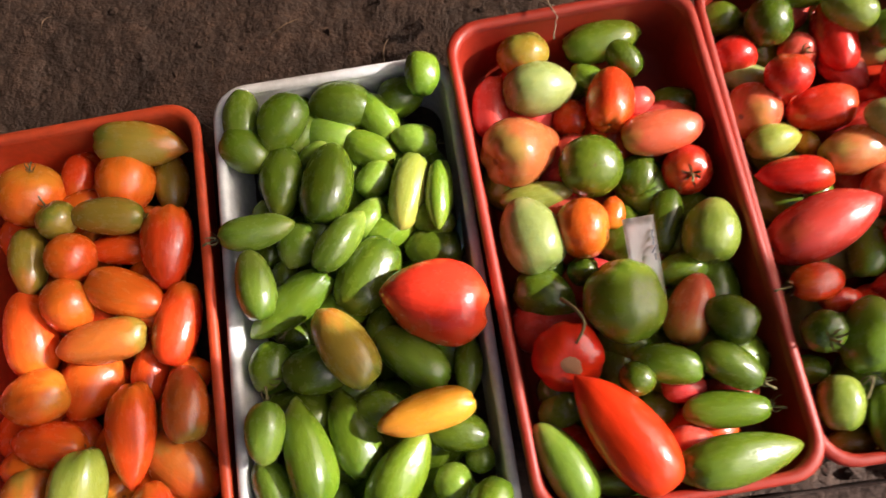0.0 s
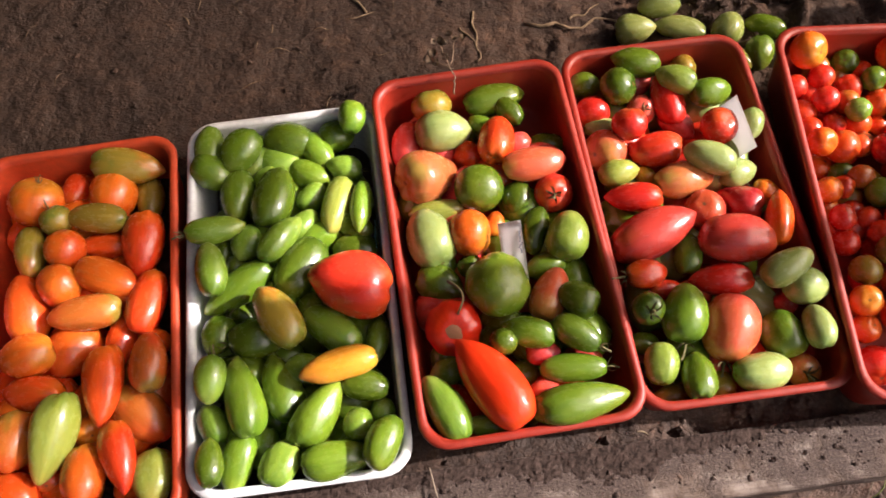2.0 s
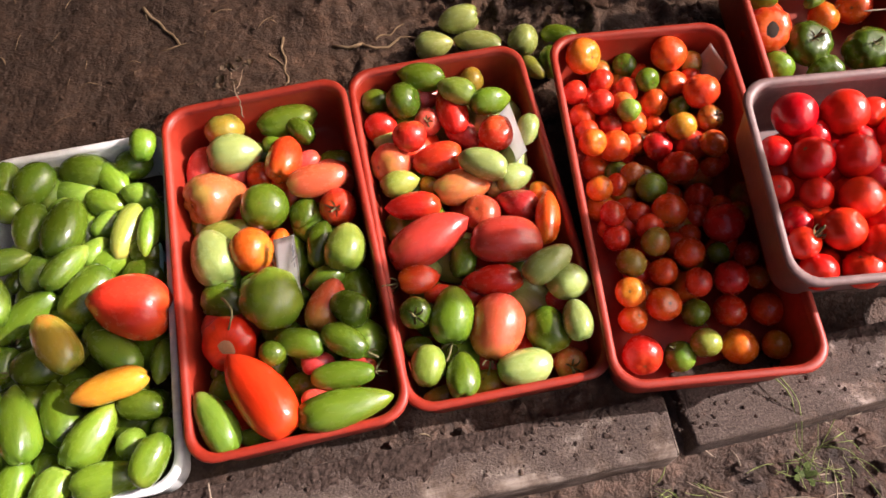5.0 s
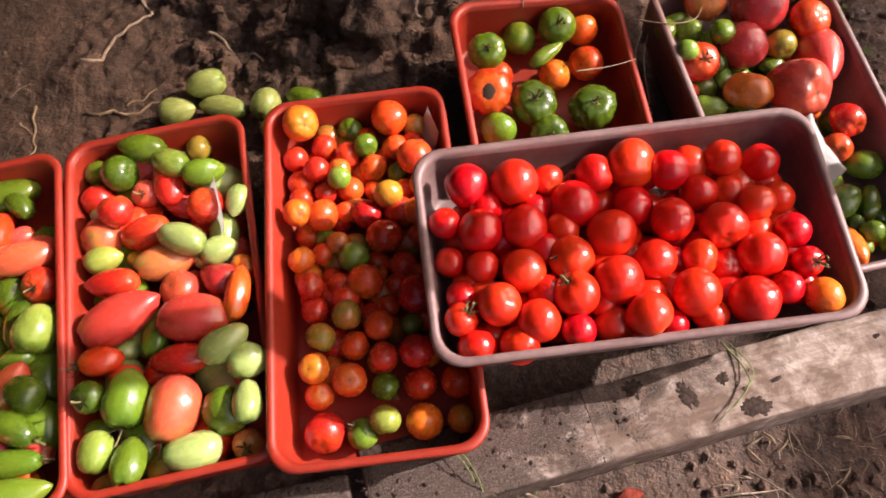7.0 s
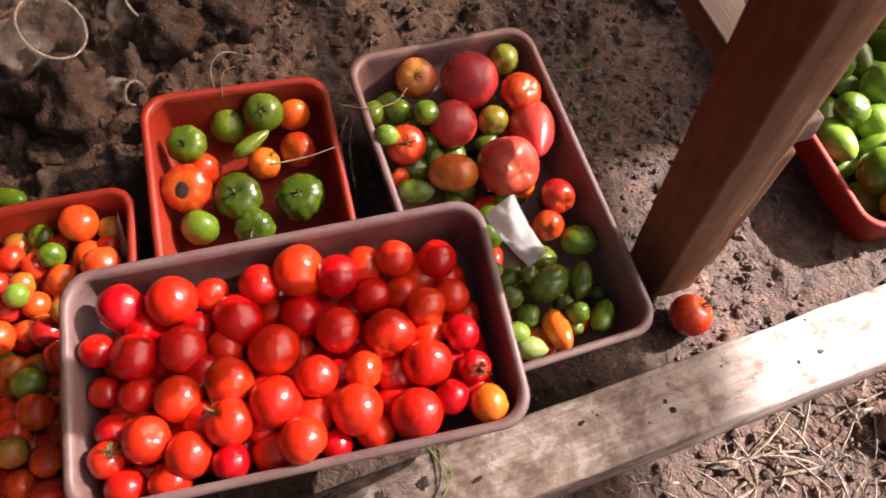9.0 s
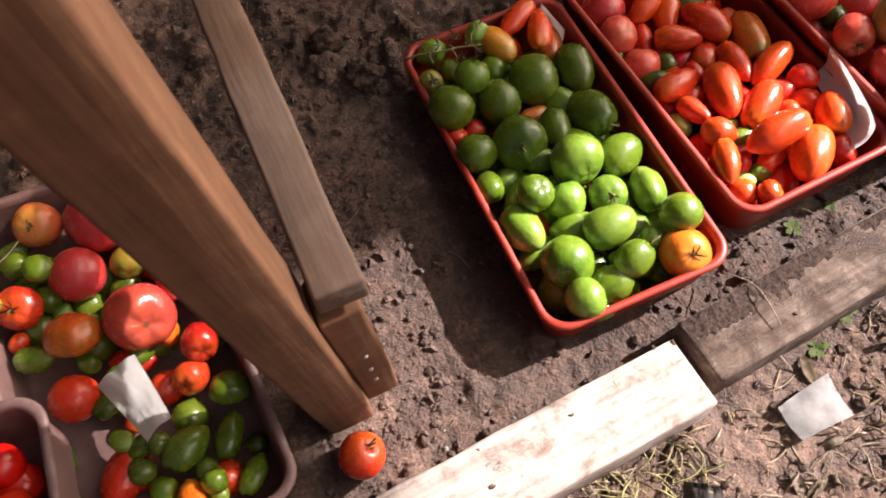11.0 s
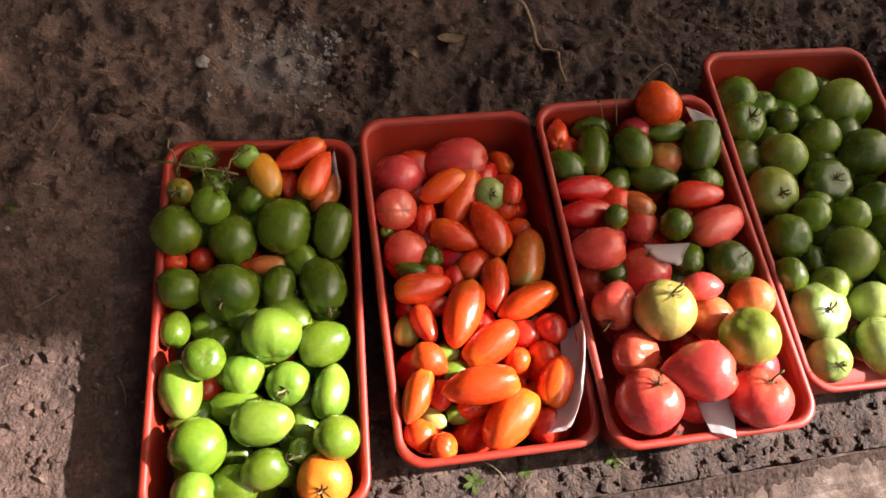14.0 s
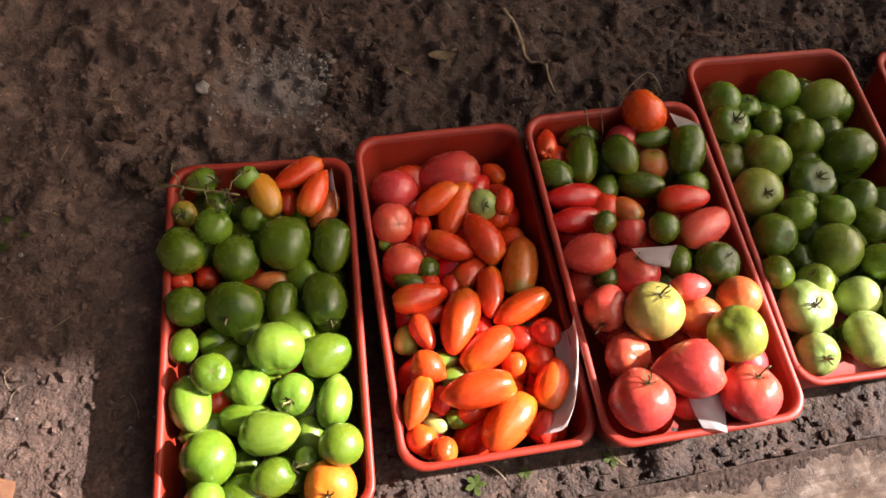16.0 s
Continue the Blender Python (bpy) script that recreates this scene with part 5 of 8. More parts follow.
fruit(6, "round", "F", 1.305, 0.664, 0.177, 0.035, 0.035, 0)
fruit(6, "round", "F", 1.345, 0.647, 0.193, 0.047, 0.047, 0)
fruit(6, "round", "F", 1.304, 0.634, 0.184, 0.036, 0.036, 0, calyx=200)
fruit(6, "round", "F", 1.385, 0.629, 0.188, 0.047, 0.047, 0)
fruit(6, "round", "F", 1.426, 0.619, 0.184, 0.038, 0.038, 0)
fruit(6, "round", "F", 1.497, 0.629, 0.199, 0.049, 0.049, 0)
fruit(6, "round", "F", 1.465, 0.627, 0.173, 0.043, 0.043, 0)
fruit(6, "round", "F", 1.320, 0.608, 0.169, 0.043, 0.043, 0)
fruit(6, "round", "F", 1.365, 0.608, 0.175, 0.044, 0.044, 0)
fruit(6, "round", "F", 1.527, 0.628, 0.174, 0.032, 0.032, 0)
fruit(6, "round", "F", 1.566, 0.638, 0.175, 0.040, 0.040, 0)
fruit(6, "round", "F", 1.590, 0.692, 0.180, 0.039, 0.039, 0)
fruit(6, "round", "F", 1.460, 0.746, 0.156, 0.058, 0.055, 130)
fruit(6, "round", "F", 1.439, 0.680, 0.149, 0.054, 0.052, 106)
fruit(6, "round", "F", 1.514, 0.711, 0.155, 0.062, 0.059, 122)
fruit(6, "round", "F", 1.635, 0.676, 0.147, 0.055, 0.052, 17)
fruit(6, "round", "F", 1.566, 0.798, 0.159, 0.054, 0.051, 167)
fruit(6, "round", "F", 1.620, 0.808, 0.162, 0.060, 0.057, 5)
fruit(6, "round", "F", 1.411, 0.780, 0.162, 0.061, 0.058, 46)
fruit(6, "round", "F", 1.370, 0.705, 0.154, 0.059, 0.056, 53)
fruit(6, "round", "F", 1.605, 0.747, 0.155, 0.057, 0.054, 96)
fruit(6, "round", "F", 1.373, 0.651, 0.149, 0.059, 0.056, 17)
fruit(6, "round", "F", 1.518, 0.774, 0.159, 0.058, 0.055, 52)
fruit(6, "round", "F", 1.483, 0.647, 0.145, 0.054, 0.051, 20)
fruit(6, "round", "F", 1.357, 0.761, 0.162, 0.063, 0.060, 154)
fruit(6, "round", "F", 1.545, 0.667, 0.147, 0.055, 0.052, 68)
fruit(6, "round", "F", 1.660, 0.723, 0.153, 0.060, 0.057, 146)
fruit(6, "round", "F", 1.587, 0.698, 0.151, 0.059, 0.056, 108)
# tray 7
fruit(7, "ribbed", "G", 1.343, 1.048, 0.127, 0.053, 0.051, 353, calyx=90)
fruit(7, "round", "G", 1.389, 1.088, 0.106, 0.048, 0.048, 354)
fruit(7, "round", "G", 1.440, 1.089, 0.126, 0.057, 0.049, 82, calyx=90)
fruit(7, "round", "o", 1.477, 1.094, 0.110, 0.052, 0.038, 82)
fruit(7, "round", "O", 1.480, 1.048, 0.094, 0.053, 0.045, 355)
fruit(7, "round", "o", 1.435, 1.030, 0.095, 0.044, 0.043, 355)
fruit(7, "long", "g", 1.424, 1.045, 0.121, 0.056, 0.021, 38)
fruit(7, "ribbed", "O", 1.343, 0.986, 0.118, 0.067, 0.061, 354, spot=ROT)
fruit(7, "ribbed", "d", 1.404, 0.978, 0.100, 0.069, 0.058, 354, calyx=90)
fruit(7, "ribbed", "d", 1.483, 0.971, 0.096, 0.066, 0.064, 354, calyx=90)
fruit(7, "round", "G", 1.355, 0.941, 0.095, 0.052, 0.045, 353)
fruit(7, "ribbed", "d", 1.423, 0.934, 0.089, 0.062, 0.044, 353, calyx=90)
fruit(7, "round", "O", 1.357, 1.026, 0.099, 0.046, 0.041, 354)
# tray 8
fruit(8, "round", "c", 1.645, 1.119, 0.133, 0.055, 0.056, 354, calyx=90)
fruit(8, "round", "p", 1.717, 1.110, 0.130, 0.080, 0.078, 353)
fruit(8, "plum", "l", 1.772, 1.156, 0.116, 0.046, 0.041, 74)
fruit(8, "round", "r", 1.784, 1.087, 0.123, 0.064, 0.049, 78)
fruit(8, "round", "p", 1.688, 1.046, 0.122, 0.068, 0.060, 75)
fruit(8, "round", "b", 1.742, 1.054, 0.111, 0.041, 0.042, 354)
fruit(8, "heart", "p", 1.794, 1.037, 0.101, 0.095, 0.066, 271)
fruit(8, "round", "r", 1.624, 1.016, 0.128, 0.055, 0.049, 77, calyx=90)
fruit(8, "plum", "G", 1.585, 1.069, 0.132, 0.034, 0.028, 78)
fruit(8, "plum", "G", 1.618, 1.073, 0.125, 0.035, 0.035, 353)
fruit(8, "plum", "G", 1.654, 1.050, 0.146, 0.034, 0.033, 355)
fruit(8, "plum", "g", 1.601, 1.014, 0.154, 0.030, 0.027, 354)
fruit(8, "ribbed", "a", 1.680, 0.971, 0.121, 0.071, 0.057, 76)
fruit(8, "heart", "p", 1.748, 0.989, 0.105, 0.094, 0.080, 300)
fruit(8, "round", "O", 1.612, 0.984, 0.103, 0.028, 0.024, 354)
fruit(8, "plum", "g", 1.631, 0.958, 0.107, 0.047, 0.032, 354)
fruit(8, "plum", "g", 1.660, 1.011, 0.100, 0.030, 0.021, 76)
fruit(8, "plum", "o", 1.773, 0.966, 0.082, 0.033, 0.028, 73)
fruit(8, "heart", "r", 1.811, 0.944, 0.089, 0.052, 0.044, 287)
fruit(8, "heart", "r", 1.796, 0.910, 0.076, 0.049, 0.041, 73)
fruit(8, "plum", "r", 1.727, 0.944, 0.071, 0.055, 0.033, 355)
fruit(8, "plum", "G", 1.834, 0.889, 0.062, 0.049, 0.038, 354)
fruit(8, "plum", "O", 1.723, 0.879, 0.057, 0.033, 0.024, 73)
fruit(8, "round", "d", 1.758, 0.835, 0.089, 0.026, 0.025, 353)
fruit(8, "plum", "d", 1.785, 0.825, 0.079, 0.058, 0.042, 44)
fruit(8, "plum", "d", 1.827, 0.835, 0.058, 0.056, 0.032, 71)
fruit(8, "plum", "G", 1.752, 0.790, 0.065, 0.031, 0.029, 354)
fruit(8, "plum", "G", 1.811, 0.783, 0.078, 0.029, 0.028, 354)
fruit(8, "plum", "G", 1.847, 0.786, 0.049, 0.050, 0.028, 64)
fruit(8, "heart", "o", 1.785, 0.765, 0.070, 0.061, 0.032, 281)
fruit(8, "plum", "w", 1.749, 0.745, 0.072, 0.039, 0.029, 354)
fruit(8, "plum", "g", 1.734, 0.762, 0.083, 0.030, 0.029, 354)
fruit(8, "plum", "d", 1.734, 0.813, 0.075, 0.031, 0.031, 354)
fruit(8, "plum", "d", 1.849, 0.826, 0.030, 0.027, 0.027, 354)
fruit(8, "plum", "d", 1.800, 0.800, 0.063, 0.028, 0.028, 354)
fruit(8, "round", "r", 1.669, 0.906, 0.093, 0.057, 0.054, 354)
fruit(8, "plum", "r", 1.710, 0.816, 0.063, 0.073, 0.045, 64)
fruit(8, "round", "O", 1.759, 1.063, 0.075, 0.047, 0.045, 87)
fruit(8, "round", "G", 1.715, 0.906, 0.067, 0.047, 0.045, 141)
fruit(8, "round", "G", 1.758, 0.968, 0.064, 0.045, 0.042, 154)
fruit(8, "round", "r", 1.720, 0.819, 0.057, 0.047, 0.045, 113)
fruit(8, "round", "O", 1.681, 0.775, 0.059, 0.047, 0.044, 110)
fruit(8, "round", "O", 1.815, 0.793, 0.039, 0.044, 0.042, 97)
fruit(8, "round", "d", 1.666, 0.909, 0.073, 0.047, 0.044, 97)
fruit(8, "round", "d", 1.632, 1.003, 0.088, 0.048, 0.045, 69)
fruit(8, "round", "G", 1.683, 1.023, 0.081, 0.045, 0.043, 44)
fruit(8, "round", "G", 1.733, 1.110, 0.083, 0.047, 0.045, 33)
fruit(8, "round", "r", 1.761, 0.908, 0.058, 0.043, 0.041, 18)
fruit(8, "round", "G", 1.782, 1.098, 0.072, 0.042, 0.040, 13)
fruit(8, "round", "G", 1.689, 0.974, 0.076, 0.045, 0.043, 145)
fruit(8, "round", "G", 1.783, 0.870, 0.052, 0.044, 0.042, 125)
fruit(8, "round", "G", 1.706, 1.055, 0.080, 0.043, 0.041, 112)
fruit(8, "round", "O", 1.762, 0.760, 0.045, 0.047, 0.044, 121)
fruit(8, "round", "d", 1.765, 0.832, 0.049, 0.042, 0.040, 112)
fruit(8, "round", "G", 1.652, 1.071, 0.092, 0.046, 0.044, 55)
fruit(8, "round", "d", 1.747, 1.021, 0.071, 0.045, 0.043, 40)
fruit(8, "round", "d", 1.814, 0.959, 0.054, 0.042, 0.040, 125)
# tray 9
# shade put into the skins: greens mostly d at the back, G and g in front
fruit(9, "plum", "G", 2.169, 1.322, 0.058, 0.046, 0.037, 24)
fruit(9, "round", "b", 2.157, 1.268, 0.058, 0.037, 0.035, 9, calyx=90)
fruit(9, "round", "G", 2.209, 1.237, 0.091, 0.050, 0.050, 10)
fruit(9, "round", "G", 2.194, 1.294, 0.041, 0.043, 0.039, 10)
fruit(9, "plum", "g", 2.236, 1.320, 0.082, 0.036, 0.030, 35)
fruit(9, "plum", "y", 2.262, 1.303, 0.068, 0.071, 0.040, 304)
fruit(9, "plum", "O", 2.288, 1.311, 0.040, 0.043, 0.029, 93)
fruit(9, "long", "O", 2.303, 1.342, 0.068, 0.076, 0.037, 40)
fruit(9, "long", "O", 2.329, 1.315, 0.068, 0.078, 0.037, 74)
fruit(9, "plum", "a", 2.342, 1.300, 0.042, 0.066, 0.036, 74)
fruit(9, "round", "G", 2.252, 1.276, 0.048, 0.046, 0.045, 9)
fruit(9, "plum", "d", 2.171, 1.204, 0.077, 0.065, 0.058, 310)
fruit(9, "round", "d", 2.240, 1.208, 0.060, 0.067, 0.065, 95)
fruit(9, "plum", "d", 2.299, 1.239, 0.055, 0.076, 0.069, 84)
fruit(9, "plum", "d", 2.361, 1.242, 0.054, 0.075, 0.056, 91)
fruit(9, "round", "r", 2.172, 1.173, 0.050, 0.033, 0.029, 9)
fruit(9, "round", "r", 2.200, 1.185, 0.038, 0.033, 0.032, 9)
fruit(9, "plum", "C", 2.286, 1.190, 0.035, 0.048, 0.029, 10)
fruit(9, "plum", "d", 2.191, 1.133, 0.060, 0.058, 0.053, 9)
facing(fruit(9, "plum", "d", 2.250, 1.140, 0.056, 0.080, 0.066, 9, calyx=1), 84, 40, 0.066, 0.077)
fruit(9, "plum", "d", 2.307, 1.154, 0.048, 0.062, 0.045, 97)
facing(fruit(9, "plum", "d", 2.361, 1.164, 0.050, 0.082, 0.059, 290, calyx=2), 112, 22, 0.080, 0.060)
fruit(9, "plum", "G", 2.194, 1.083, 0.052, 0.046, 0.037, 96)
fruit(9, "plum", "G", 2.226, 1.104, 0.022, 0.054, 0.042, 42)
fruit(9, "round", "g", 2.313, 1.086, 0.068, 0.075, 0.069, 93)
fruit(9, "plum", "G", 2.374, 1.089, 0.050, 0.067, 0.055, 31)
fruit(9, "round", "G", 2.243, 1.043, 0.079, 0.053, 0.047, 94)
facing(fruit(9, "plum", "g", 2.285, 1.037, 0.050, 0.061, 0.051, 94, calyx=1), 275, 30, 0.056, 0.051)
fruit(9, "round", "g", 2.340, 1.034, 0.048, 0.053, 0.054, 8, calyx=90)
fruit(9, "plum", "g", 2.219, 1.011, 0.053, 0.073, 0.053, 294)
fruit(9, "plum", "g", 2.392, 1.030, 0.050, 0.067, 0.046, 90)
fruit(9, "plum", "g", 2.322, 0.981, 0.066, 0.071, 0.055, 8)
fruit(9, "plum", "g", 2.363, 0.989, 0.028, 0.052, 0.040, 92)
fruit(9, "round", "G", 2.409, 0.971, 0.079, 0.053, 0.054, 8)
fruit(9, "round", "G", 2.256, 0.945, 0.068, 0.065, 0.067, 7)
fruit(9, "plum", "G", 2.334, 0.929, 0.071, 0.052, 0.045, 28, calyx=2)
fruit(9, "round", "g", 2.369, 0.956, 0.060, 0.030, 0.028, 8)
fruit(9, "round", "Q", 2.401, 0.926, 0.058, 0.064, 0.062, 7, calyx=90)
fruit(9, "plum", "G", 2.301, 0.912, 0.049, 0.056, 0.049, 8)
fruit(9, "round", "g", 2.263, 0.895, 0.066, 0.052, 0.052, 8)
fruit(9, "plum", "g", 2.281, 0.889, 0.032, 0.041, 0.028, 357)
fruit(9, "round", "d", 2.377, 1.052, 0.008, 0.054, 0.052, 127)
fruit(9, "round", "G", 2.250, 0.933, 0.011, 0.063, 0.060, 76)
fruit(9, "round", "r", 2.252, 1.194, 0.008, 0.057, 0.054, 111)
fruit(9, "round", "d", 2.401, 0.989, 0.009, 0.058, 0.055, 171)
fruit(9, "round", "r", 2.331, 1.328, 0.009, 0.057, 0.055, 143)
fruit(9, "round", "G", 2.331, 1.260, 0.007, 0.054, 0.051, 80)
fruit(9, "round", "d", 2.323, 0.921, 0.008, 0.056, 0.054, 41)
fruit(9, "round", "d", 2.318, 1.170, 0.008, 0.054, 0.051, 169)
fruit(9, "round", "G", 2.212, 1.155, 0.008, 0.055, 0.052, 114)
fruit(9, "round", "d", 2.236, 1.264, 0.010, 0.060, 0.058, 107)
fruit(9, "round", "d", 2.170, 1.301, 0.009, 0.057, 0.055, 31)
fruit(9, "round", "r", 2.318, 1.065, 0.011, 0.062, 0.059, 12)
fruit(9, "round", "d", 2.187, 1.207, 0.009, 0.056, 0.053, 19)
fruit(9, "round", "d", 2.296, 0.994, 0.008, 0.055, 0.052, 118)
fruit(9, "round", "d", 2.268, 1.091, 0.008, 0.055, 0.052, 91)
fruit(9, "round", "d", 2.349, 1.108, 0.009, 0.058, 0.055, 69)
fruit(9, "round", "G", 2.272, 1.304, 0.008, 0.054, 0.052, 170)
fruit(9, "round", "r", 2.239, 1.030, 0.010, 0.058, 0.056, 167)
fruit(9, "round", "d", 2.384, 0.929, 0.009, 0.058, 0.056, 30)
fruit(9, "round", "d", 2.354, 1.208, 0.011, 0.061, 0.058, 37)
# tray 10
fruit(10, "round", "p", 2.436, 1.342, 0.046, 0.072, 0.062, 10)
fruit(10, "heart", "p", 2.512, 1.379, 0.041, 0.101, 0.070, 358)
fruit(10, "round", "p", 2.439, 1.285, 0.054, 0.062, 0.054, 10)
fruit(10, "plum", "O", 2.498, 1.328, 0.057, 0.070, 0.041, 37)
fruit(10, "plum", "O", 2.526, 1.319, 0.049, 0.085, 0.046, 70)
fruit(10, "round", "w", 2.562, 1.325, 0.058, 0.047, 0.043, 10, calyx=90)
fruit(10, "plum", "r", 2.592, 1.331, 0.064, 0.042, 0.030, 86)
fruit(10, "round", "O", 2.587, 1.317, 0.041, 0.035, 0.034, 10)
fruit(10, "plum", "r", 2.479, 1.286, 0.037, 0.049, 0.030, 89)
fruit(10, "plum", "O", 2.520, 1.258, 0.053, 0.070, 0.038, 346)
fruit(10, "plum", "O", 2.566, 1.271, 0.060, 0.081, 0.047, 308)
fruit(10, "plum", "O", 2.608, 1.285, 0.038, 0.037, 0.033, 9)
fruit(10, "round", "p", 2.460, 1.236, 0.035, 0.062, 0.057, 9)
fruit(10, "round", "d", 2.494, 1.226, 0.040, 0.034, 0.034, 10)
fruit(10, "plum", "O", 2.553, 1.228, 0.037, 0.061, 0.042, 50)
fruit(10, "plum", "a", 2.619, 1.236, 0.052, 0.092, 0.051, 83)
fruit(10, "plum", "O", 2.579, 1.195, 0.055, 0.079, 0.037, 94)
fruit(10, "plum", "O", 2.486, 1.175, 0.058, 0.077, 0.041, 20)
fruit(10, "plum", "O", 2.541, 1.146, 0.062, 0.097, 0.050, 82)
fruit(10, "plum", "O", 2.622, 1.173, 0.064, 0.083, 0.040, 34)
fruit(10, "plum", "l", 2.474, 1.123, 0.034, 0.041, 0.035, 89)
fruit(10, "plum", "r", 2.494, 1.129, 0.055, 0.055, 0.030, 302, calyx=1)
fruit(10, "round", "g", 2.577, 1.151, 0.033, 0.026, 0.020, 9)
fruit(10, "plum", "O", 2.577, 1.108, 0.065, 0.082, 0.045, 43)
fruit(10, "plum", "O", 2.504, 1.077, 0.069, 0.047, 0.041, 337)
fruit(10, "plum", "r", 2.655, 1.141, 0.059, 0.044, 0.039, 325)
fruit(10, "plum", "r", 2.621, 1.133, 0.046, 0.046, 0.039, 9)
fruit(10, "round", "O", 2.614, 1.095, 0.054, 0.035, 0.034, 8)
fruit(10, "round", "r", 2.648, 1.107, 0.045, 0.048, 0.044, 8)
fruit(10, "plum", "O", 2.568, 1.049, 0.088, 0.092, 0.047, 16)
fruit(10, "plum", "O", 2.494, 1.032, 0.073, 0.068, 0.035, 79)
fruit(10, "plum", "g", 2.538, 1.072, 0.053, 0.040, 0.028, 18)
fruit(10, "plum", "g", 2.524, 1.093, 0.052, 0.037, 0.027, 8)
fruit(10, "plum", "O", 2.661, 1.070, 0.067, 0.067, 0.045, 74)
fruit(10, "plum", "r", 2.524, 1.043, 0.047, 0.040, 0.034, 87)
fruit(10, "plum", "g", 2.548, 1.023, 0.040, 0.035, 0.025, 8)
fruit(10, "plum", "w", 2.518, 1.014, 0.043, 0.034, 0.024, 337)
fruit(10, "plum", "O", 2.607, 1.018, 0.066, 0.085, 0.056, 56)
fruit(10, "round", "O", 2.503, 0.991, 0.054, 0.039, 0.040, 9)
fruit(10, "round", "O", 2.531, 0.977, 0.067, 0.035, 0.033, 7)
fruit(10, "plum", "r", 2.653, 1.020, 0.053, 0.049, 0.039, 75)
fruit(10, "round", "g", 2.431, 1.258, 0.041, 0.020, 0.019, 11)
fruit(10, "plum", "r", 2.595, 1.123, 0.019, 0.072, 0.055, 175)
fruit(10, "plum", "F", 2.541, 1.089, 0.021, 0.073, 0.056, 149)
fruit(10, "plum", "r", 2.480, 1.172, 0.016, 0.065, 0.050, 62)
fruit(10, "plum", "F", 2.657, 1.031, 0.018, 0.068, 0.052, 173)
fruit(10, "plum", "F", 2.529, 1.394, 0.019, 0.072, 0.055, 64)
fruit(10, "plum", "O", 2.437, 1.302, 0.016, 0.063, 0.049, 88)
fruit(10, "plum", "O", 2.583, 1.279, 0.019, 0.071, 0.055, 19)
fruit(10, "plum", "r", 2.553, 1.168, 0.018, 0.067, 0.051, 79)
fruit(10, "plum", "r", 2.594, 1.217, 0.016, 0.062, 0.048, 157)
fruit(10, "plum", "r", 2.575, 1.011, 0.018, 0.069, 0.053, 51)
fruit(10, "plum", "F", 2.529, 1.240, 0.017, 0.067, 0.052, 19)
fruit(10, "plum", "r", 2.533, 1.298, 0.018, 0.069, 0.053, 173)
fruit(10, "plum", "F", 2.506, 1.030, 0.016, 0.063, 0.049, 52)
fruit(10, "plum", "F", 2.593, 1.334, 0.017, 0.068, 0.052, 127)
fruit(10, "plum", "F", 2.652, 1.102, 0.019, 0.071, 0.054, 137)
fruit(10, "plum", "F", 2.501, 1.335, 0.016, 0.063, 0.049, 136)
fruit(10, "plum", "r", 2.480, 1.271, 0.016, 0.064, 0.049, 124)
fruit(10, "plum", "O", 2.457, 1.374, 0.019, 0.071, 0.055, 13)
fruit(10, "plum", "O", 2.607, 1.056, 0.026, 0.070, 0.054, 79)
fruit(10, "plum", "r", 2.637, 1.157, 0.015, 0.062, 0.048, 136)
fruit(10, "plum", "F", 2.496, 1.082, 0.018, 0.069, 0.053, 36)
fruit(10, "plum", "r", 2.457, 1.228, 0.016, 0.063, 0.049, 120)
# tray 11
fruit(11, "round", "O", 2.785, 1.476, 0.107, 0.076, 0.063, 10)
fruit(11, "heart", "r", 2.649, 1.427, 0.079, 0.058, 0.030, 89)
fruit(11, "plum", "d", 2.700, 1.405, 0.078, 0.083, 0.046, 88)
fruit(11, "plum", "d", 2.701, 1.452, 0.060, 0.056, 0.040, 10, calyx=2)
fruit(11, "plum", "d", 2.753, 1.408, 0.091, 0.064, 0.050, 305)
fruit(11, "plum", "G", 2.803, 1.445, 0.090, 0.058, 0.032, 16)
fruit(11, "plum", "d", 2.848, 1.424, 0.097, 0.085, 0.054, 85)
fruit(11, "plum", "d", 2.661, 1.372, 0.078, 0.057, 0.047, 335)
fruit(11, "round", "C", 2.805, 1.411, 0.070, 0.053, 0.051, 9)
fruit(11, "plum", "r", 2.688, 1.336, 0.082, 0.084, 0.041, 15)
fruit(11, "plum", "r", 2.690, 1.299, 0.085, 0.077, 0.039, 15)
fruit(11, "plum", "d", 2.737, 1.365, 0.066, 0.052, 0.038, 66)
fruit(11, "plum", "d", 2.784, 1.371, 0.077, 0.070, 0.039, 352)
fruit(11, "plum", "G", 2.860, 1.379, 0.078, 0.048, 0.042, 11)
fruit(11, "plum", "r", 2.838, 1.344, 0.093, 0.074, 0.040, 10)
fruit(11, "plum", "a", 2.760, 1.321, 0.083, 0.052, 0.037, 334)
fruit(11, "round", "d", 2.723, 1.287, 0.106, 0.035, 0.033, 10)
fruit(11, "round", "p", 2.769, 1.297, 0.070, 0.049, 0.047, 9)
fruit(11, "round", "d", 2.808, 1.294, 0.094, 0.045, 0.045, 10)
fruit(11, "plum", "p", 2.864, 1.301, 0.093, 0.087, 0.052, 34)
fruit(11, "plum", "p", 2.705, 1.246, 0.090, 0.071, 0.057, 9)
fruit(11, "round", "p", 2.771, 1.229, 0.077, 0.070, 0.062, 9)
fruit(11, "plum", "d", 2.826, 1.250, 0.085, 0.046, 0.039, 80)
fruit(11, "round", "d", 2.879, 1.250, 0.087, 0.067, 0.060, 9)
fruit(11, "heart", "p", 2.725, 1.170, 0.095, 0.068, 0.056, 73, calyx=90)
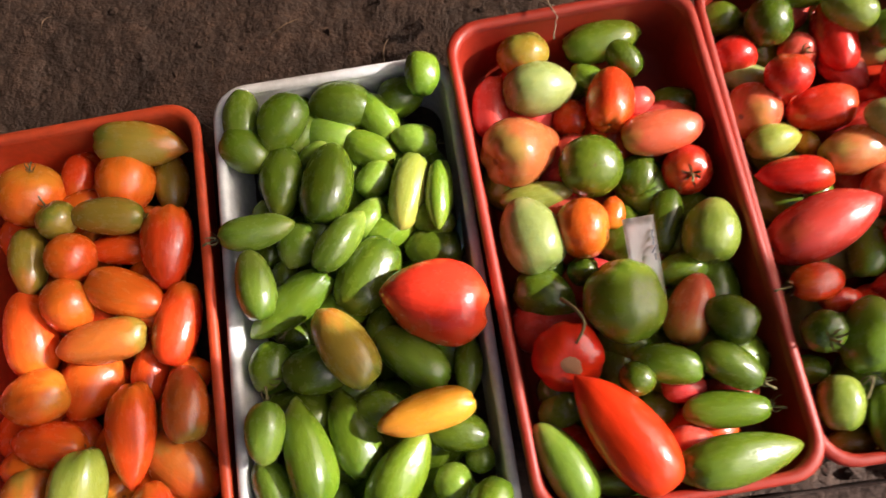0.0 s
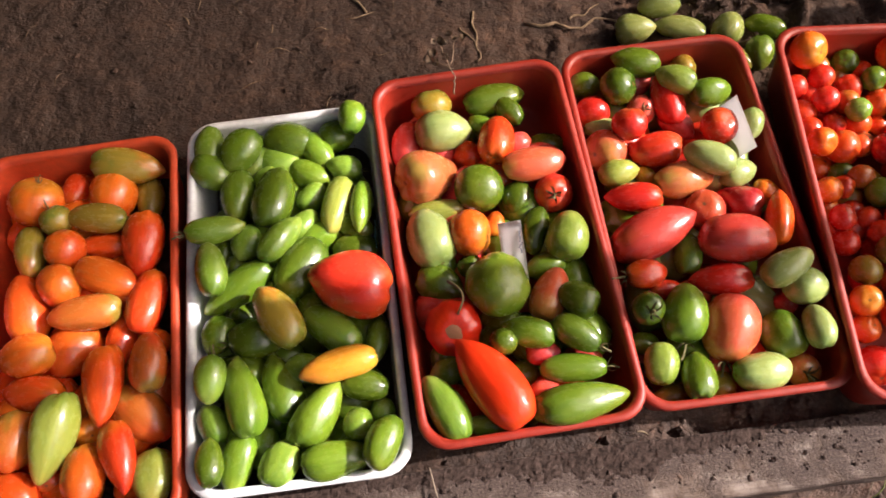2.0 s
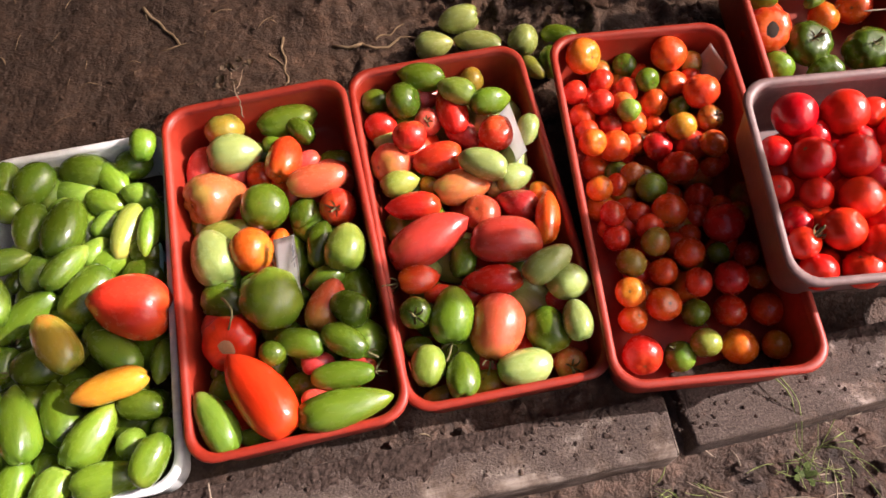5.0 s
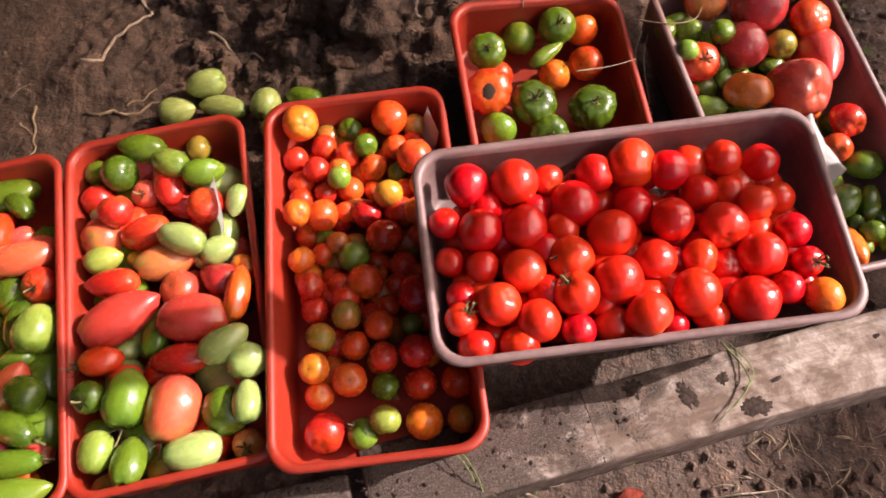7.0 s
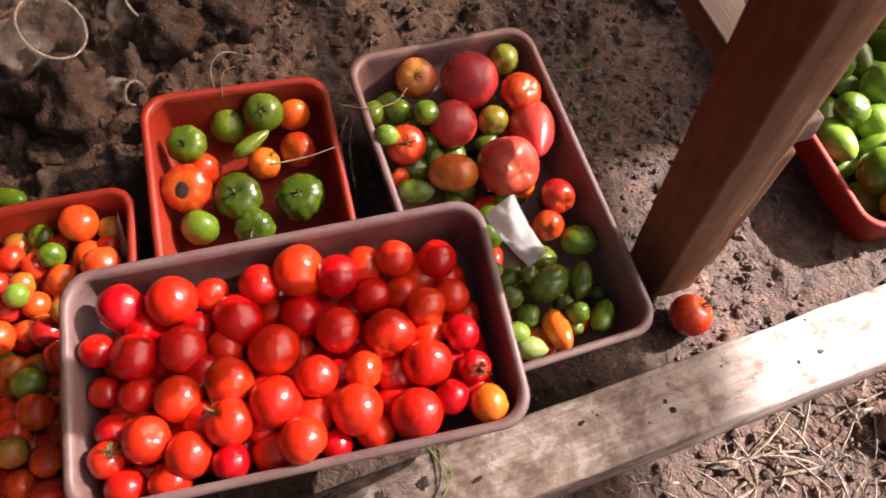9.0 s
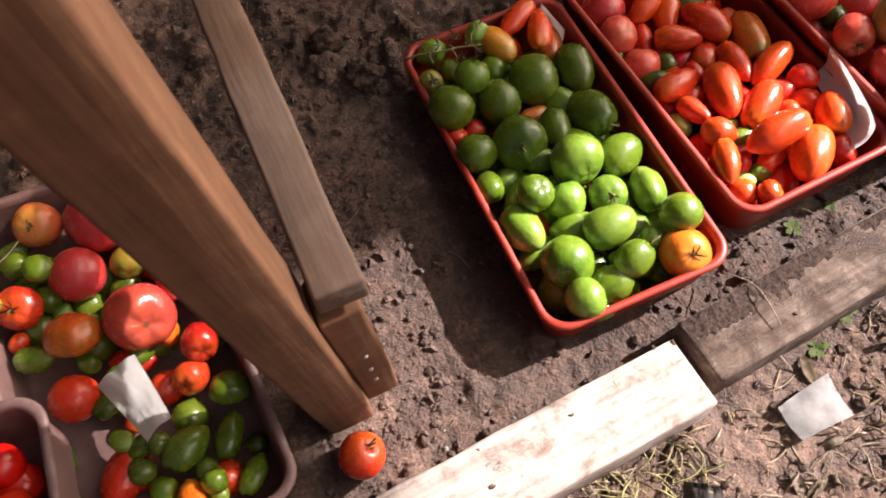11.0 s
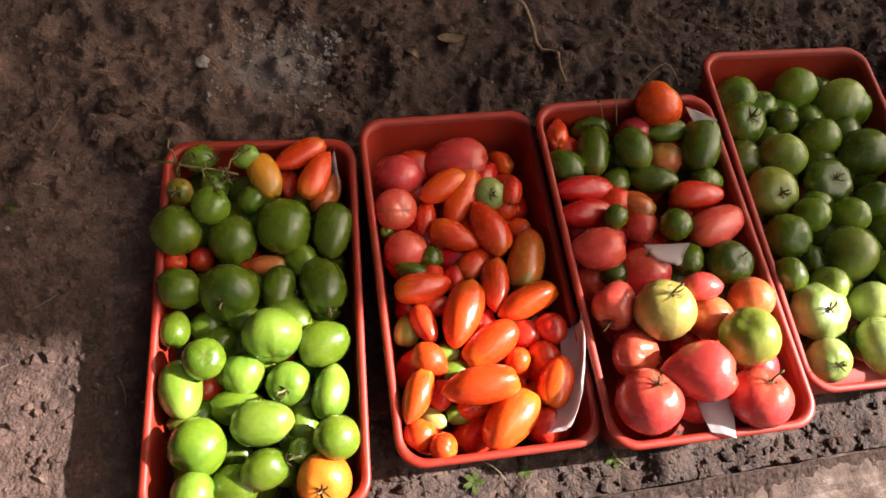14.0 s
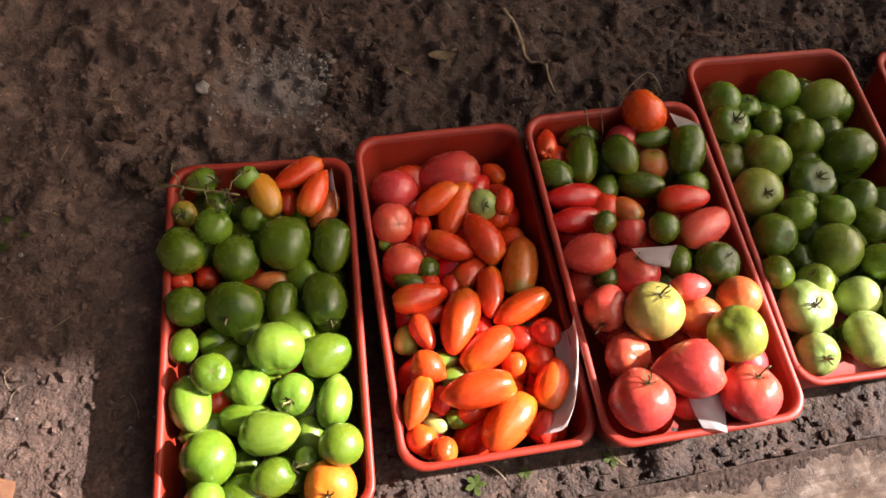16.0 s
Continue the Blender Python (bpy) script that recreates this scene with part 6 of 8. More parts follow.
fruit(11, "round", "L", 2.778, 1.158, 0.122, 0.074, 0.076, 9, calyx=275, pitch=74)
fruit(11, "plum", "p", 2.826, 1.195, 0.122, 0.050, 0.036, 9, calyx=1)
fruit(11, "round", "C", 2.899, 1.198, 0.098, 0.061, 0.058, 8)
fruit(11, "round", "c", 2.845, 1.166, 0.095, 0.061, 0.059, 8)
fruit(11, "round", "l", 2.876, 1.133, 0.133, 0.071, 0.070, 9)
fruit(11, "round", "p", 2.751, 1.107, 0.092, 0.067, 0.053, 8)
fruit(11, "heart", "p", 2.813, 1.085, 0.124, 0.086, 0.073, 9)
fruit(11, "round", "p", 2.905, 1.116, 0.087, 0.062, 0.049, 8)
fruit(11, "round", "p", 2.762, 1.048, 0.106, 0.078, 0.078, 8, calyx=275, pitch=70)
fruit(11, "round", "p", 2.895, 1.067, 0.106, 0.076, 0.072, 8, calyx=265, pitch=66)
fruit(11, "round", "p", 2.832, 1.056, 0.071, 0.045, 0.038, 80)
fruit(11, "round", "d", 2.857, 1.097, 0.043, 0.066, 0.063, 20)
fruit(11, "round", "d", 2.883, 1.210, 0.044, 0.068, 0.064, 113)
fruit(11, "round", "d", 2.750, 1.416, 0.041, 0.063, 0.060, 22)
fruit(11, "round", "r", 2.868, 1.309, 0.041, 0.063, 0.060, 133)
fruit(11, "round", "r", 2.785, 1.283, 0.040, 0.061, 0.058, 28)
fruit(11, "round", "r", 2.691, 1.294, 0.041, 0.060, 0.058, 55)
fruit(11, "round", "r", 2.799, 1.455, 0.044, 0.068, 0.065, 146)
fruit(11, "round", "d", 2.688, 1.357, 0.041, 0.061, 0.058, 48)
fruit(11, "round", "r", 2.845, 1.154, 0.042, 0.064, 0.061, 6)
fruit(11, "round", "p", 2.715, 1.222, 0.042, 0.063, 0.060, 100)
fruit(11, "round", "r", 2.771, 1.109, 0.042, 0.064, 0.061, 174)
fruit(11, "round", "r", 2.761, 1.336, 0.041, 0.063, 0.060, 87)
fruit(11, "round", "d", 2.924, 1.079, 0.042, 0.064, 0.061, 158)
fruit(11, "round", "p", 2.749, 1.168, 0.044, 0.069, 0.066, 19)
fruit(11, "round", "d", 2.839, 1.420, 0.043, 0.067, 0.064, 49)
fruit(11, "round", "r", 2.793, 1.049, 0.040, 0.059, 0.056, 117)
fruit(11, "round", "r", 2.665, 1.411, 0.042, 0.064, 0.061, 40)
fruit(11, "round", "d", 2.823, 1.233, 0.042, 0.065, 0.062, 2)
fruit(11, "round", "d", 2.901, 1.136, 0.041, 0.063, 0.060, 31)
fruit(11, "round", "r", 2.849, 1.364, 0.040, 0.061, 0.058, 22)
# tray 12
fruit(12, "round", "G", 2.932, 1.562, 0.041, 0.069, 0.060, 11)
fruit(12, "round", "G", 3.022, 1.583, 0.055, 0.066, 0.064, 11)
fruit(12, "round", "s", 3.090, 1.565, 0.052, 0.089, 0.078, 11)
fruit(12, "ribbed", "G", 2.939, 1.512, 0.045, 0.069, 0.065, 11, calyx=90)
fruit(12, "round", "G", 3.003, 1.542, 0.031, 0.059, 0.060, 10)
fruit(12, "round", "G", 3.046, 1.492, 0.061, 0.063, 0.057, 11)
fruit(12, "round", "d", 3.112, 1.475, 0.059, 0.086, 0.079, 10)
fruit(12, "round", "s", 2.985, 1.451, 0.059, 0.074, 0.065, 10)
fruit(12, "round", "l", 2.963, 1.387, 0.059, 0.073, 0.072, 10, calyx=90)
fruit(12, "ribbed", "d", 3.047, 1.414, 0.060, 0.084, 0.062, 10, calyx=90)
fruit(12, "round", "d", 3.106, 1.389, 0.070, 0.056, 0.053, 10)
fruit(12, "round", "G", 3.010, 1.350, 0.072, 0.052, 0.050, 10)
fruit(12, "round", "G", 3.068, 1.358, 0.072, 0.054, 0.051, 9)
fruit(12, "round", "G", 2.975, 1.313, 0.067, 0.063, 0.064, 9)
fruit(12, "round", "s", 3.062, 1.300, 0.064, 0.081, 0.074, 9)
fruit(12, "round", "d", 3.131, 1.355, 0.054, 0.061, 0.060, 9)
fruit(12, "round", "G", 2.965, 1.249, 0.078, 0.048, 0.048, 9)
fruit(12, "round", "s", 3.016, 1.241, 0.079, 0.054, 0.048, 9)
fruit(12, "ribbed", "w", 3.004, 1.205, 0.069, 0.082, 0.074, 9, calyx=90)
fruit(12, "round", "w", 3.085, 1.232, 0.060, 0.062, 0.058, 9)
fruit(12, "round", "w", 3.006, 1.138, 0.073, 0.058, 0.056, 9, calyx=90)
fruit(12, "ribbed", "w", 3.082, 1.166, 0.074, 0.085, 0.071, 9)
fruit(12, "round", "G", 3.120, 1.282, 0.074, 0.059, 0.057, 9)
fruit(12, "round", "G", 3.123, 1.475, 0.054, 0.065, 0.062, 11)
fruit(12, "round", "s", 3.139, 1.226, 0.076, 0.062, 0.060, 9)
fruit(12, "round", "d", 3.145, 1.382, 0.058, 0.062, 0.060, 10)
fruit(12, "round", "G", 3.103, 1.560, 0.055, 0.068, 0.065, 11)
fruit(12, "round", "G", 3.158, 1.232, 0.033, 0.066, 0.063, 163)
fruit(12, "round", "d", 3.052, 1.463, 0.032, 0.064, 0.061, 141)
fruit(12, "round", "d", 2.991, 1.334, 0.032, 0.064, 0.061, 109)
fruit(12, "round", "d", 3.027, 1.173, 0.034, 0.069, 0.066, 102)
fruit(12, "round", "G", 2.985, 1.432, 0.032, 0.065, 0.062, 101)
fruit(12, "round", "G", 2.981, 1.246, 0.031, 0.062, 0.059, 171)
fruit(12, "round", "G", 3.050, 1.341, 0.032, 0.065, 0.062, 54)
fruit(12, "round", "G", 3.094, 1.185, 0.031, 0.062, 0.059, 155)
fruit(12, "round", "d", 3.067, 1.280, 0.030, 0.061, 0.058, 110)
fruit(12, "round", "d", 3.116, 1.469, 0.033, 0.067, 0.064, 158)
fruit(12, "round", "d", 3.125, 1.294, 0.034, 0.069, 0.065, 173)
fruit(12, "round", "d", 3.113, 1.386, 0.029, 0.059, 0.056, 166)
fruit(12, "round", "d", 2.953, 1.380, 0.031, 0.064, 0.061, 22)
fruit(12, "round", "d", 2.937, 1.452, 0.032, 0.065, 0.062, 175)
# tray 13
fruit(13, "round", "G", 3.284, 1.623, 0.033, 0.072, 0.062, 7)
fruit(13, "round", "G", 3.319, 1.527, 0.032, 0.069, 0.060, 7)
fruit(13, "round", "G", 3.254, 1.444, 0.037, 0.066, 0.058, 6)
fruit(13, "round", "d", 3.246, 1.530, 0.032, 0.069, 0.060, 6)
# on the bare ground
fruit(None, "heart", "w", 0.926, 1.072, 0.050, 0.063, 0.044, 7)
fruit(None, "heart", "w", 0.890, 1.024, 0.049, 0.058, 0.044, 1)
fruit(None, "plum", "w", 0.957, 1.032, 0.045, 0.072, 0.034, 348)
fruit(None, "heart", "w", 1.021, 1.032, 0.050, 0.051, 0.045, 73)
fruit(None, "plum", "G", 1.075, 1.044, 0.045, 0.056, 0.034, 341)
fruit(None, "heart", "g", 1.062, 0.993, 0.048, 0.053, 0.039, 79)
fruit(None, "plum", "l", 1.034, 0.986, 0.043, 0.047, 0.029, 318)
fruit(None, "round", "r", 1.966, 0.786, 0.024, 0.057, 0.054, 67, calyx=200)



def fill(number, kind, skins, count, size, depth, seed, front=-1.0):
    """Lower tomatoes of a heap, that show in the gaps between those on top: depth metres under the tray's rim, clear of the others' middles."""
    rnd = random.Random(seed)
    rim, width, length = tray_rims[number], tray_places[number][3], tray_places[number][4]
    made = 0
    for _ in range(count * 60):
        if made == count:
            break
        d = rnd.uniform(*size)
        u, v = rnd.uniform(-1, 1) * (width / 2 - 0.022 - d / 2), rnd.uniform(front, 1) * (length / 2 - 0.022 - d / 2)
        p = rim @ Vector((u, v, -rnd.uniform(*depth)))
        if any((p - Vector(q[:3])).length < 0.66 * (d / 2 + q[3]) for q in heap[number]):
            continue
        stretch = 1.0 if kind == "round" else rnd.uniform(1.2, 1.6)
        fruit(number, kind, rnd.choice(skins), p.x, p.y, p.z, d * stretch, d, rnd.uniform(0, 360))
        made += 1


fill(1, "plum", "oOa", 14, (0.034, 0.046), (0.030, 0.052), 1)
fill(2, "plum", "Gggd", 26, (0.028, 0.040), (0.012, 0.045), 2)
fill(3, "plum", "dGp", 12, (0.028, 0.038), (0.032, 0.055), 3)
fill(4, "plum", "Gwrp", 16, (0.028, 0.038), (0.026, 0.050), 4)
fill(5, "round", "rOa", 26, (0.028, 0.036), (0.036, 0.060), 5, -0.35)
fill(6, "round", "F", 48, (0.034, 0.046), (0.020, 0.052), 6)
fill(8, "plum", "Gdg", 16, (0.024, 0.032), (0.030, 0.055), 8)
fill(9, "plum", "dGG", 24, (0.034, 0.046), (0.020, 0.050), 9)
fill(10, "plum", "rdOr", 22, (0.028, 0.038), (0.028, 0.055), 10)
fill(11, "round", "pdr", 14, (0.036, 0.048), (0.020, 0.050), 11)
fill(12, "round", "dG", 14, (0.040, 0.052), (0.030, 0.052), 12)


# ---- paper cards among the fruit ----
def sheet(name, corners, label, category, sag=0.0, curl=0.0, seed=1, mat=None, thick=0.0006, n=8, crumple=0.0016):
    """A bent sheet of paper over four corners, in order round it."""
    a, b, c, d = (Vector(p) for p in corners)
    bm = bmesh.new()
    grid = []
    for i in range(n + 1):
        row = []
        for j in range(n + 1):
            u, v = i / n, j / n
            p = (a * (1 - u) + b * u) * (1 - v) + (d * (1 - u) + c * u) * v
            nrm = (b - a).cross(d - a).normalized()
            bend = sag * math.sin(math.pi * v) + curl * (2 * u - 1) ** 2 + crumple * (noise.noise((u * 3, v * 3, seed)) + 0.4 * noise.noise((u * 9, v * 9, seed)))
            row.append(bm.verts.new(p + nrm * bend))
        grid.append(row)
    for i in range(n):
        for j in range(n):
            bm.faces.new((grid[i][j], grid[i + 1][j], grid[i + 1][j + 1], grid[i][j + 1]))
    bmesh.ops.solidify(bm, geom=bm.faces[:], thickness=thick)
    return tagged(new(name, mesh_of(name, bm, mat or PAPER)), label, category)


def writing(card, a, b, rows, seed):
    """Unreadable pencil strokes as short bars, on the card's face."""
    rnd = random.Random(seed)
    a, b = Vector(a), Vector(b)
    for k in range(rows):
        p = a.lerp(b, (k + 0.5) / rows)
        bm = bmesh.new()
        bmesh.ops.create_cube(bm, size=1, matrix=Matrix.Diagonal((rnd.uniform(0.006, 0.011), 0.0012, 0.0004, 1)))
        bar = part("pencil_stroke", bm, INK, card, "grey pencil stroke", False)
        bar.matrix_basis = pose(*p, 0, 0, rnd.uniform(60, 110))


card = sheet("label_card", ((0.712, 0.664, 0.128), (0.738, 0.668, 0.134), (0.752, 0.598, 0.122), (0.727, 0.594, 0.116)), "small white card with pencilled strokes stuck between tomatoes", "label", 0.001)
writing(card, (0.737, 0.655, 0.1325), (0.742, 0.628, 0.1285), 4, 3)
card = sheet("label_card", ((0.994, 0.856, 0.137), (1.015, 0.787, 0.131), (0.994, 0.786, 0.092), (0.973, 0.855, 0.098)), "white card standing slanted among red tomatoes", "label", 0.002)
sheet("label_card", ((1.262, 0.958, 0.128), (1.277, 0.915, 0.130), (1.262, 0.905, 0.085), (1.240, 0.950, 0.085)), "greyish card leaning against the tray's back corner", "label", 0.003)
sheet("paper_slip", ((1.712, 0.897, 0.140), (1.752, 0.926, 0.138), (1.783, 0.850, 0.124), (1.758, 0.828, 0.128)), "crumpled white slip of paper lying on tomatoes", "paper", 0.008, 0.010, 4, None, 0.0006, 14, 0.006)
sheet("paper_slip", ((2.692, 1.150, 0.096), (2.682, 1.012, 0.106), (2.660, 1.004, 0.066), (2.672, 1.135, 0.060)), "curled strip of white paper against the tray wall", "paper", 0.010, -0.012, 6)
sheet("paper_slip", ((2.345, 1.362, 0.070), (2.362, 1.300, 0.072), (2.352, 1.296, 0.035), (2.333, 1.355, 0.035)), "white paper edge in the back corner of the tray", "paper", 0.004, 0.0, 7)
sheet("paper_slip", ((2.755, 1.245, 0.118), (2.815, 1.253, 0.124), (2.806, 1.224, 0.112), (2.775, 1.230, 0.108)), "white paper scrap under a pink tomato", "paper", 0.006, 0.002, 8)
sheet("paper_slip", ((2.822, 1.062, 0.098), (2.866, 1.064, 0.102), (2.866, 1.018, 0.103), (2.836, 1.022, 0.102)), "white paper slip hanging over the front rim", "paper", 0.004, 0.003, 9)
sheet("paper_slip", ((2.815, 1.461, 0.130), (2.860, 1.447, 0.128), (2.864, 1.415, 0.112), (2.839, 1.432, 0.116)), "torn white paper at the tray's back corner", "paper", 0.004, 0.004, 10)


# ---- sticks, stems, straw ----
def tube_bm(points, radii, n=6):
    bm = bmesh.new()
    pts = [Vector(p) for p in points]
    rings = []
    for k, p in enumerate(pts):
        way = (pts[min(k + 1, len(pts) - 1)] - pts[max(k - 1, 0)]).normalized()
        side = way.cross(Vector((0, 0, 1)))
        side = side.normalized() if side.length > 0.1 else Vector((1, 0, 0))
        up = side.cross(way)
        r = radii[0] + (radii[1] - radii[0]) * k / (len(pts) - 1)
        rings.append([bm.verts.new(p + side * (r * math.cos(2 * math.pi * i / n)) + up * (r * math.sin(2 * math.pi * i / n))) for i in range(n)])
    loft(bm, rings)
    bm.faces.new(rings[0])
    bm.faces.new(rings[-1])
    return bm


def bent(a, b, steps, wave, seed, arch=0.0):
    rnd = random.Random(seed)
    a, b = Vector(a), Vector(b)
    out = []
    for k in range(steps + 1):
        s = k / steps
        p = a.lerp(b, s) + Vector((noise.noise((s * 3, seed, 0)), noise.noise((s * 3, seed, 5)), 0)) * wave
        p.z += arch * math.sin(math.pi * s)
        out.append(p)
    return out


def ground_at(x, y):
    return float(ground_height(np.array([x]), np.array([y]))[0])


def stick(ends, radii, wave, seed, label, mat=None, name="stick"):
    (xa, ya), (xb, yb) = ends
    pts = bent((xa, ya, 0), (xb, yb, 0), 10, wave, seed)
    for p in pts:
        p.z = ground_at(p.x, p.y) + radii[0] * 0.8
    return tagged(new(name, mesh_of(name, tube_bm(pts, radii), mat or DRY_LEAF)), label, "stick")


stick(((2.585, 1.74), (2.677, 1.582)), (0.0042, 0.0028), 0.02, 3, "thin dry brown stick lying on the soil")
stick(((0.735, 1.045), (0.875, 1.052)), (0.003, 0.0016), 0.03, 5, "thin grey twig lying on the soil")
stick(((0.800, 1.053), (0.842, 1.085)), (0.0018, 0.001), 0.01, 6, "thin grey side twig on the soil")
stick(((0.43, 1.12), (0.50, 1.048)), (0.003, 0.002), 0.01, 7, "short dry twig on the soil")
stick(((0.905, 1.19), (1.00, 1.13)), (0.003, 0.002), 0.02, 8, "pale dry stalk on lumpy soil", DRY)
stick(((0.658, 1.060), (0.670, 0.968)), (0.0022, 0.0012), 0.02, 9, "thin dry brown stalk on the smooth soil")
stick(((0.640, 1.030), (0.668, 1.004)), (0.0016, 0.001), 0.01, 10, "thin dry side stalk on the smooth soil")
stick(((0.718, 1.135), (0.806, 1.236)), (0.0030, 0.0022), 0.015, 12, "pale dry stalk lying on the soil", DRY)
stick(((0.806, 1.236), (0.768, 1.300)), (0.0032, 0.0026), 0.01, 13, "knotted dry stalk end on the soil", DRY)
dried = tagged(new("dried_plant"), "dead dry plant stalk leaning over the tray's back rim", "plant")
dried.location = (0.63, 0.90, 0.12)
for a, b, r in (((0.018, -0.050, -0.006), (0.016, -0.038, 0.020), 0.0010), ((0.016, -0.038, 0.020), (-0.010, 0.022, 0.004), 0.0010), ((0.010, -0.022, 0.016), (0.012, 0.030, 0.004), 0.0008), ((0.014, -0.030, 0.018), (-0.018, -0.010, 0.010), 0.0008)):
    part("stem", tube_bm(bent(a, b, 6, 0.006, r * 9000 + a[1]), (r, r * 0.6), 5), DRY, dried)
dried_rnd = random.Random(5)
for k in range(16):
    bm = bmesh.new()
    long, wide, bow = dried_rnd.uniform(0.008, 0.018), dried_rnd.uniform(0.003, 0.007), dried_rnd.uniform(-0.006, 0.006)
    rows = [[bm.verts.new((long * (q - 0.5), wide * e * math.sin(math.pi * (0.1 + 0.8 * q)), bow * math.sin(3 * q) + 0.002 * abs(e))) for e in (-1, 0, 1)] for q in (0, 0.33, 0.66, 1)]
    for one, two in zip(rows, rows[1:]):
        for i in (0, 1):
            bm.faces.new((one[i], one[i + 1], two[i + 1], two[i]))
    bmesh.ops.solidify(bm, geom=bm.faces[:], thickness=0.0005)
    x, y = dried_rnd.choice(((-0.010, 0.018), (0.010, 0.026), (-0.016, -0.008), (0.002, 0.006)))
    part("withered_leaf", bm, DRY if k % 3 else DRY_LEAF, dried).matrix_basis = pose(x + dried_rnd.uniform(-0.010, 0.010), y + dried_rnd.uniform(-0.010, 0.010), 0.010 + dried_rnd.uniform(-0.006, 0.008), dried_rnd.uniform(-60, 60), dried_rnd.uniform(-60, 60), dried_rnd.uniform(0, 360))


def wisp(points, radius, label, mat=None, name="straw_blade", category="straw"):
    pts = [Vector(p) for p in points]
    fine = []
    for a, b, c, d in zip([pts[0]] + pts[:-2], pts[:-1], pts[1:], pts[2:] + [pts[-1]]):
        for s in (0, 0.25, 0.5, 0.75):
            fine.append(0.5 * ((2 * b) + (c - a) * s + (2 * a - 5 * b + 4 * c - d) * s * s + (3 * b - a - 3 * c + d) * s ** 3))
    fine.append(pts[-1])
    return tagged(new(name, mesh_of(name, tube_bm(fine, (radius, radius * 0.6), 5), mat or DRY)), label, category)


wisp(((1.385, 1.105, 0.150), (1.383, 1.130, 0.175), (1.400, 1.150, 0.180), (1.432, 1.150, 0.168)), 0.0011, "thin dry stem curling over the tray's back rim")
wisp(((1.392, 1.100, 0.150), (1.398, 1.122, 0.172), (1.415, 1.128, 0.176)), 0.0010, "thin dry stem curling over the tray's back rim")
wisp(((1.552, 1.066, 0.135), (1.541, 1.030, 0.128), (1.546, 0.972, 0.110)), 0.0011, "loose pale straw hanging between two trays")
wisp(((1.559, 1.060, 0.135), (1.551, 1.020, 0.126), (1.555, 0.965, 0.110)), 0.0009, "loose pale straw hanging between two trays")
wisp(((1.540, 1.072, 0.152), (1.578, 1.050, 0.165), (1.615, 1.060, 0.160), (1.632, 1.090, 0.150)), 0.0011, "dry stem bent over the brown tray's rim")
wisp(((1.455, 0.985, 0.155), (1.50, 0.995, 0.150), (1.535, 1.006, 0.150)), 0.0011, "dry stem among the ribbed tomatoes")
wisp(((2.700, 1.470, 0.100), (2.694, 1.452, 0.132), (2.700, 1.425, 0.125)), 0.0010, "green stalk standing up from the tomatoes", CALYX)
wisp(((2.715, 1.478, 0.118), (2.713, 1.452, 0.140), (2.721, 1.420, 0.120)), 0.0010, "green stalk standing up from the tomatoes", CALYX)
wisp(((2.745, 1.482, 0.125), (2.775, 1.500, 0.165), (2.796, 1.470, 0.160)), 0.0008, "thin dry stem touching the top tomato")
# truss in the tray of green tomatoes
truss = tagged(new("truss"), "green tomato truss stem lying over the back corner of the tray", "stem")
truss.location = (2.16, 1.30, 0.08)
for pts, r in ((((-0.035, -0.012, 0.012), (0.02, -0.010, 0.022), (0.075, -0.016, 0.016)), 0.0020), (((-0.005, -0.011, 0.02), (-0.022, 0.012, 0.026)), 0.0013), (((0.030, -0.010, 0.02), (0.042, -0.035, 0.018)), 0.0014), (((0.055, -0.012, 0.018), (0.072, 0.012, 0.020)), 0.0013), (((0.0, -0.011, 0.02), (0.0, -0.032, 0.014)), 0.0013)):
    steps = bent(pts[0], pts[-1], 6, 0.008, r * 9000, 0.004)
    part("stalk", tube_bm(steps, (r, r * 0.7)), CALYX, truss)
for k, (dx, dy) in enumerate(((0.042, 0.0), (0.075, 0.015), (0.058, -0.012), (-0.030, -0.010), (-0.020, 0.014), (0.004, -0.030), (0.044, -0.036), (0.018, -0.004), (0.066, -0.028))):
    ob = new("calyx", CALYXES[k % 5])
    ob.parent = truss
    ob.matrix_basis = pose(dx, dy, 0.02, 0, 60, dx * 2000) @ Matrix.Diagonal((0.013, 0.013, 0.013, 1))


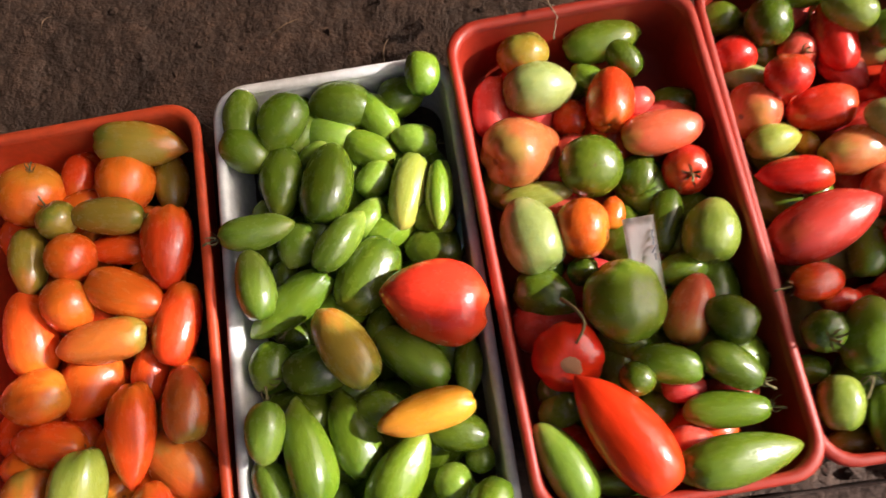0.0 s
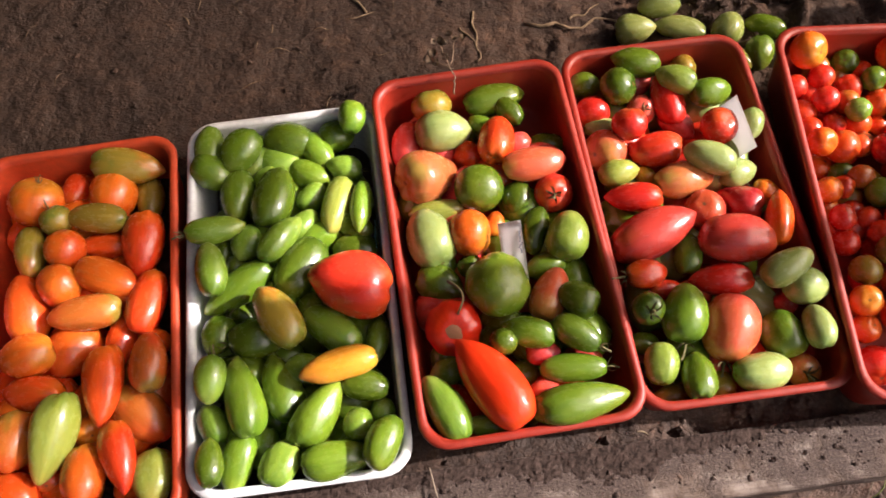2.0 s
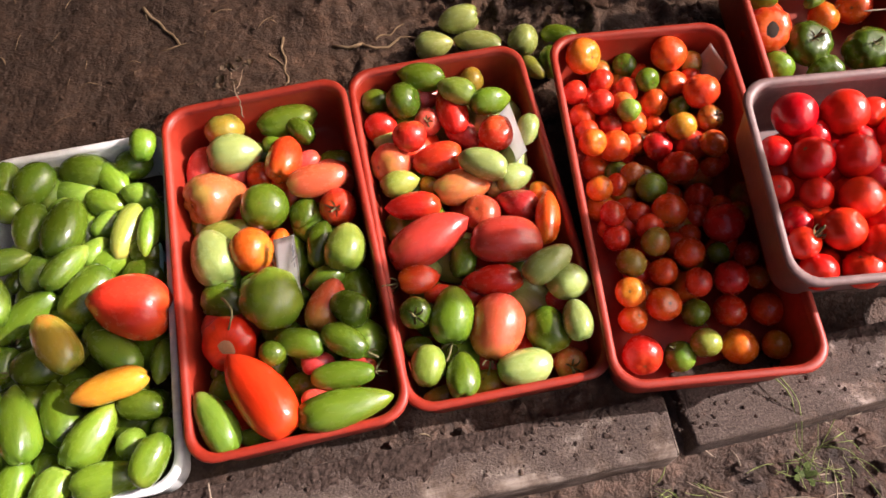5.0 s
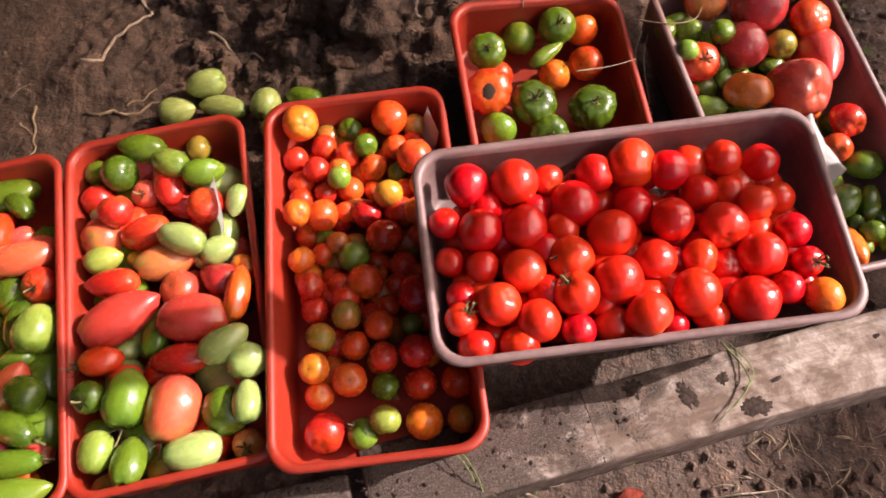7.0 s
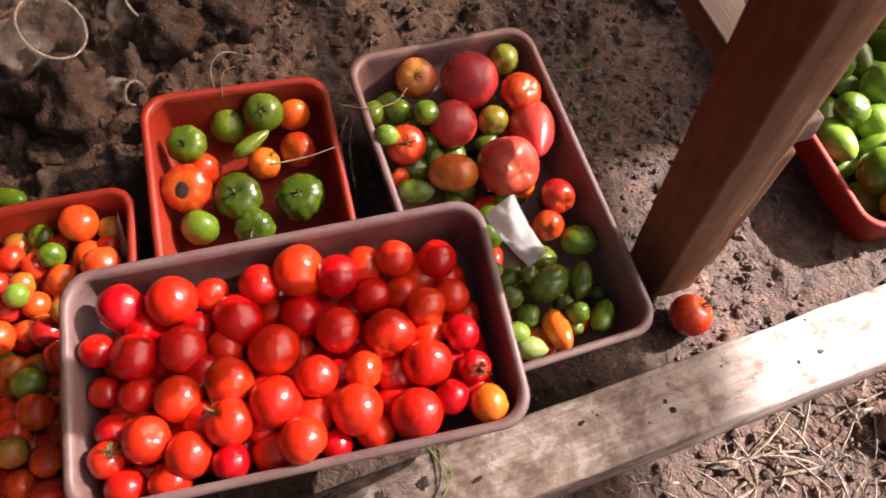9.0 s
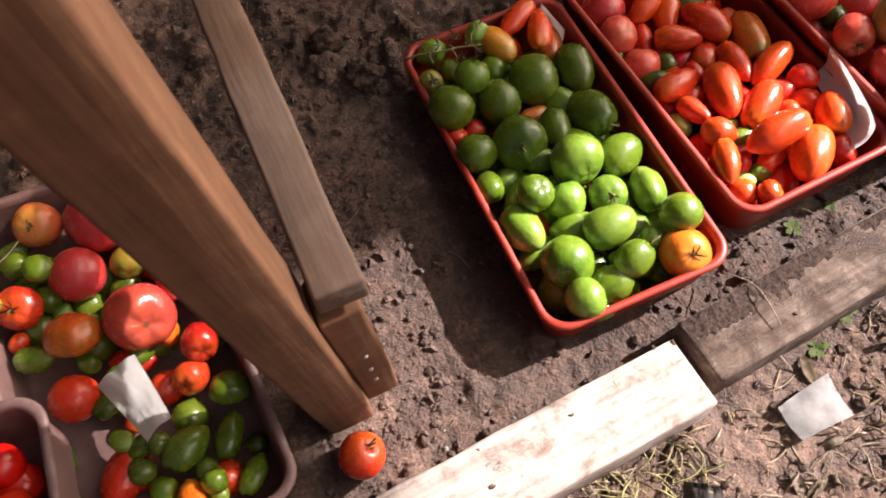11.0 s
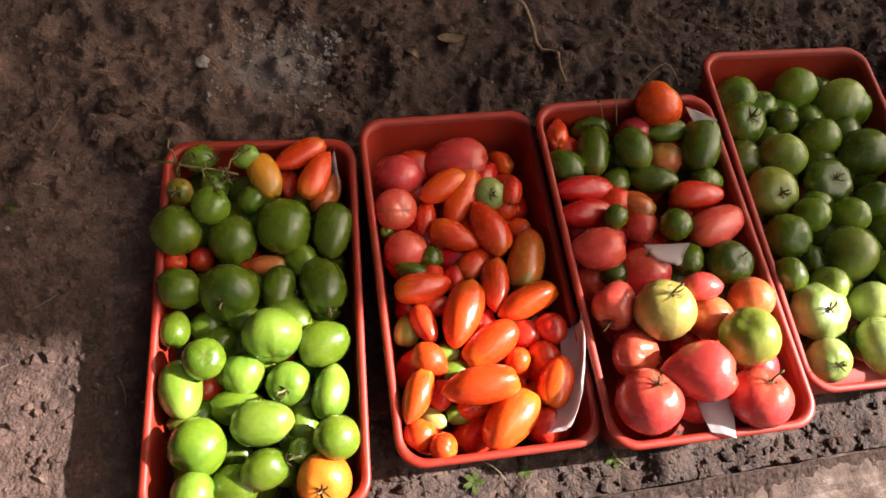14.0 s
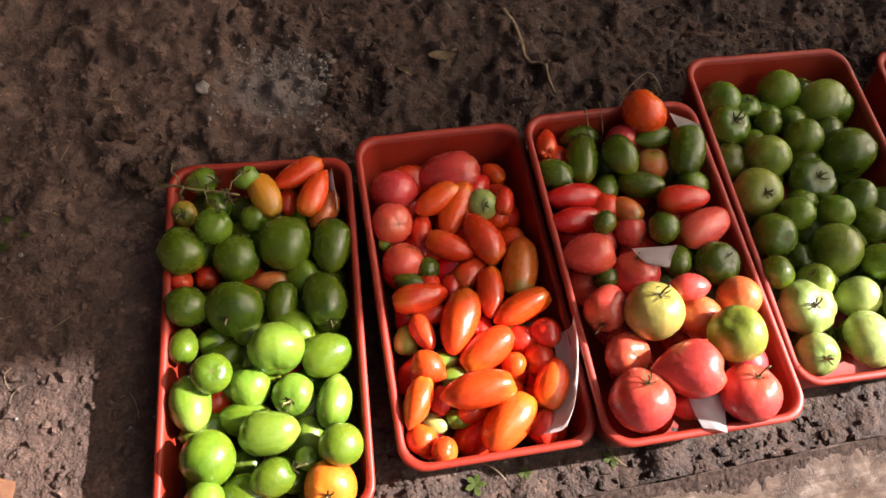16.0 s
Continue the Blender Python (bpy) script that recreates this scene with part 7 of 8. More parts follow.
def litter(name, count, seed, area, size, mat, label, category, keep=None, bend=1.6, lift=0.001):
    """Many thin strips strewn over the ground, as one mesh."""
    rnd = random.Random(seed)
    verts, faces = [], []
    made, tries = 0, 0
    while made < count and tries < count * 30:
        tries += 1
        x, y = rnd.uniform(area[0], area[1]), rnd.uniform(area[2], area[3])
        if blocked(x, y) or (keep and not keep(x, y)):
            continue
        made += 1
        length, w, t = rnd.uniform(*size[:2]), rnd.uniform(*size[2:]), rnd.uniform(0, 6.283)
        curve, rise, base = rnd.uniform(-bend, bend), rnd.uniform(0, 0.010), len(verts)
        px, py = x, y
        steps = 7
        for k in range(steps + 1):
            a = t + curve * (k / steps - 0.5)
            taper = w * (1 - 0.6 * abs(2 * k / steps - 1) ** 2)
            z = ground_at(px, py) + lift + rise * math.sin(math.pi * k / steps)
            nx, ny = -math.sin(a), math.cos(a)
            verts += [(px + nx * taper, py + ny * taper, z), (px, py, z + taper * 0.9), (px - nx * taper, py - ny * taper, z), (px, py, z - taper * 0.5)]
            px, py = px + math.cos(a) * length / steps, py + math.sin(a) * length / steps
        for k in range(steps):
            q = base + 4 * k
            faces += [(q + i, q + (i + 1) % 4, q + 4 + (i + 1) % 4, q + 4 + i) for i in range(4)]
        faces += [(base, base + 1, base + 2, base + 3), (base + 4 * steps + 3, base + 4 * steps + 2, base + 4 * steps + 1, base + 4 * steps)]
    me = bpy.data.meshes.new(name)
    me.from_pydata(verts, [], faces)
    me.materials.append(mat)
    return tagged(new(name, me), label, category, kind="stuff")


def blocked(x, y, margin=0.0):
    """Whether a place lies under a tray."""
    for tx, ty, turn, w, l in tray_places.values():
        c, s = math.cos(radians(turn)), math.sin(radians(turn))
        u, v = (x - tx) * c + (y - ty) * s, -(x - tx) * s + (y - ty) * c
        if abs(u) < w / 2 - 0.022 + margin and abs(v) < l / 2 - 0.022 + margin:
            return True
    return False


def on_path(x, y):
    return y < float(edging_line(np.array([x]))[0]) - 0.045


def on_bed(x, y):
    return y > float(edging_line(np.array([x]))[0]) + 0.045


def beside_board(x, y):
    return on_path(x, y) and y > float(edging_line(np.array([x]))[0]) - 0.40


def by_board(x, y):
    return abs(y - float(edging_line(np.array([x]))[0])) < 0.16 or on_path(x, y)


litter("straw", 420, 4, (1.98, 3.2, 0.15, 1.0), (0.012, 0.065, 0.0006, 0.0019), DRY, "pale dry straw and stalks strewn on the path", "straw", on_path, 0.9)
litter("sparse_straw", 70, 7, (0.9, 1.85, 0.15, 0.7), (0.008, 0.040, 0.0005, 0.0014), DRY, "a few short dry stalks on the trodden path", "straw", on_path, 0.9)
litter("chaff", 520, 14, (1.6, 3.1, 0.22, 1.0), (0.006, 0.030, 0.0005, 0.0016), DRY, "chips and chaff of dry stalks littering the path", "straw", beside_board, 0.5)
litter("brown_chaff", 520, 15, (1.6, 3.1, 0.22, 1.0), (0.008, 0.040, 0.0006, 0.0022), DRY_LEAF, "brown broken stalks littering the path", "straw", beside_board, 0.5)
litter("dead_roots", 200, 5, (-0.5, 3.5, 0.3, 1.95), (0.012, 0.05, 0.0004, 0.0011), DRY_LEAF, "fine dead roots and stalks on the bed", "straw", on_bed)
litter("root_threads", 80, 25, (-0.3, 1.05, 0.8, 1.7), (0.008, 0.04, 0.0004, 0.0010), DARK_STALK, "thin dark root threads lying on the smooth soil", "straw", on_bed, 1.2)
litter("dry_grass", 36, 6, (1.15, 1.75, 0.36, 0.66), (0.04, 0.11, 0.0006, 0.0012), DRY, "dry grass blades by the edging board", "grass", by_board, lift=0.004)


# ---- crumbs of soil ----
def lump(seed, detail=1):
    bm = bmesh.new()
    bmesh.ops.create_icosphere(bm, subdivisions=detail, radius=1)
    for v in bm.verts:
        v.co *= 1 + 0.9 * noise.noise(v.co * 1.3 + Vector((seed * 7.7, 0, 0))) + 0.25 * noise.noise(v.co * 3.1 + Vector((0, seed * 3.3, 0)))
        v.co.z *= 0.72
    out = np.array([v.co[:] for v in bm.verts]), np.array([[v.index for v in f.verts] for f in bm.faces])
    bm.free()
    return out


def crumbs(name, count, seed, area, sizes, power, mat, label, low, high, top=None):
    """Lumps strewn where the ground lies between low and high behind the edging boards' line."""
    rnd = np.random.RandomState(seed)
    kinds = [lump(seed + k) for k in range(7)]
    n = count * 8
    x, y = rnd.uniform(area[0], area[1], n), rnd.uniform(area[2], area[3], n)
    good = rnd.rand(n) < (fbm(x, y, 6, 3, 31) + 0.5) ** 2 * 2.2
    back = y - edging_line(x)
    good &= (back > low) & (back < high)
    for tx, ty, turn, w, l in tray_places.values():
        c, s = math.cos(radians(turn)), math.sin(radians(turn))
        u, v = (x - tx) * c + (y - ty) * s, -(x - tx) * s + (y - ty) * c
        good &= (np.abs(u) > w / 2 - 0.008) | (np.abs(v) > l / 2 - 0.008)
    x, y = x[good][:count], y[good][:count]
    z = top(x) if top else ground_height(x, y)
    verts, faces, base = [], [], 0
    for px, py, pz in zip(x, y, z):
        r = sizes[0] + (sizes[1] - sizes[0]) * rnd.rand() ** power
        co, fa = kinds[rnd.randint(7)]
        t = rnd.uniform(0, 6.283)
        turn = np.array([[math.cos(t), -math.sin(t), 0], [math.sin(t), math.cos(t), 0], [0, 0, 1]])
        verts.append(co @ turn.T * (r * rnd.uniform(0.8, 1.2, 3)) + (px, py, pz + r * 0.25))
        faces.append(fa + base)
        base += len(co)
    me = bpy.data.meshes.new(name)
    me.from_pydata(np.concatenate(verts).tolist(), [], np.concatenate(faces).tolist())
    me.materials.append(mat)
    return tagged(new(name, me), label, "soil", kind="stuff")


crumbs("soil_crumbs", 9500, 3, (0.85, 3.6, 0.3, 2.1), (0.0010, 0.0085), 3.4, SOIL, "loose brown crumbs of soil on the bed", 0.045, 9)
crumbs("smooth_soil_crumbs", 1500, 33, (-0.5, 0.9, 0.3, 2.1), (0.0008, 0.0050), 3.6, SOIL, "sparse small crumbs on the smooth damp soil", 0.045, 9)
crumbs("soil_lumps", 380, 13, (0.9, 3.6, 0.9, 2.1), (0.005, 0.014), 2.4, SOIL, "brown lumps of soil behind the trays", 0.48, 9)
crumbs("fine_gravel", 500, 27, (2.134, 2.314, 1.461, 1.621), (0.0012, 0.0040), 1.6, STONE, "pale grit scattered on a crusted patch of soil", 0.3, 9)
crumbs("soil_pebbles", 4000, 17, (1.75, 3.5, 0.75, 2.0), (0.0010, 0.0060), 3.4, SOIL, "hard little lumps of dry soil on the bed", 0.05, 9)
crumbs("path_crumbs", 4200, 8, (0.6, 3.4, 0.1, 1.1), (0.0012, 0.0095), 2.6, SOIL, "loose crumbs of soil on the path", -9, -0.045)
crumbs("dirt_on_boards", 620, 19, (0.2, 3.3, 0.2, 1.1), (0.0006, 0.0042), 3.4, SOIL, "crumbs of soil scattered on the edging boards", -0.016, 0.040,
       lambda x: np.interp(x, (-0.75, 1.18, 1.19, 2.363, 2.376, 4.3), (0.050, 0.056, 0.056, 0.046, 0.044, 0.040)) - 0.0015)
crumbs("gravel", 420, 9, (1.7, 3.5, 0.55, 2.0), (0.0012, 0.004), 2.0, STONE, "small pale pebbles in the soil", -9, 9)


def crust(ends, width, tops, cover, seed, label):
    """Mud caked on a board in uneven patches; cover: share of the width from the back edge over which it thins out, the thickest place's height and how much more or less of the rest is hidden."""
    (xa, ya), (xb, yb) = ends
    reach, thick, more = cover
    length = math.hypot(xb - xa, yb - ya)
    along_n, across_n = int(length / 0.0028), int(width / 0.0028)
    u, v = np.meshgrid(np.linspace(0, 1, along_n), np.linspace(-0.49, 0.49, across_n))
    px, py = u * length, v * width
    rough = fbm(px, py, 9, 3, seed) * 1.8 + fbm(px, py, 30, 4, seed + 3, 0.62) * 1.5 + fbm(px, py, 190, 2, seed + 7) * 0.9
    back = np.clip((v + 0.5 - (1 - reach)) / reach, -1, 1)
    h = (rough + 1.1 * back - 0.40 + more) * np.clip(np.minimum(u, 1 - u) * length / 0.02, 0, 1)
    grain = np.maximum(fbm(px, py, 160, 2, seed + 11), 0) * 0.004
    h = np.where(h > 0, thick * np.clip(h, 0, 1.5) * 0.8 + grain * np.clip(h * 3, 0, 1), np.maximum(h * 0.006, -0.003)) + 0.0004
    wx, wy = (xb - xa) / length, (yb - ya) / length
    x, y = xa + (xb - xa) * u - wy * v * width, ya + (yb - ya) * u + wx * v * width
    z = tops[0] + (tops[1] - tops[0]) * u + h - 0.0002
    index = np.arange(u.size).reshape(u.shape)
    faces = np.stack([index[:-1, :-1], index[:-1, 1:], index[1:, 1:], index[1:, :-1]], -1).reshape(-1, 4)
    me = bpy.data.meshes.new("mud_crust")
    me.from_pydata(np.stack([x, y, z], -1).reshape(-1, 3).tolist(), [], faces.tolist())
    me.materials.append(MUD)
    return tagged(new("mud_crust", me), label, "soil", kind="stuff")


crust(((0.0, 0.216), (1.172, 0.467)), 0.070, (0.0525, 0.056), (0.45, 0.0036, -0.15), 61, "dark mud caked along the back of the edging board")
crust(((1.195, 0.4873), (1.45, 0.5525)), 0.089, (0.056, 0.0538), (0.45, 0.0026, -0.25), 67, "dark mud caked in patches on the edging board")
crust(((2.380, 0.806), (4.2, 1.3074)), 0.084, (0.044, 0.0402), (0.40, 0.0026, -0.22), 71, "dry soil caked along the back of the edging board")
def stain(x, y, z, along_r, across_r, turn, seed):
    """A thin ragged patch of damp mud on a board."""
    bm = bmesh.new()
    rims = []
    for share, high in ((1.0, -0.0010), (0.88, 0.0002), (0.6, 0.0006), (0.25, 0.0006)):
        loop = []
        for k in range(36):
            t = 2 * math.pi * k / 36
            r = share * (1 + 0.35 * noise.noise((math.cos(t) * 1.6, math.sin(t) * 1.6, seed)) + 0.45 * noise.noise((math.cos(t) * 5, math.sin(t) * 5, seed + 9)) + 0.18 * noise.noise((math.cos(t) * 13, math.sin(t) * 13, seed)))
            loop.append(bm.verts.new((along_r * r * math.cos(t), across_r * r * math.sin(t), high + 0.0008 * noise.noise((k * 1.3, share * 9, seed)))))
        rims.append(loop)
    loft(bm, rims)
    bm.faces.new(rims[-1])
    ob = tagged(new("mud_patch", mesh_of("mud_patch", bm, MUD)), "dark damp patch of mud on the pale edging board", "mud")
    ob.matrix_world = pose(x, y, z, 0, 0, turn)
    return ob


for k, (mx, my, ma, mc, mt) in enumerate(((1.562, 0.587, 0.021, 0.010, -58), (1.637, 0.572, 0.019, 0.013, 10), (1.606, 0.606, 0.010, 0.007, 60), (1.500, 0.596, 0.014, 0.010, 0), (1.667, 0.604, 0.008, 0.003, 25), (1.905, 0.660, 0.005, 0.004, 0), (1.795, 0.655, 0.005, 0.003, 30))):
    stain(mx, my, float(np.interp(mx, (1.19, 2.363), (0.056, 0.046))), ma, mc, mt, k + 3)
crumbs("mud_on_boards", 1200, 39, (0.2, 1.50, 0.2, 0.64), (0.0006, 0.0030), 3.4, MUD, "dark crumbs of mud on the edging boards", -0.014, 0.036,
       lambda x: np.interp(x, (-0.75, 1.18, 1.19, 2.363), (0.050, 0.056, 0.056, 0.046)))


def clod(x, y, r, seed, label="large dry clod of soil behind the trays", mat=None, name="soil_clod", tall=0.85, detail=4):
    bm = bmesh.new()
    bmesh.ops.create_icosphere(bm, subdivisions=detail, radius=1)
    rough = 0.25 if mat else 1.0
    for v in bm.verts:
        p = v.co.copy()
        grow = 0.45 * noise.noise(p * 1.1 + Vector((seed * 5.1, 0, 0))) + rough * (0.30 * noise.noise(p * 2.7 + Vector((0, seed * 3.7, 0))) + 0.16 * noise.noise(p * 6 + Vector((0, 0, seed))) + 0.12 * noise.noise(p * 13 + Vector((seed, 0, seed))) + 0.08 * noise.noise(p * 27 + Vector((seed, seed, 0))))
        v.co = p * (1 + grow) * r
        v.co.z *= tall
    ob = tagged(new(name, mesh_of(name, bm, mat or SOIL)), label, "clod" if not mat else "stone")
    ob.matrix_world = pose(x, y, ground_at(x, y) + r * tall * 0.15, 0, 0, seed * 47 % 360)
    return ob


clod(1.160, 1.175, 0.062, 2, tall=1.15)
clod(1.085, 1.215, 0.040, 5)
clod(1.020, 1.190, 0.036, 7)
clod(0.955, 1.300, 0.040, 9)
clod(0.925, 1.235, 0.028, 11)
clod(1.045, 1.300, 0.034, 13)
clod(1.120, 1.110, 0.026, 15)
clod(1.055, 1.125, 0.022, 17)
clod(0.985, 1.105, 0.018, 19)
clod(1.290, 1.285, 0.050, 21)
clod(1.375, 1.300, 0.045, 23)
clod(1.270, 1.400, 0.055, 25)
clod(0.860, 1.270, 0.030, 27)
clod(0.800, 1.330, 0.035, 29)
clod(2.020, 1.420, 0.022, 31)
clod(2.070, 1.340, 0.024, 33)
clod(2.330, 1.530, 0.018, 35)
clod(2.120, 1.518, 0.010, 37, "rounded grey pebble half sunk in the soil", STONE, "pebble", 0.8)


# ---- plastic bottle halves standing over seedlings ----
clear_plastic, cn, cl, cb = material("clouded_clear_plastic", 0.15)
cb.inputs["Base Color"].default_value = (0.55, 0.46, 0.40, 1)
haze = noise_node(cn, cl, 30, 4)
haze_range = cn.new("ShaderNodeMapRange")
haze_range.inputs[3].default_value, haze_range.inputs[4].default_value = 0.22, 0.50
cl.new(haze.outputs[0], haze_range.inputs[0])
cl.new(haze_range.outputs[0], cb.inputs["Alpha"])


def bottle(x, y, z, r, h, tilt, turn, label):
    bm = bmesh.new()
    prof = [(0.0, 0.30), (0.02, 0.62), (0.06, 0.86), (0.14, 0.97), (0.3, 1.0), (0.6, 1.0), (0.62, 0.96), (0.66, 0.96), (0.68, 1.0), (1.0, 1.0)]
    loft(bm, [[bm.verts.new((r * s * math.cos(2 * math.pi * k / 32), r * s * math.sin(2 * math.pi * k / 32), h * u)) for k in range(32)] for u, s in prof])
    bmesh.ops.solidify(bm, geom=bm.faces[:], thickness=0.001)
    ob = tagged(new("plastic_bottle", mesh_of("plastic_bottle", bm, clear_plastic)), label, "bottle")
    ob.matrix_world = pose(x, y, z, tilt, 0, turn)
    bm = bmesh.new()
    loft(bm, [[bm.verts.new(((r + a) * math.cos(2 * math.pi * k / 32), (r + a) * math.sin(2 * math.pi * k / 32), h + b)) for k in range(32)] for a, b in ((0.0, -0.003), (0.0014, -0.002), (0.0014, 0.001), (-0.0014, 0.001), (-0.0014, -0.003))])
    part("cut_rim", bm, clear_plastic, ob, "pale cut edge")
    return ob


bottle(1.075, 1.280, 0.066, 0.046, 0.12, 45, 70, "clouded clear plastic bottle half stuck in the soil")
bottle(1.215, 1.350, 0.060, 0.036, 0.10, 45, 60, "clouded clear plastic bottle half stuck in the soil")
bottle(1.208, 1.202, 0.075, 0.017, 0.05, 78, 60, "small grey plastic cup lying in the soil")


# ---- scraps, leaves and weeds ----
def leaf(x, y, length, width, turn, seed, mat, label, name="dry_leaf", category="leaf", lift=0.004):
    bm = bmesh.new()
    rows = []
    for k in range(9):
        s = k / 8
        w = width * math.sin(math.pi * min(1, s * 0.95 + 0.04)) ** 0.8
        z = 0.004 * math.sin(s * 5 + seed) + 0.004 * noise.noise((s * 3, seed, 0))
        rows.append([bm.verts.new(((s - 0.5) * length, w * q, z + 0.35 * abs(w * q) + 0.002 * noise.noise((s * 6, q * 3, seed)))) for q in (-0.5, -0.25, 0, 0.25, 0.5)])
    for one, two in zip(rows, rows[1:]):
        for i in range(4):
            bm.faces.new((one[i], one[i + 1], two[i + 1], two[i]))
    bmesh.ops.solidify(bm, geom=bm.faces[:], thickness=0.0005)
    ob = tagged(new(name, mesh_of(name, bm, mat)), label, category)
    ob.matrix_world = pose(x, y, ground_at(x, y) + lift, 0, 0, turn)
    return ob


leaf(2.490, 1.628, 0.050, 0.024, 15, 2, DRY_LEAF, "withered olive-brown leaf lying on the soil")
leaf(2.505, 1.640, 0.040, 0.018, 70, 4, DRY_LEAF, "withered olive-brown leaf lying on the soil")
leaf(2.430, 1.590, 0.030, 0.016, -30, 5, DRY_LEAF, "withered brown leaf lying on the soil")
leaf(1.498, 0.485, 0.040, 0.022, 20, 6, RED_LEAF, "dry red-brown leaf on the path")
path_rnd = random.Random(21)
for k in range(70):
    px = path_rnd.uniform(1.95, 3.0)
    py = float(edging_line(np.array([px]))[0]) - path_rnd.uniform(0.06, 0.30)
    leaf(px, py, path_rnd.uniform(0.010, 0.05), path_rnd.uniform(0.005, 0.018), path_rnd.uniform(0, 360), k, DRY_LEAF if k % 3 else DRY, "curled dry leaf lying on the path")


def scrap(places, label, sag, curl, seed, mat=None):
    """A crumpled scrap lying on the ground at four places."""
    return sheet("paper_scrap", [(px, py, max(ground_at(px, py), ground_at(2.27, 0.62)) + 0.014 + 0.004 * (k % 2)) for k, (px, py) in enumerate(places)], label, "scrap", sag, curl, seed, mat)


def chunk(x, y, size, turn, seed, mat, name, label, category):
    """A broken block with chipped edges, lying on the path."""
    bm = bmesh.new()
    bmesh.ops.create_cube(bm, size=1, matrix=Matrix.Diagonal((*size, 1)))
    bmesh.ops.bevel(bm, geom=bm.edges[:], offset=min(size) * 0.14, segments=2, affect="EDGES")
    bmesh.ops.subdivide_edges(bm, edges=bm.edges[:], cuts=2, use_grid_fill=True)
    for v in bm.verts:
        v.co += v.co.normalized() * 0.006 * noise.noise(v.co * 40 + Vector((seed, 0, 0))) + Vector((0.006 * noise.noise(v.co * 15 + Vector((0, seed, 0))), 0, 0))
    ob = tagged(new(name, mesh_of(name, bm, mat)), label, category)
    ob.matrix_world = pose(x, y, ground_at(x, y) + size[2] * 0.42, 6, -4, turn)
    return ob


chunk(2.206, 0.617, (0.062, 0.036, 0.026), -38, 3, BRICK, "brick_fragment", "pinkish brown broken brick on the path", "brick")
chunk(2.240, 0.570, (0.064, 0.034, 0.020), -22, 5, PLASTER, "plaster_fragment", "white chalky fragment lying on the path", "rubble")
chunk(2.232, 0.660, (0.030, 0.018, 0.014), 20, 7, PLASTER, "plaster_fragment", "small pale chip lying on the path", "rubble")
strip_low = ground_at(2.33, 0.60)
sheet("plastic_strip", ((2.322, 0.678, strip_low + 0.020), (2.360, 0.662, strip_low + 0.026), (2.345, 0.520, strip_low + 0.016), (2.280, 0.575, strip_low + 0.012)), "dark crumpled strip of old plastic on the path", "scrap", 0.010, 0.006, 14, RUBBER, 0.0012, 16, 0.010)
litter("yellowed_grass", 70, 45, (2.21, 2.35, 0.60, 0.70), (0.02, 0.06, 0.0005, 0.0012), GRASS_DRY, "clump of yellowed grass on the path", "grass", on_path, 1.4, 0.006)
litter("broken_stalks", 70, 46, (1.95, 2.30, 0.50, 0.66), (0.03, 0.09, 0.0010, 0.0022), DRY, "broken pale stalks lying on the path", "straw", on_path, 0.5, 0.004)
scrap(((2.465, 0.735), (2.540, 0.760), (2.550, 0.705), (2.475, 0.690)), "pale crumpled paper scrap on the path", 0.006, 0.006, 15, DULL_PAPER)


def weed(x, y, size, seed):
    rnd = random.Random(seed)
    plant = tagged(new("weed"), "tiny bright green seedling growing in the soil", "weed")
    plant.location = (x, y, ground_at(x, y))
    for k in range(5):
        bm = bmesh.new()
        rows = [[bm.verts.new((size * s, size * 0.28 * w * q, size * (0.5 * s - 0.35 * s * s) + 0.002)) for q in (-1, 0, 1)] for s, w in ((0.05, 0.2), (0.4, 0.9), (0.75, 1), (1, 0.15))]
        for one, two in zip(rows, rows[1:]):
            for i in (0, 1):
                bm.faces.new((one[i], one[i + 1], two[i + 1], two[i]))
        bmesh.ops.solidify(bm, geom=bm.faces[:], thickness=0.0006)
        part("leaf", bm, WEED, plant).matrix_basis = pose(0, 0, 0, 0, 0, 72 * k + rnd.uniform(-20, 20))


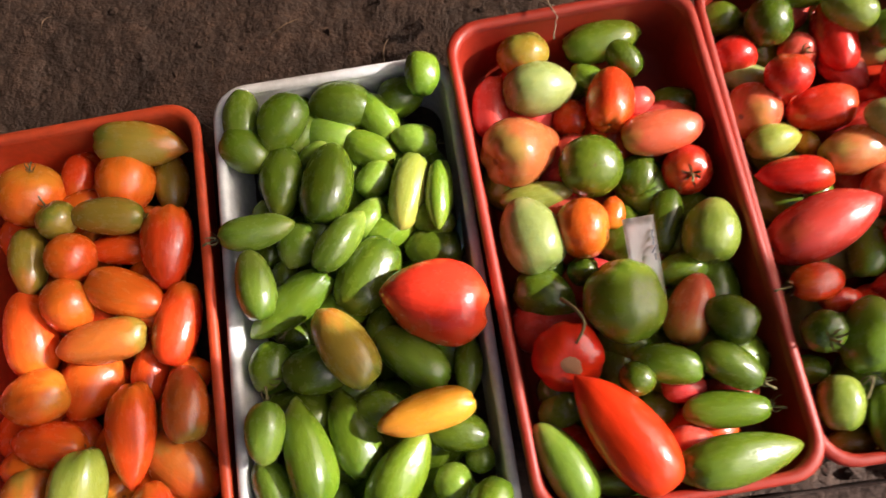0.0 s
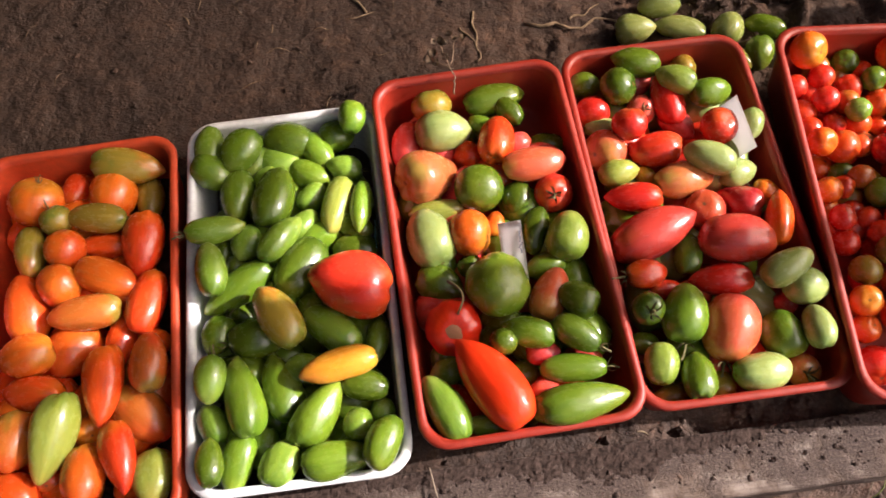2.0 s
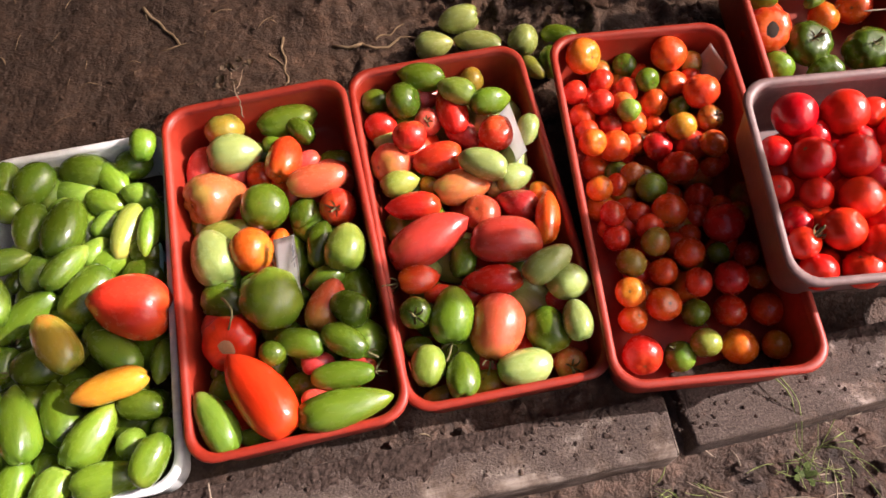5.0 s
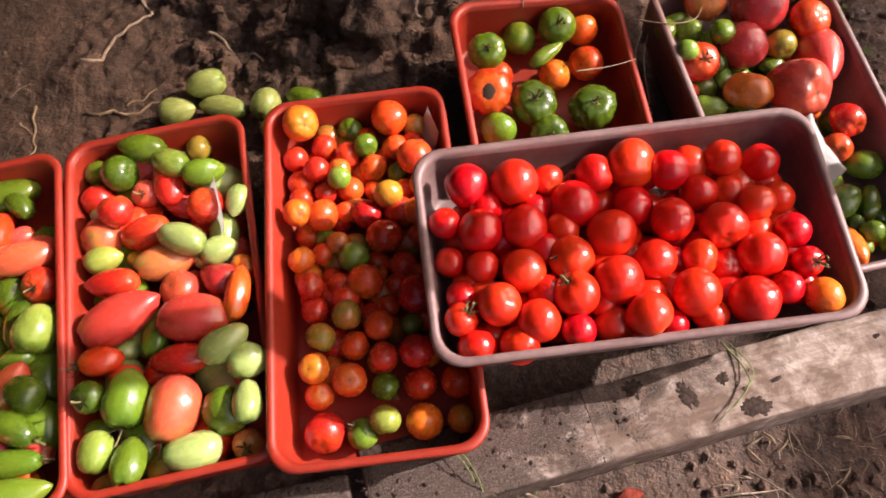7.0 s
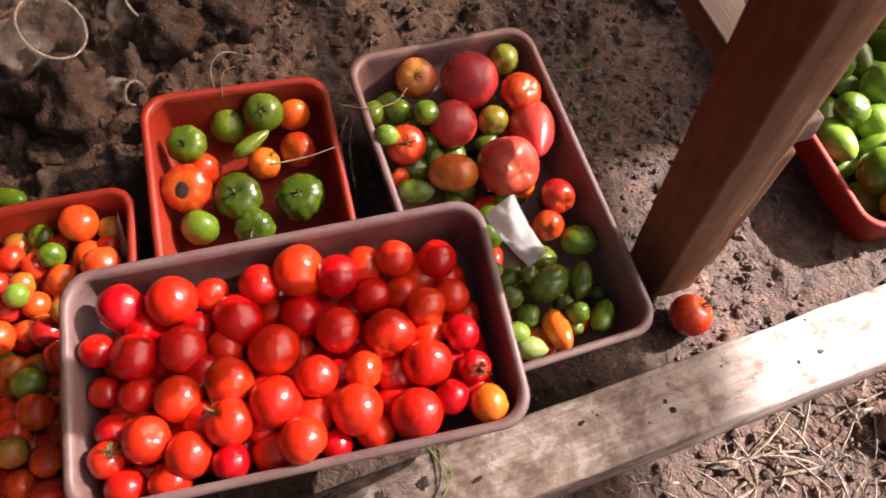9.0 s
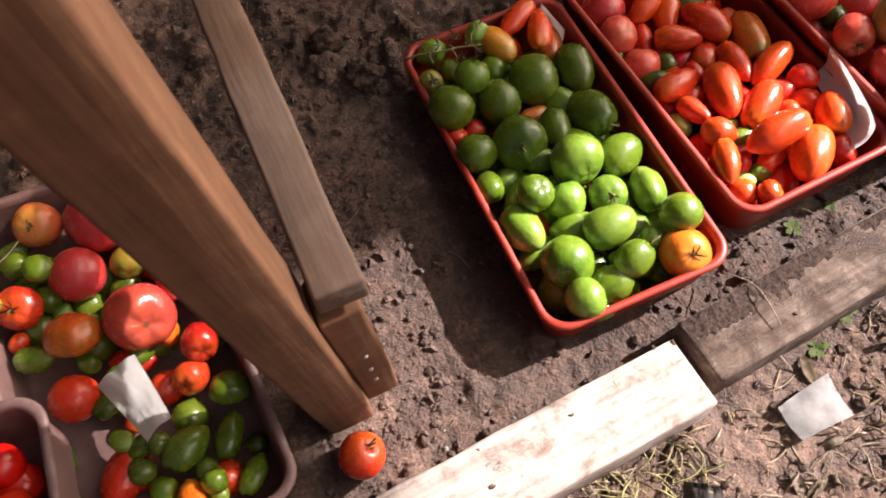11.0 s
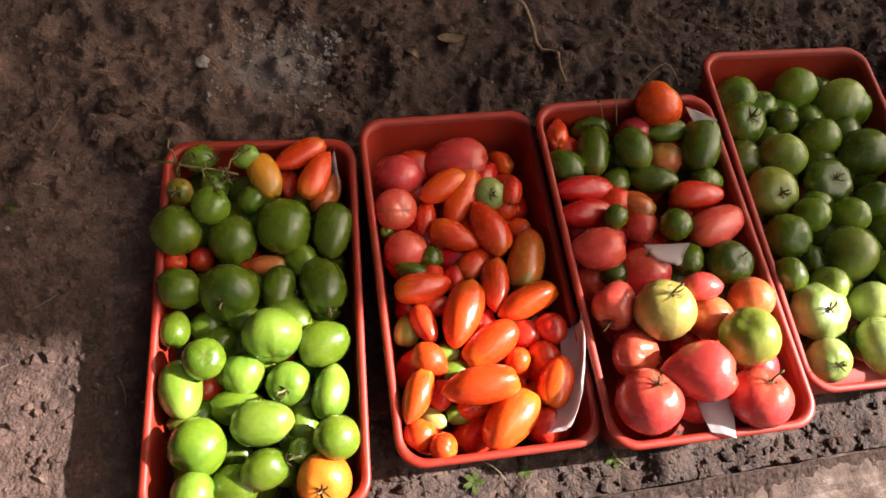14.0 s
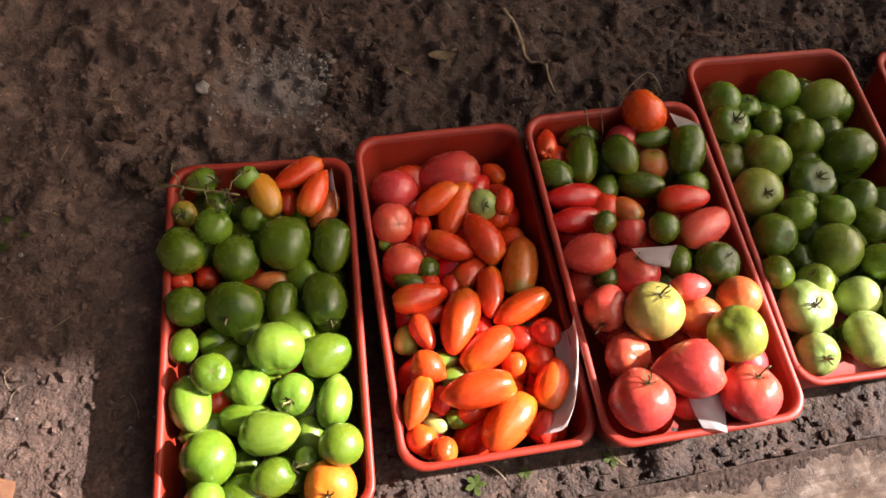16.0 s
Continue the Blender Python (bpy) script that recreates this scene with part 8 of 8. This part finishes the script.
for k, (wx, wy, ws) in enumerate(((2.577, 0.952, 0.014), (2.752, 1.000, 0.012), (2.64, 0.972, 0.010), (1.93, 1.24, 0.008), (1.905, 1.22, 0.010), (1.90, 1.26, 0.008), (-0.02, 0.62, 0.015), (-0.04, 0.55, 0.015), (2.55, 0.80, 0.018), (2.60, 0.83, 0.016), (1.35, 0.43, 0.016), (1.50, 0.53, 0.012), (1.79, 1.20, 0.012), (1.80, 1.18, 0.009), (1.92, 1.13, 0.010))):
    weed(wx, wy, ws, k)
litter("green_grass", 34, 47, (1.31, 1.42, 0.42, 0.475), (0.015, 0.05, 0.0004, 0.0008), GRASS, "pale green grass growing before the edging board", "grass", on_path, 1.0, 0.008)
litter("green_grass", 40, 48, (1.16, 1.24, 0.37, 0.42), (0.010, 0.03, 0.0004, 0.0009), GRASS, "pale green grass growing before the edging board", "grass", on_path, 1.2, 0.006)
wisp(((1.288, 0.523, 0.072), (1.310, 0.497, 0.066), (1.326, 0.452, 0.020)), 0.0009, "pale green grass blade lying over the board", GRASS, "grass_blade", "grass")
wisp(((1.296, 0.525, 0.070), (1.318, 0.492, 0.064), (1.330, 0.446, 0.020)), 0.0008, "pale green grass blade lying over the board", GRASS, "grass_blade", "grass")
wisp(((1.612, 0.652, 0.050), (1.634, 0.600, 0.062), (1.594, 0.556, 0.058)), 0.0011, "pale green grass blade lying on the board", GRASS, "grass_blade", "grass")
wisp(((1.622, 0.650, 0.050), (1.640, 0.610, 0.062), (1.612, 0.570, 0.058)), 0.0009, "pale green grass blade lying on the board", GRASS, "grass_blade", "grass")
wisp(((2.452, 0.905, 0.02), (2.470, 0.865, 0.052), (2.478, 0.812, 0.050)), 0.0011, "pale dry grass blade lying on the board")
wisp(((0.655, 0.395, 0.06), (0.672, 0.350, 0.062), (0.686, 0.310, 0.02)), 0.0012, "pale dry stalk leaning over the board")
sheet("plastic_tag", ((0.566, 0.672, 0.105), (0.572, 0.640, 0.105), (0.566, 0.638, 0.060), (0.560, 0.668, 0.060)), "pale blue plastic tag behind green tomatoes", "tag", 0.001, 0.0, 16, PALE_BLUE)

wisp(((0.661, 0.590, 0.125), (0.673, 0.578, 0.138), (0.680, 0.566, 0.140), (0.675, 0.551, 0.128)), 0.0019, "bent greenish stalk standing on the split tomato", CALYX, "stalk_stump", "stem")
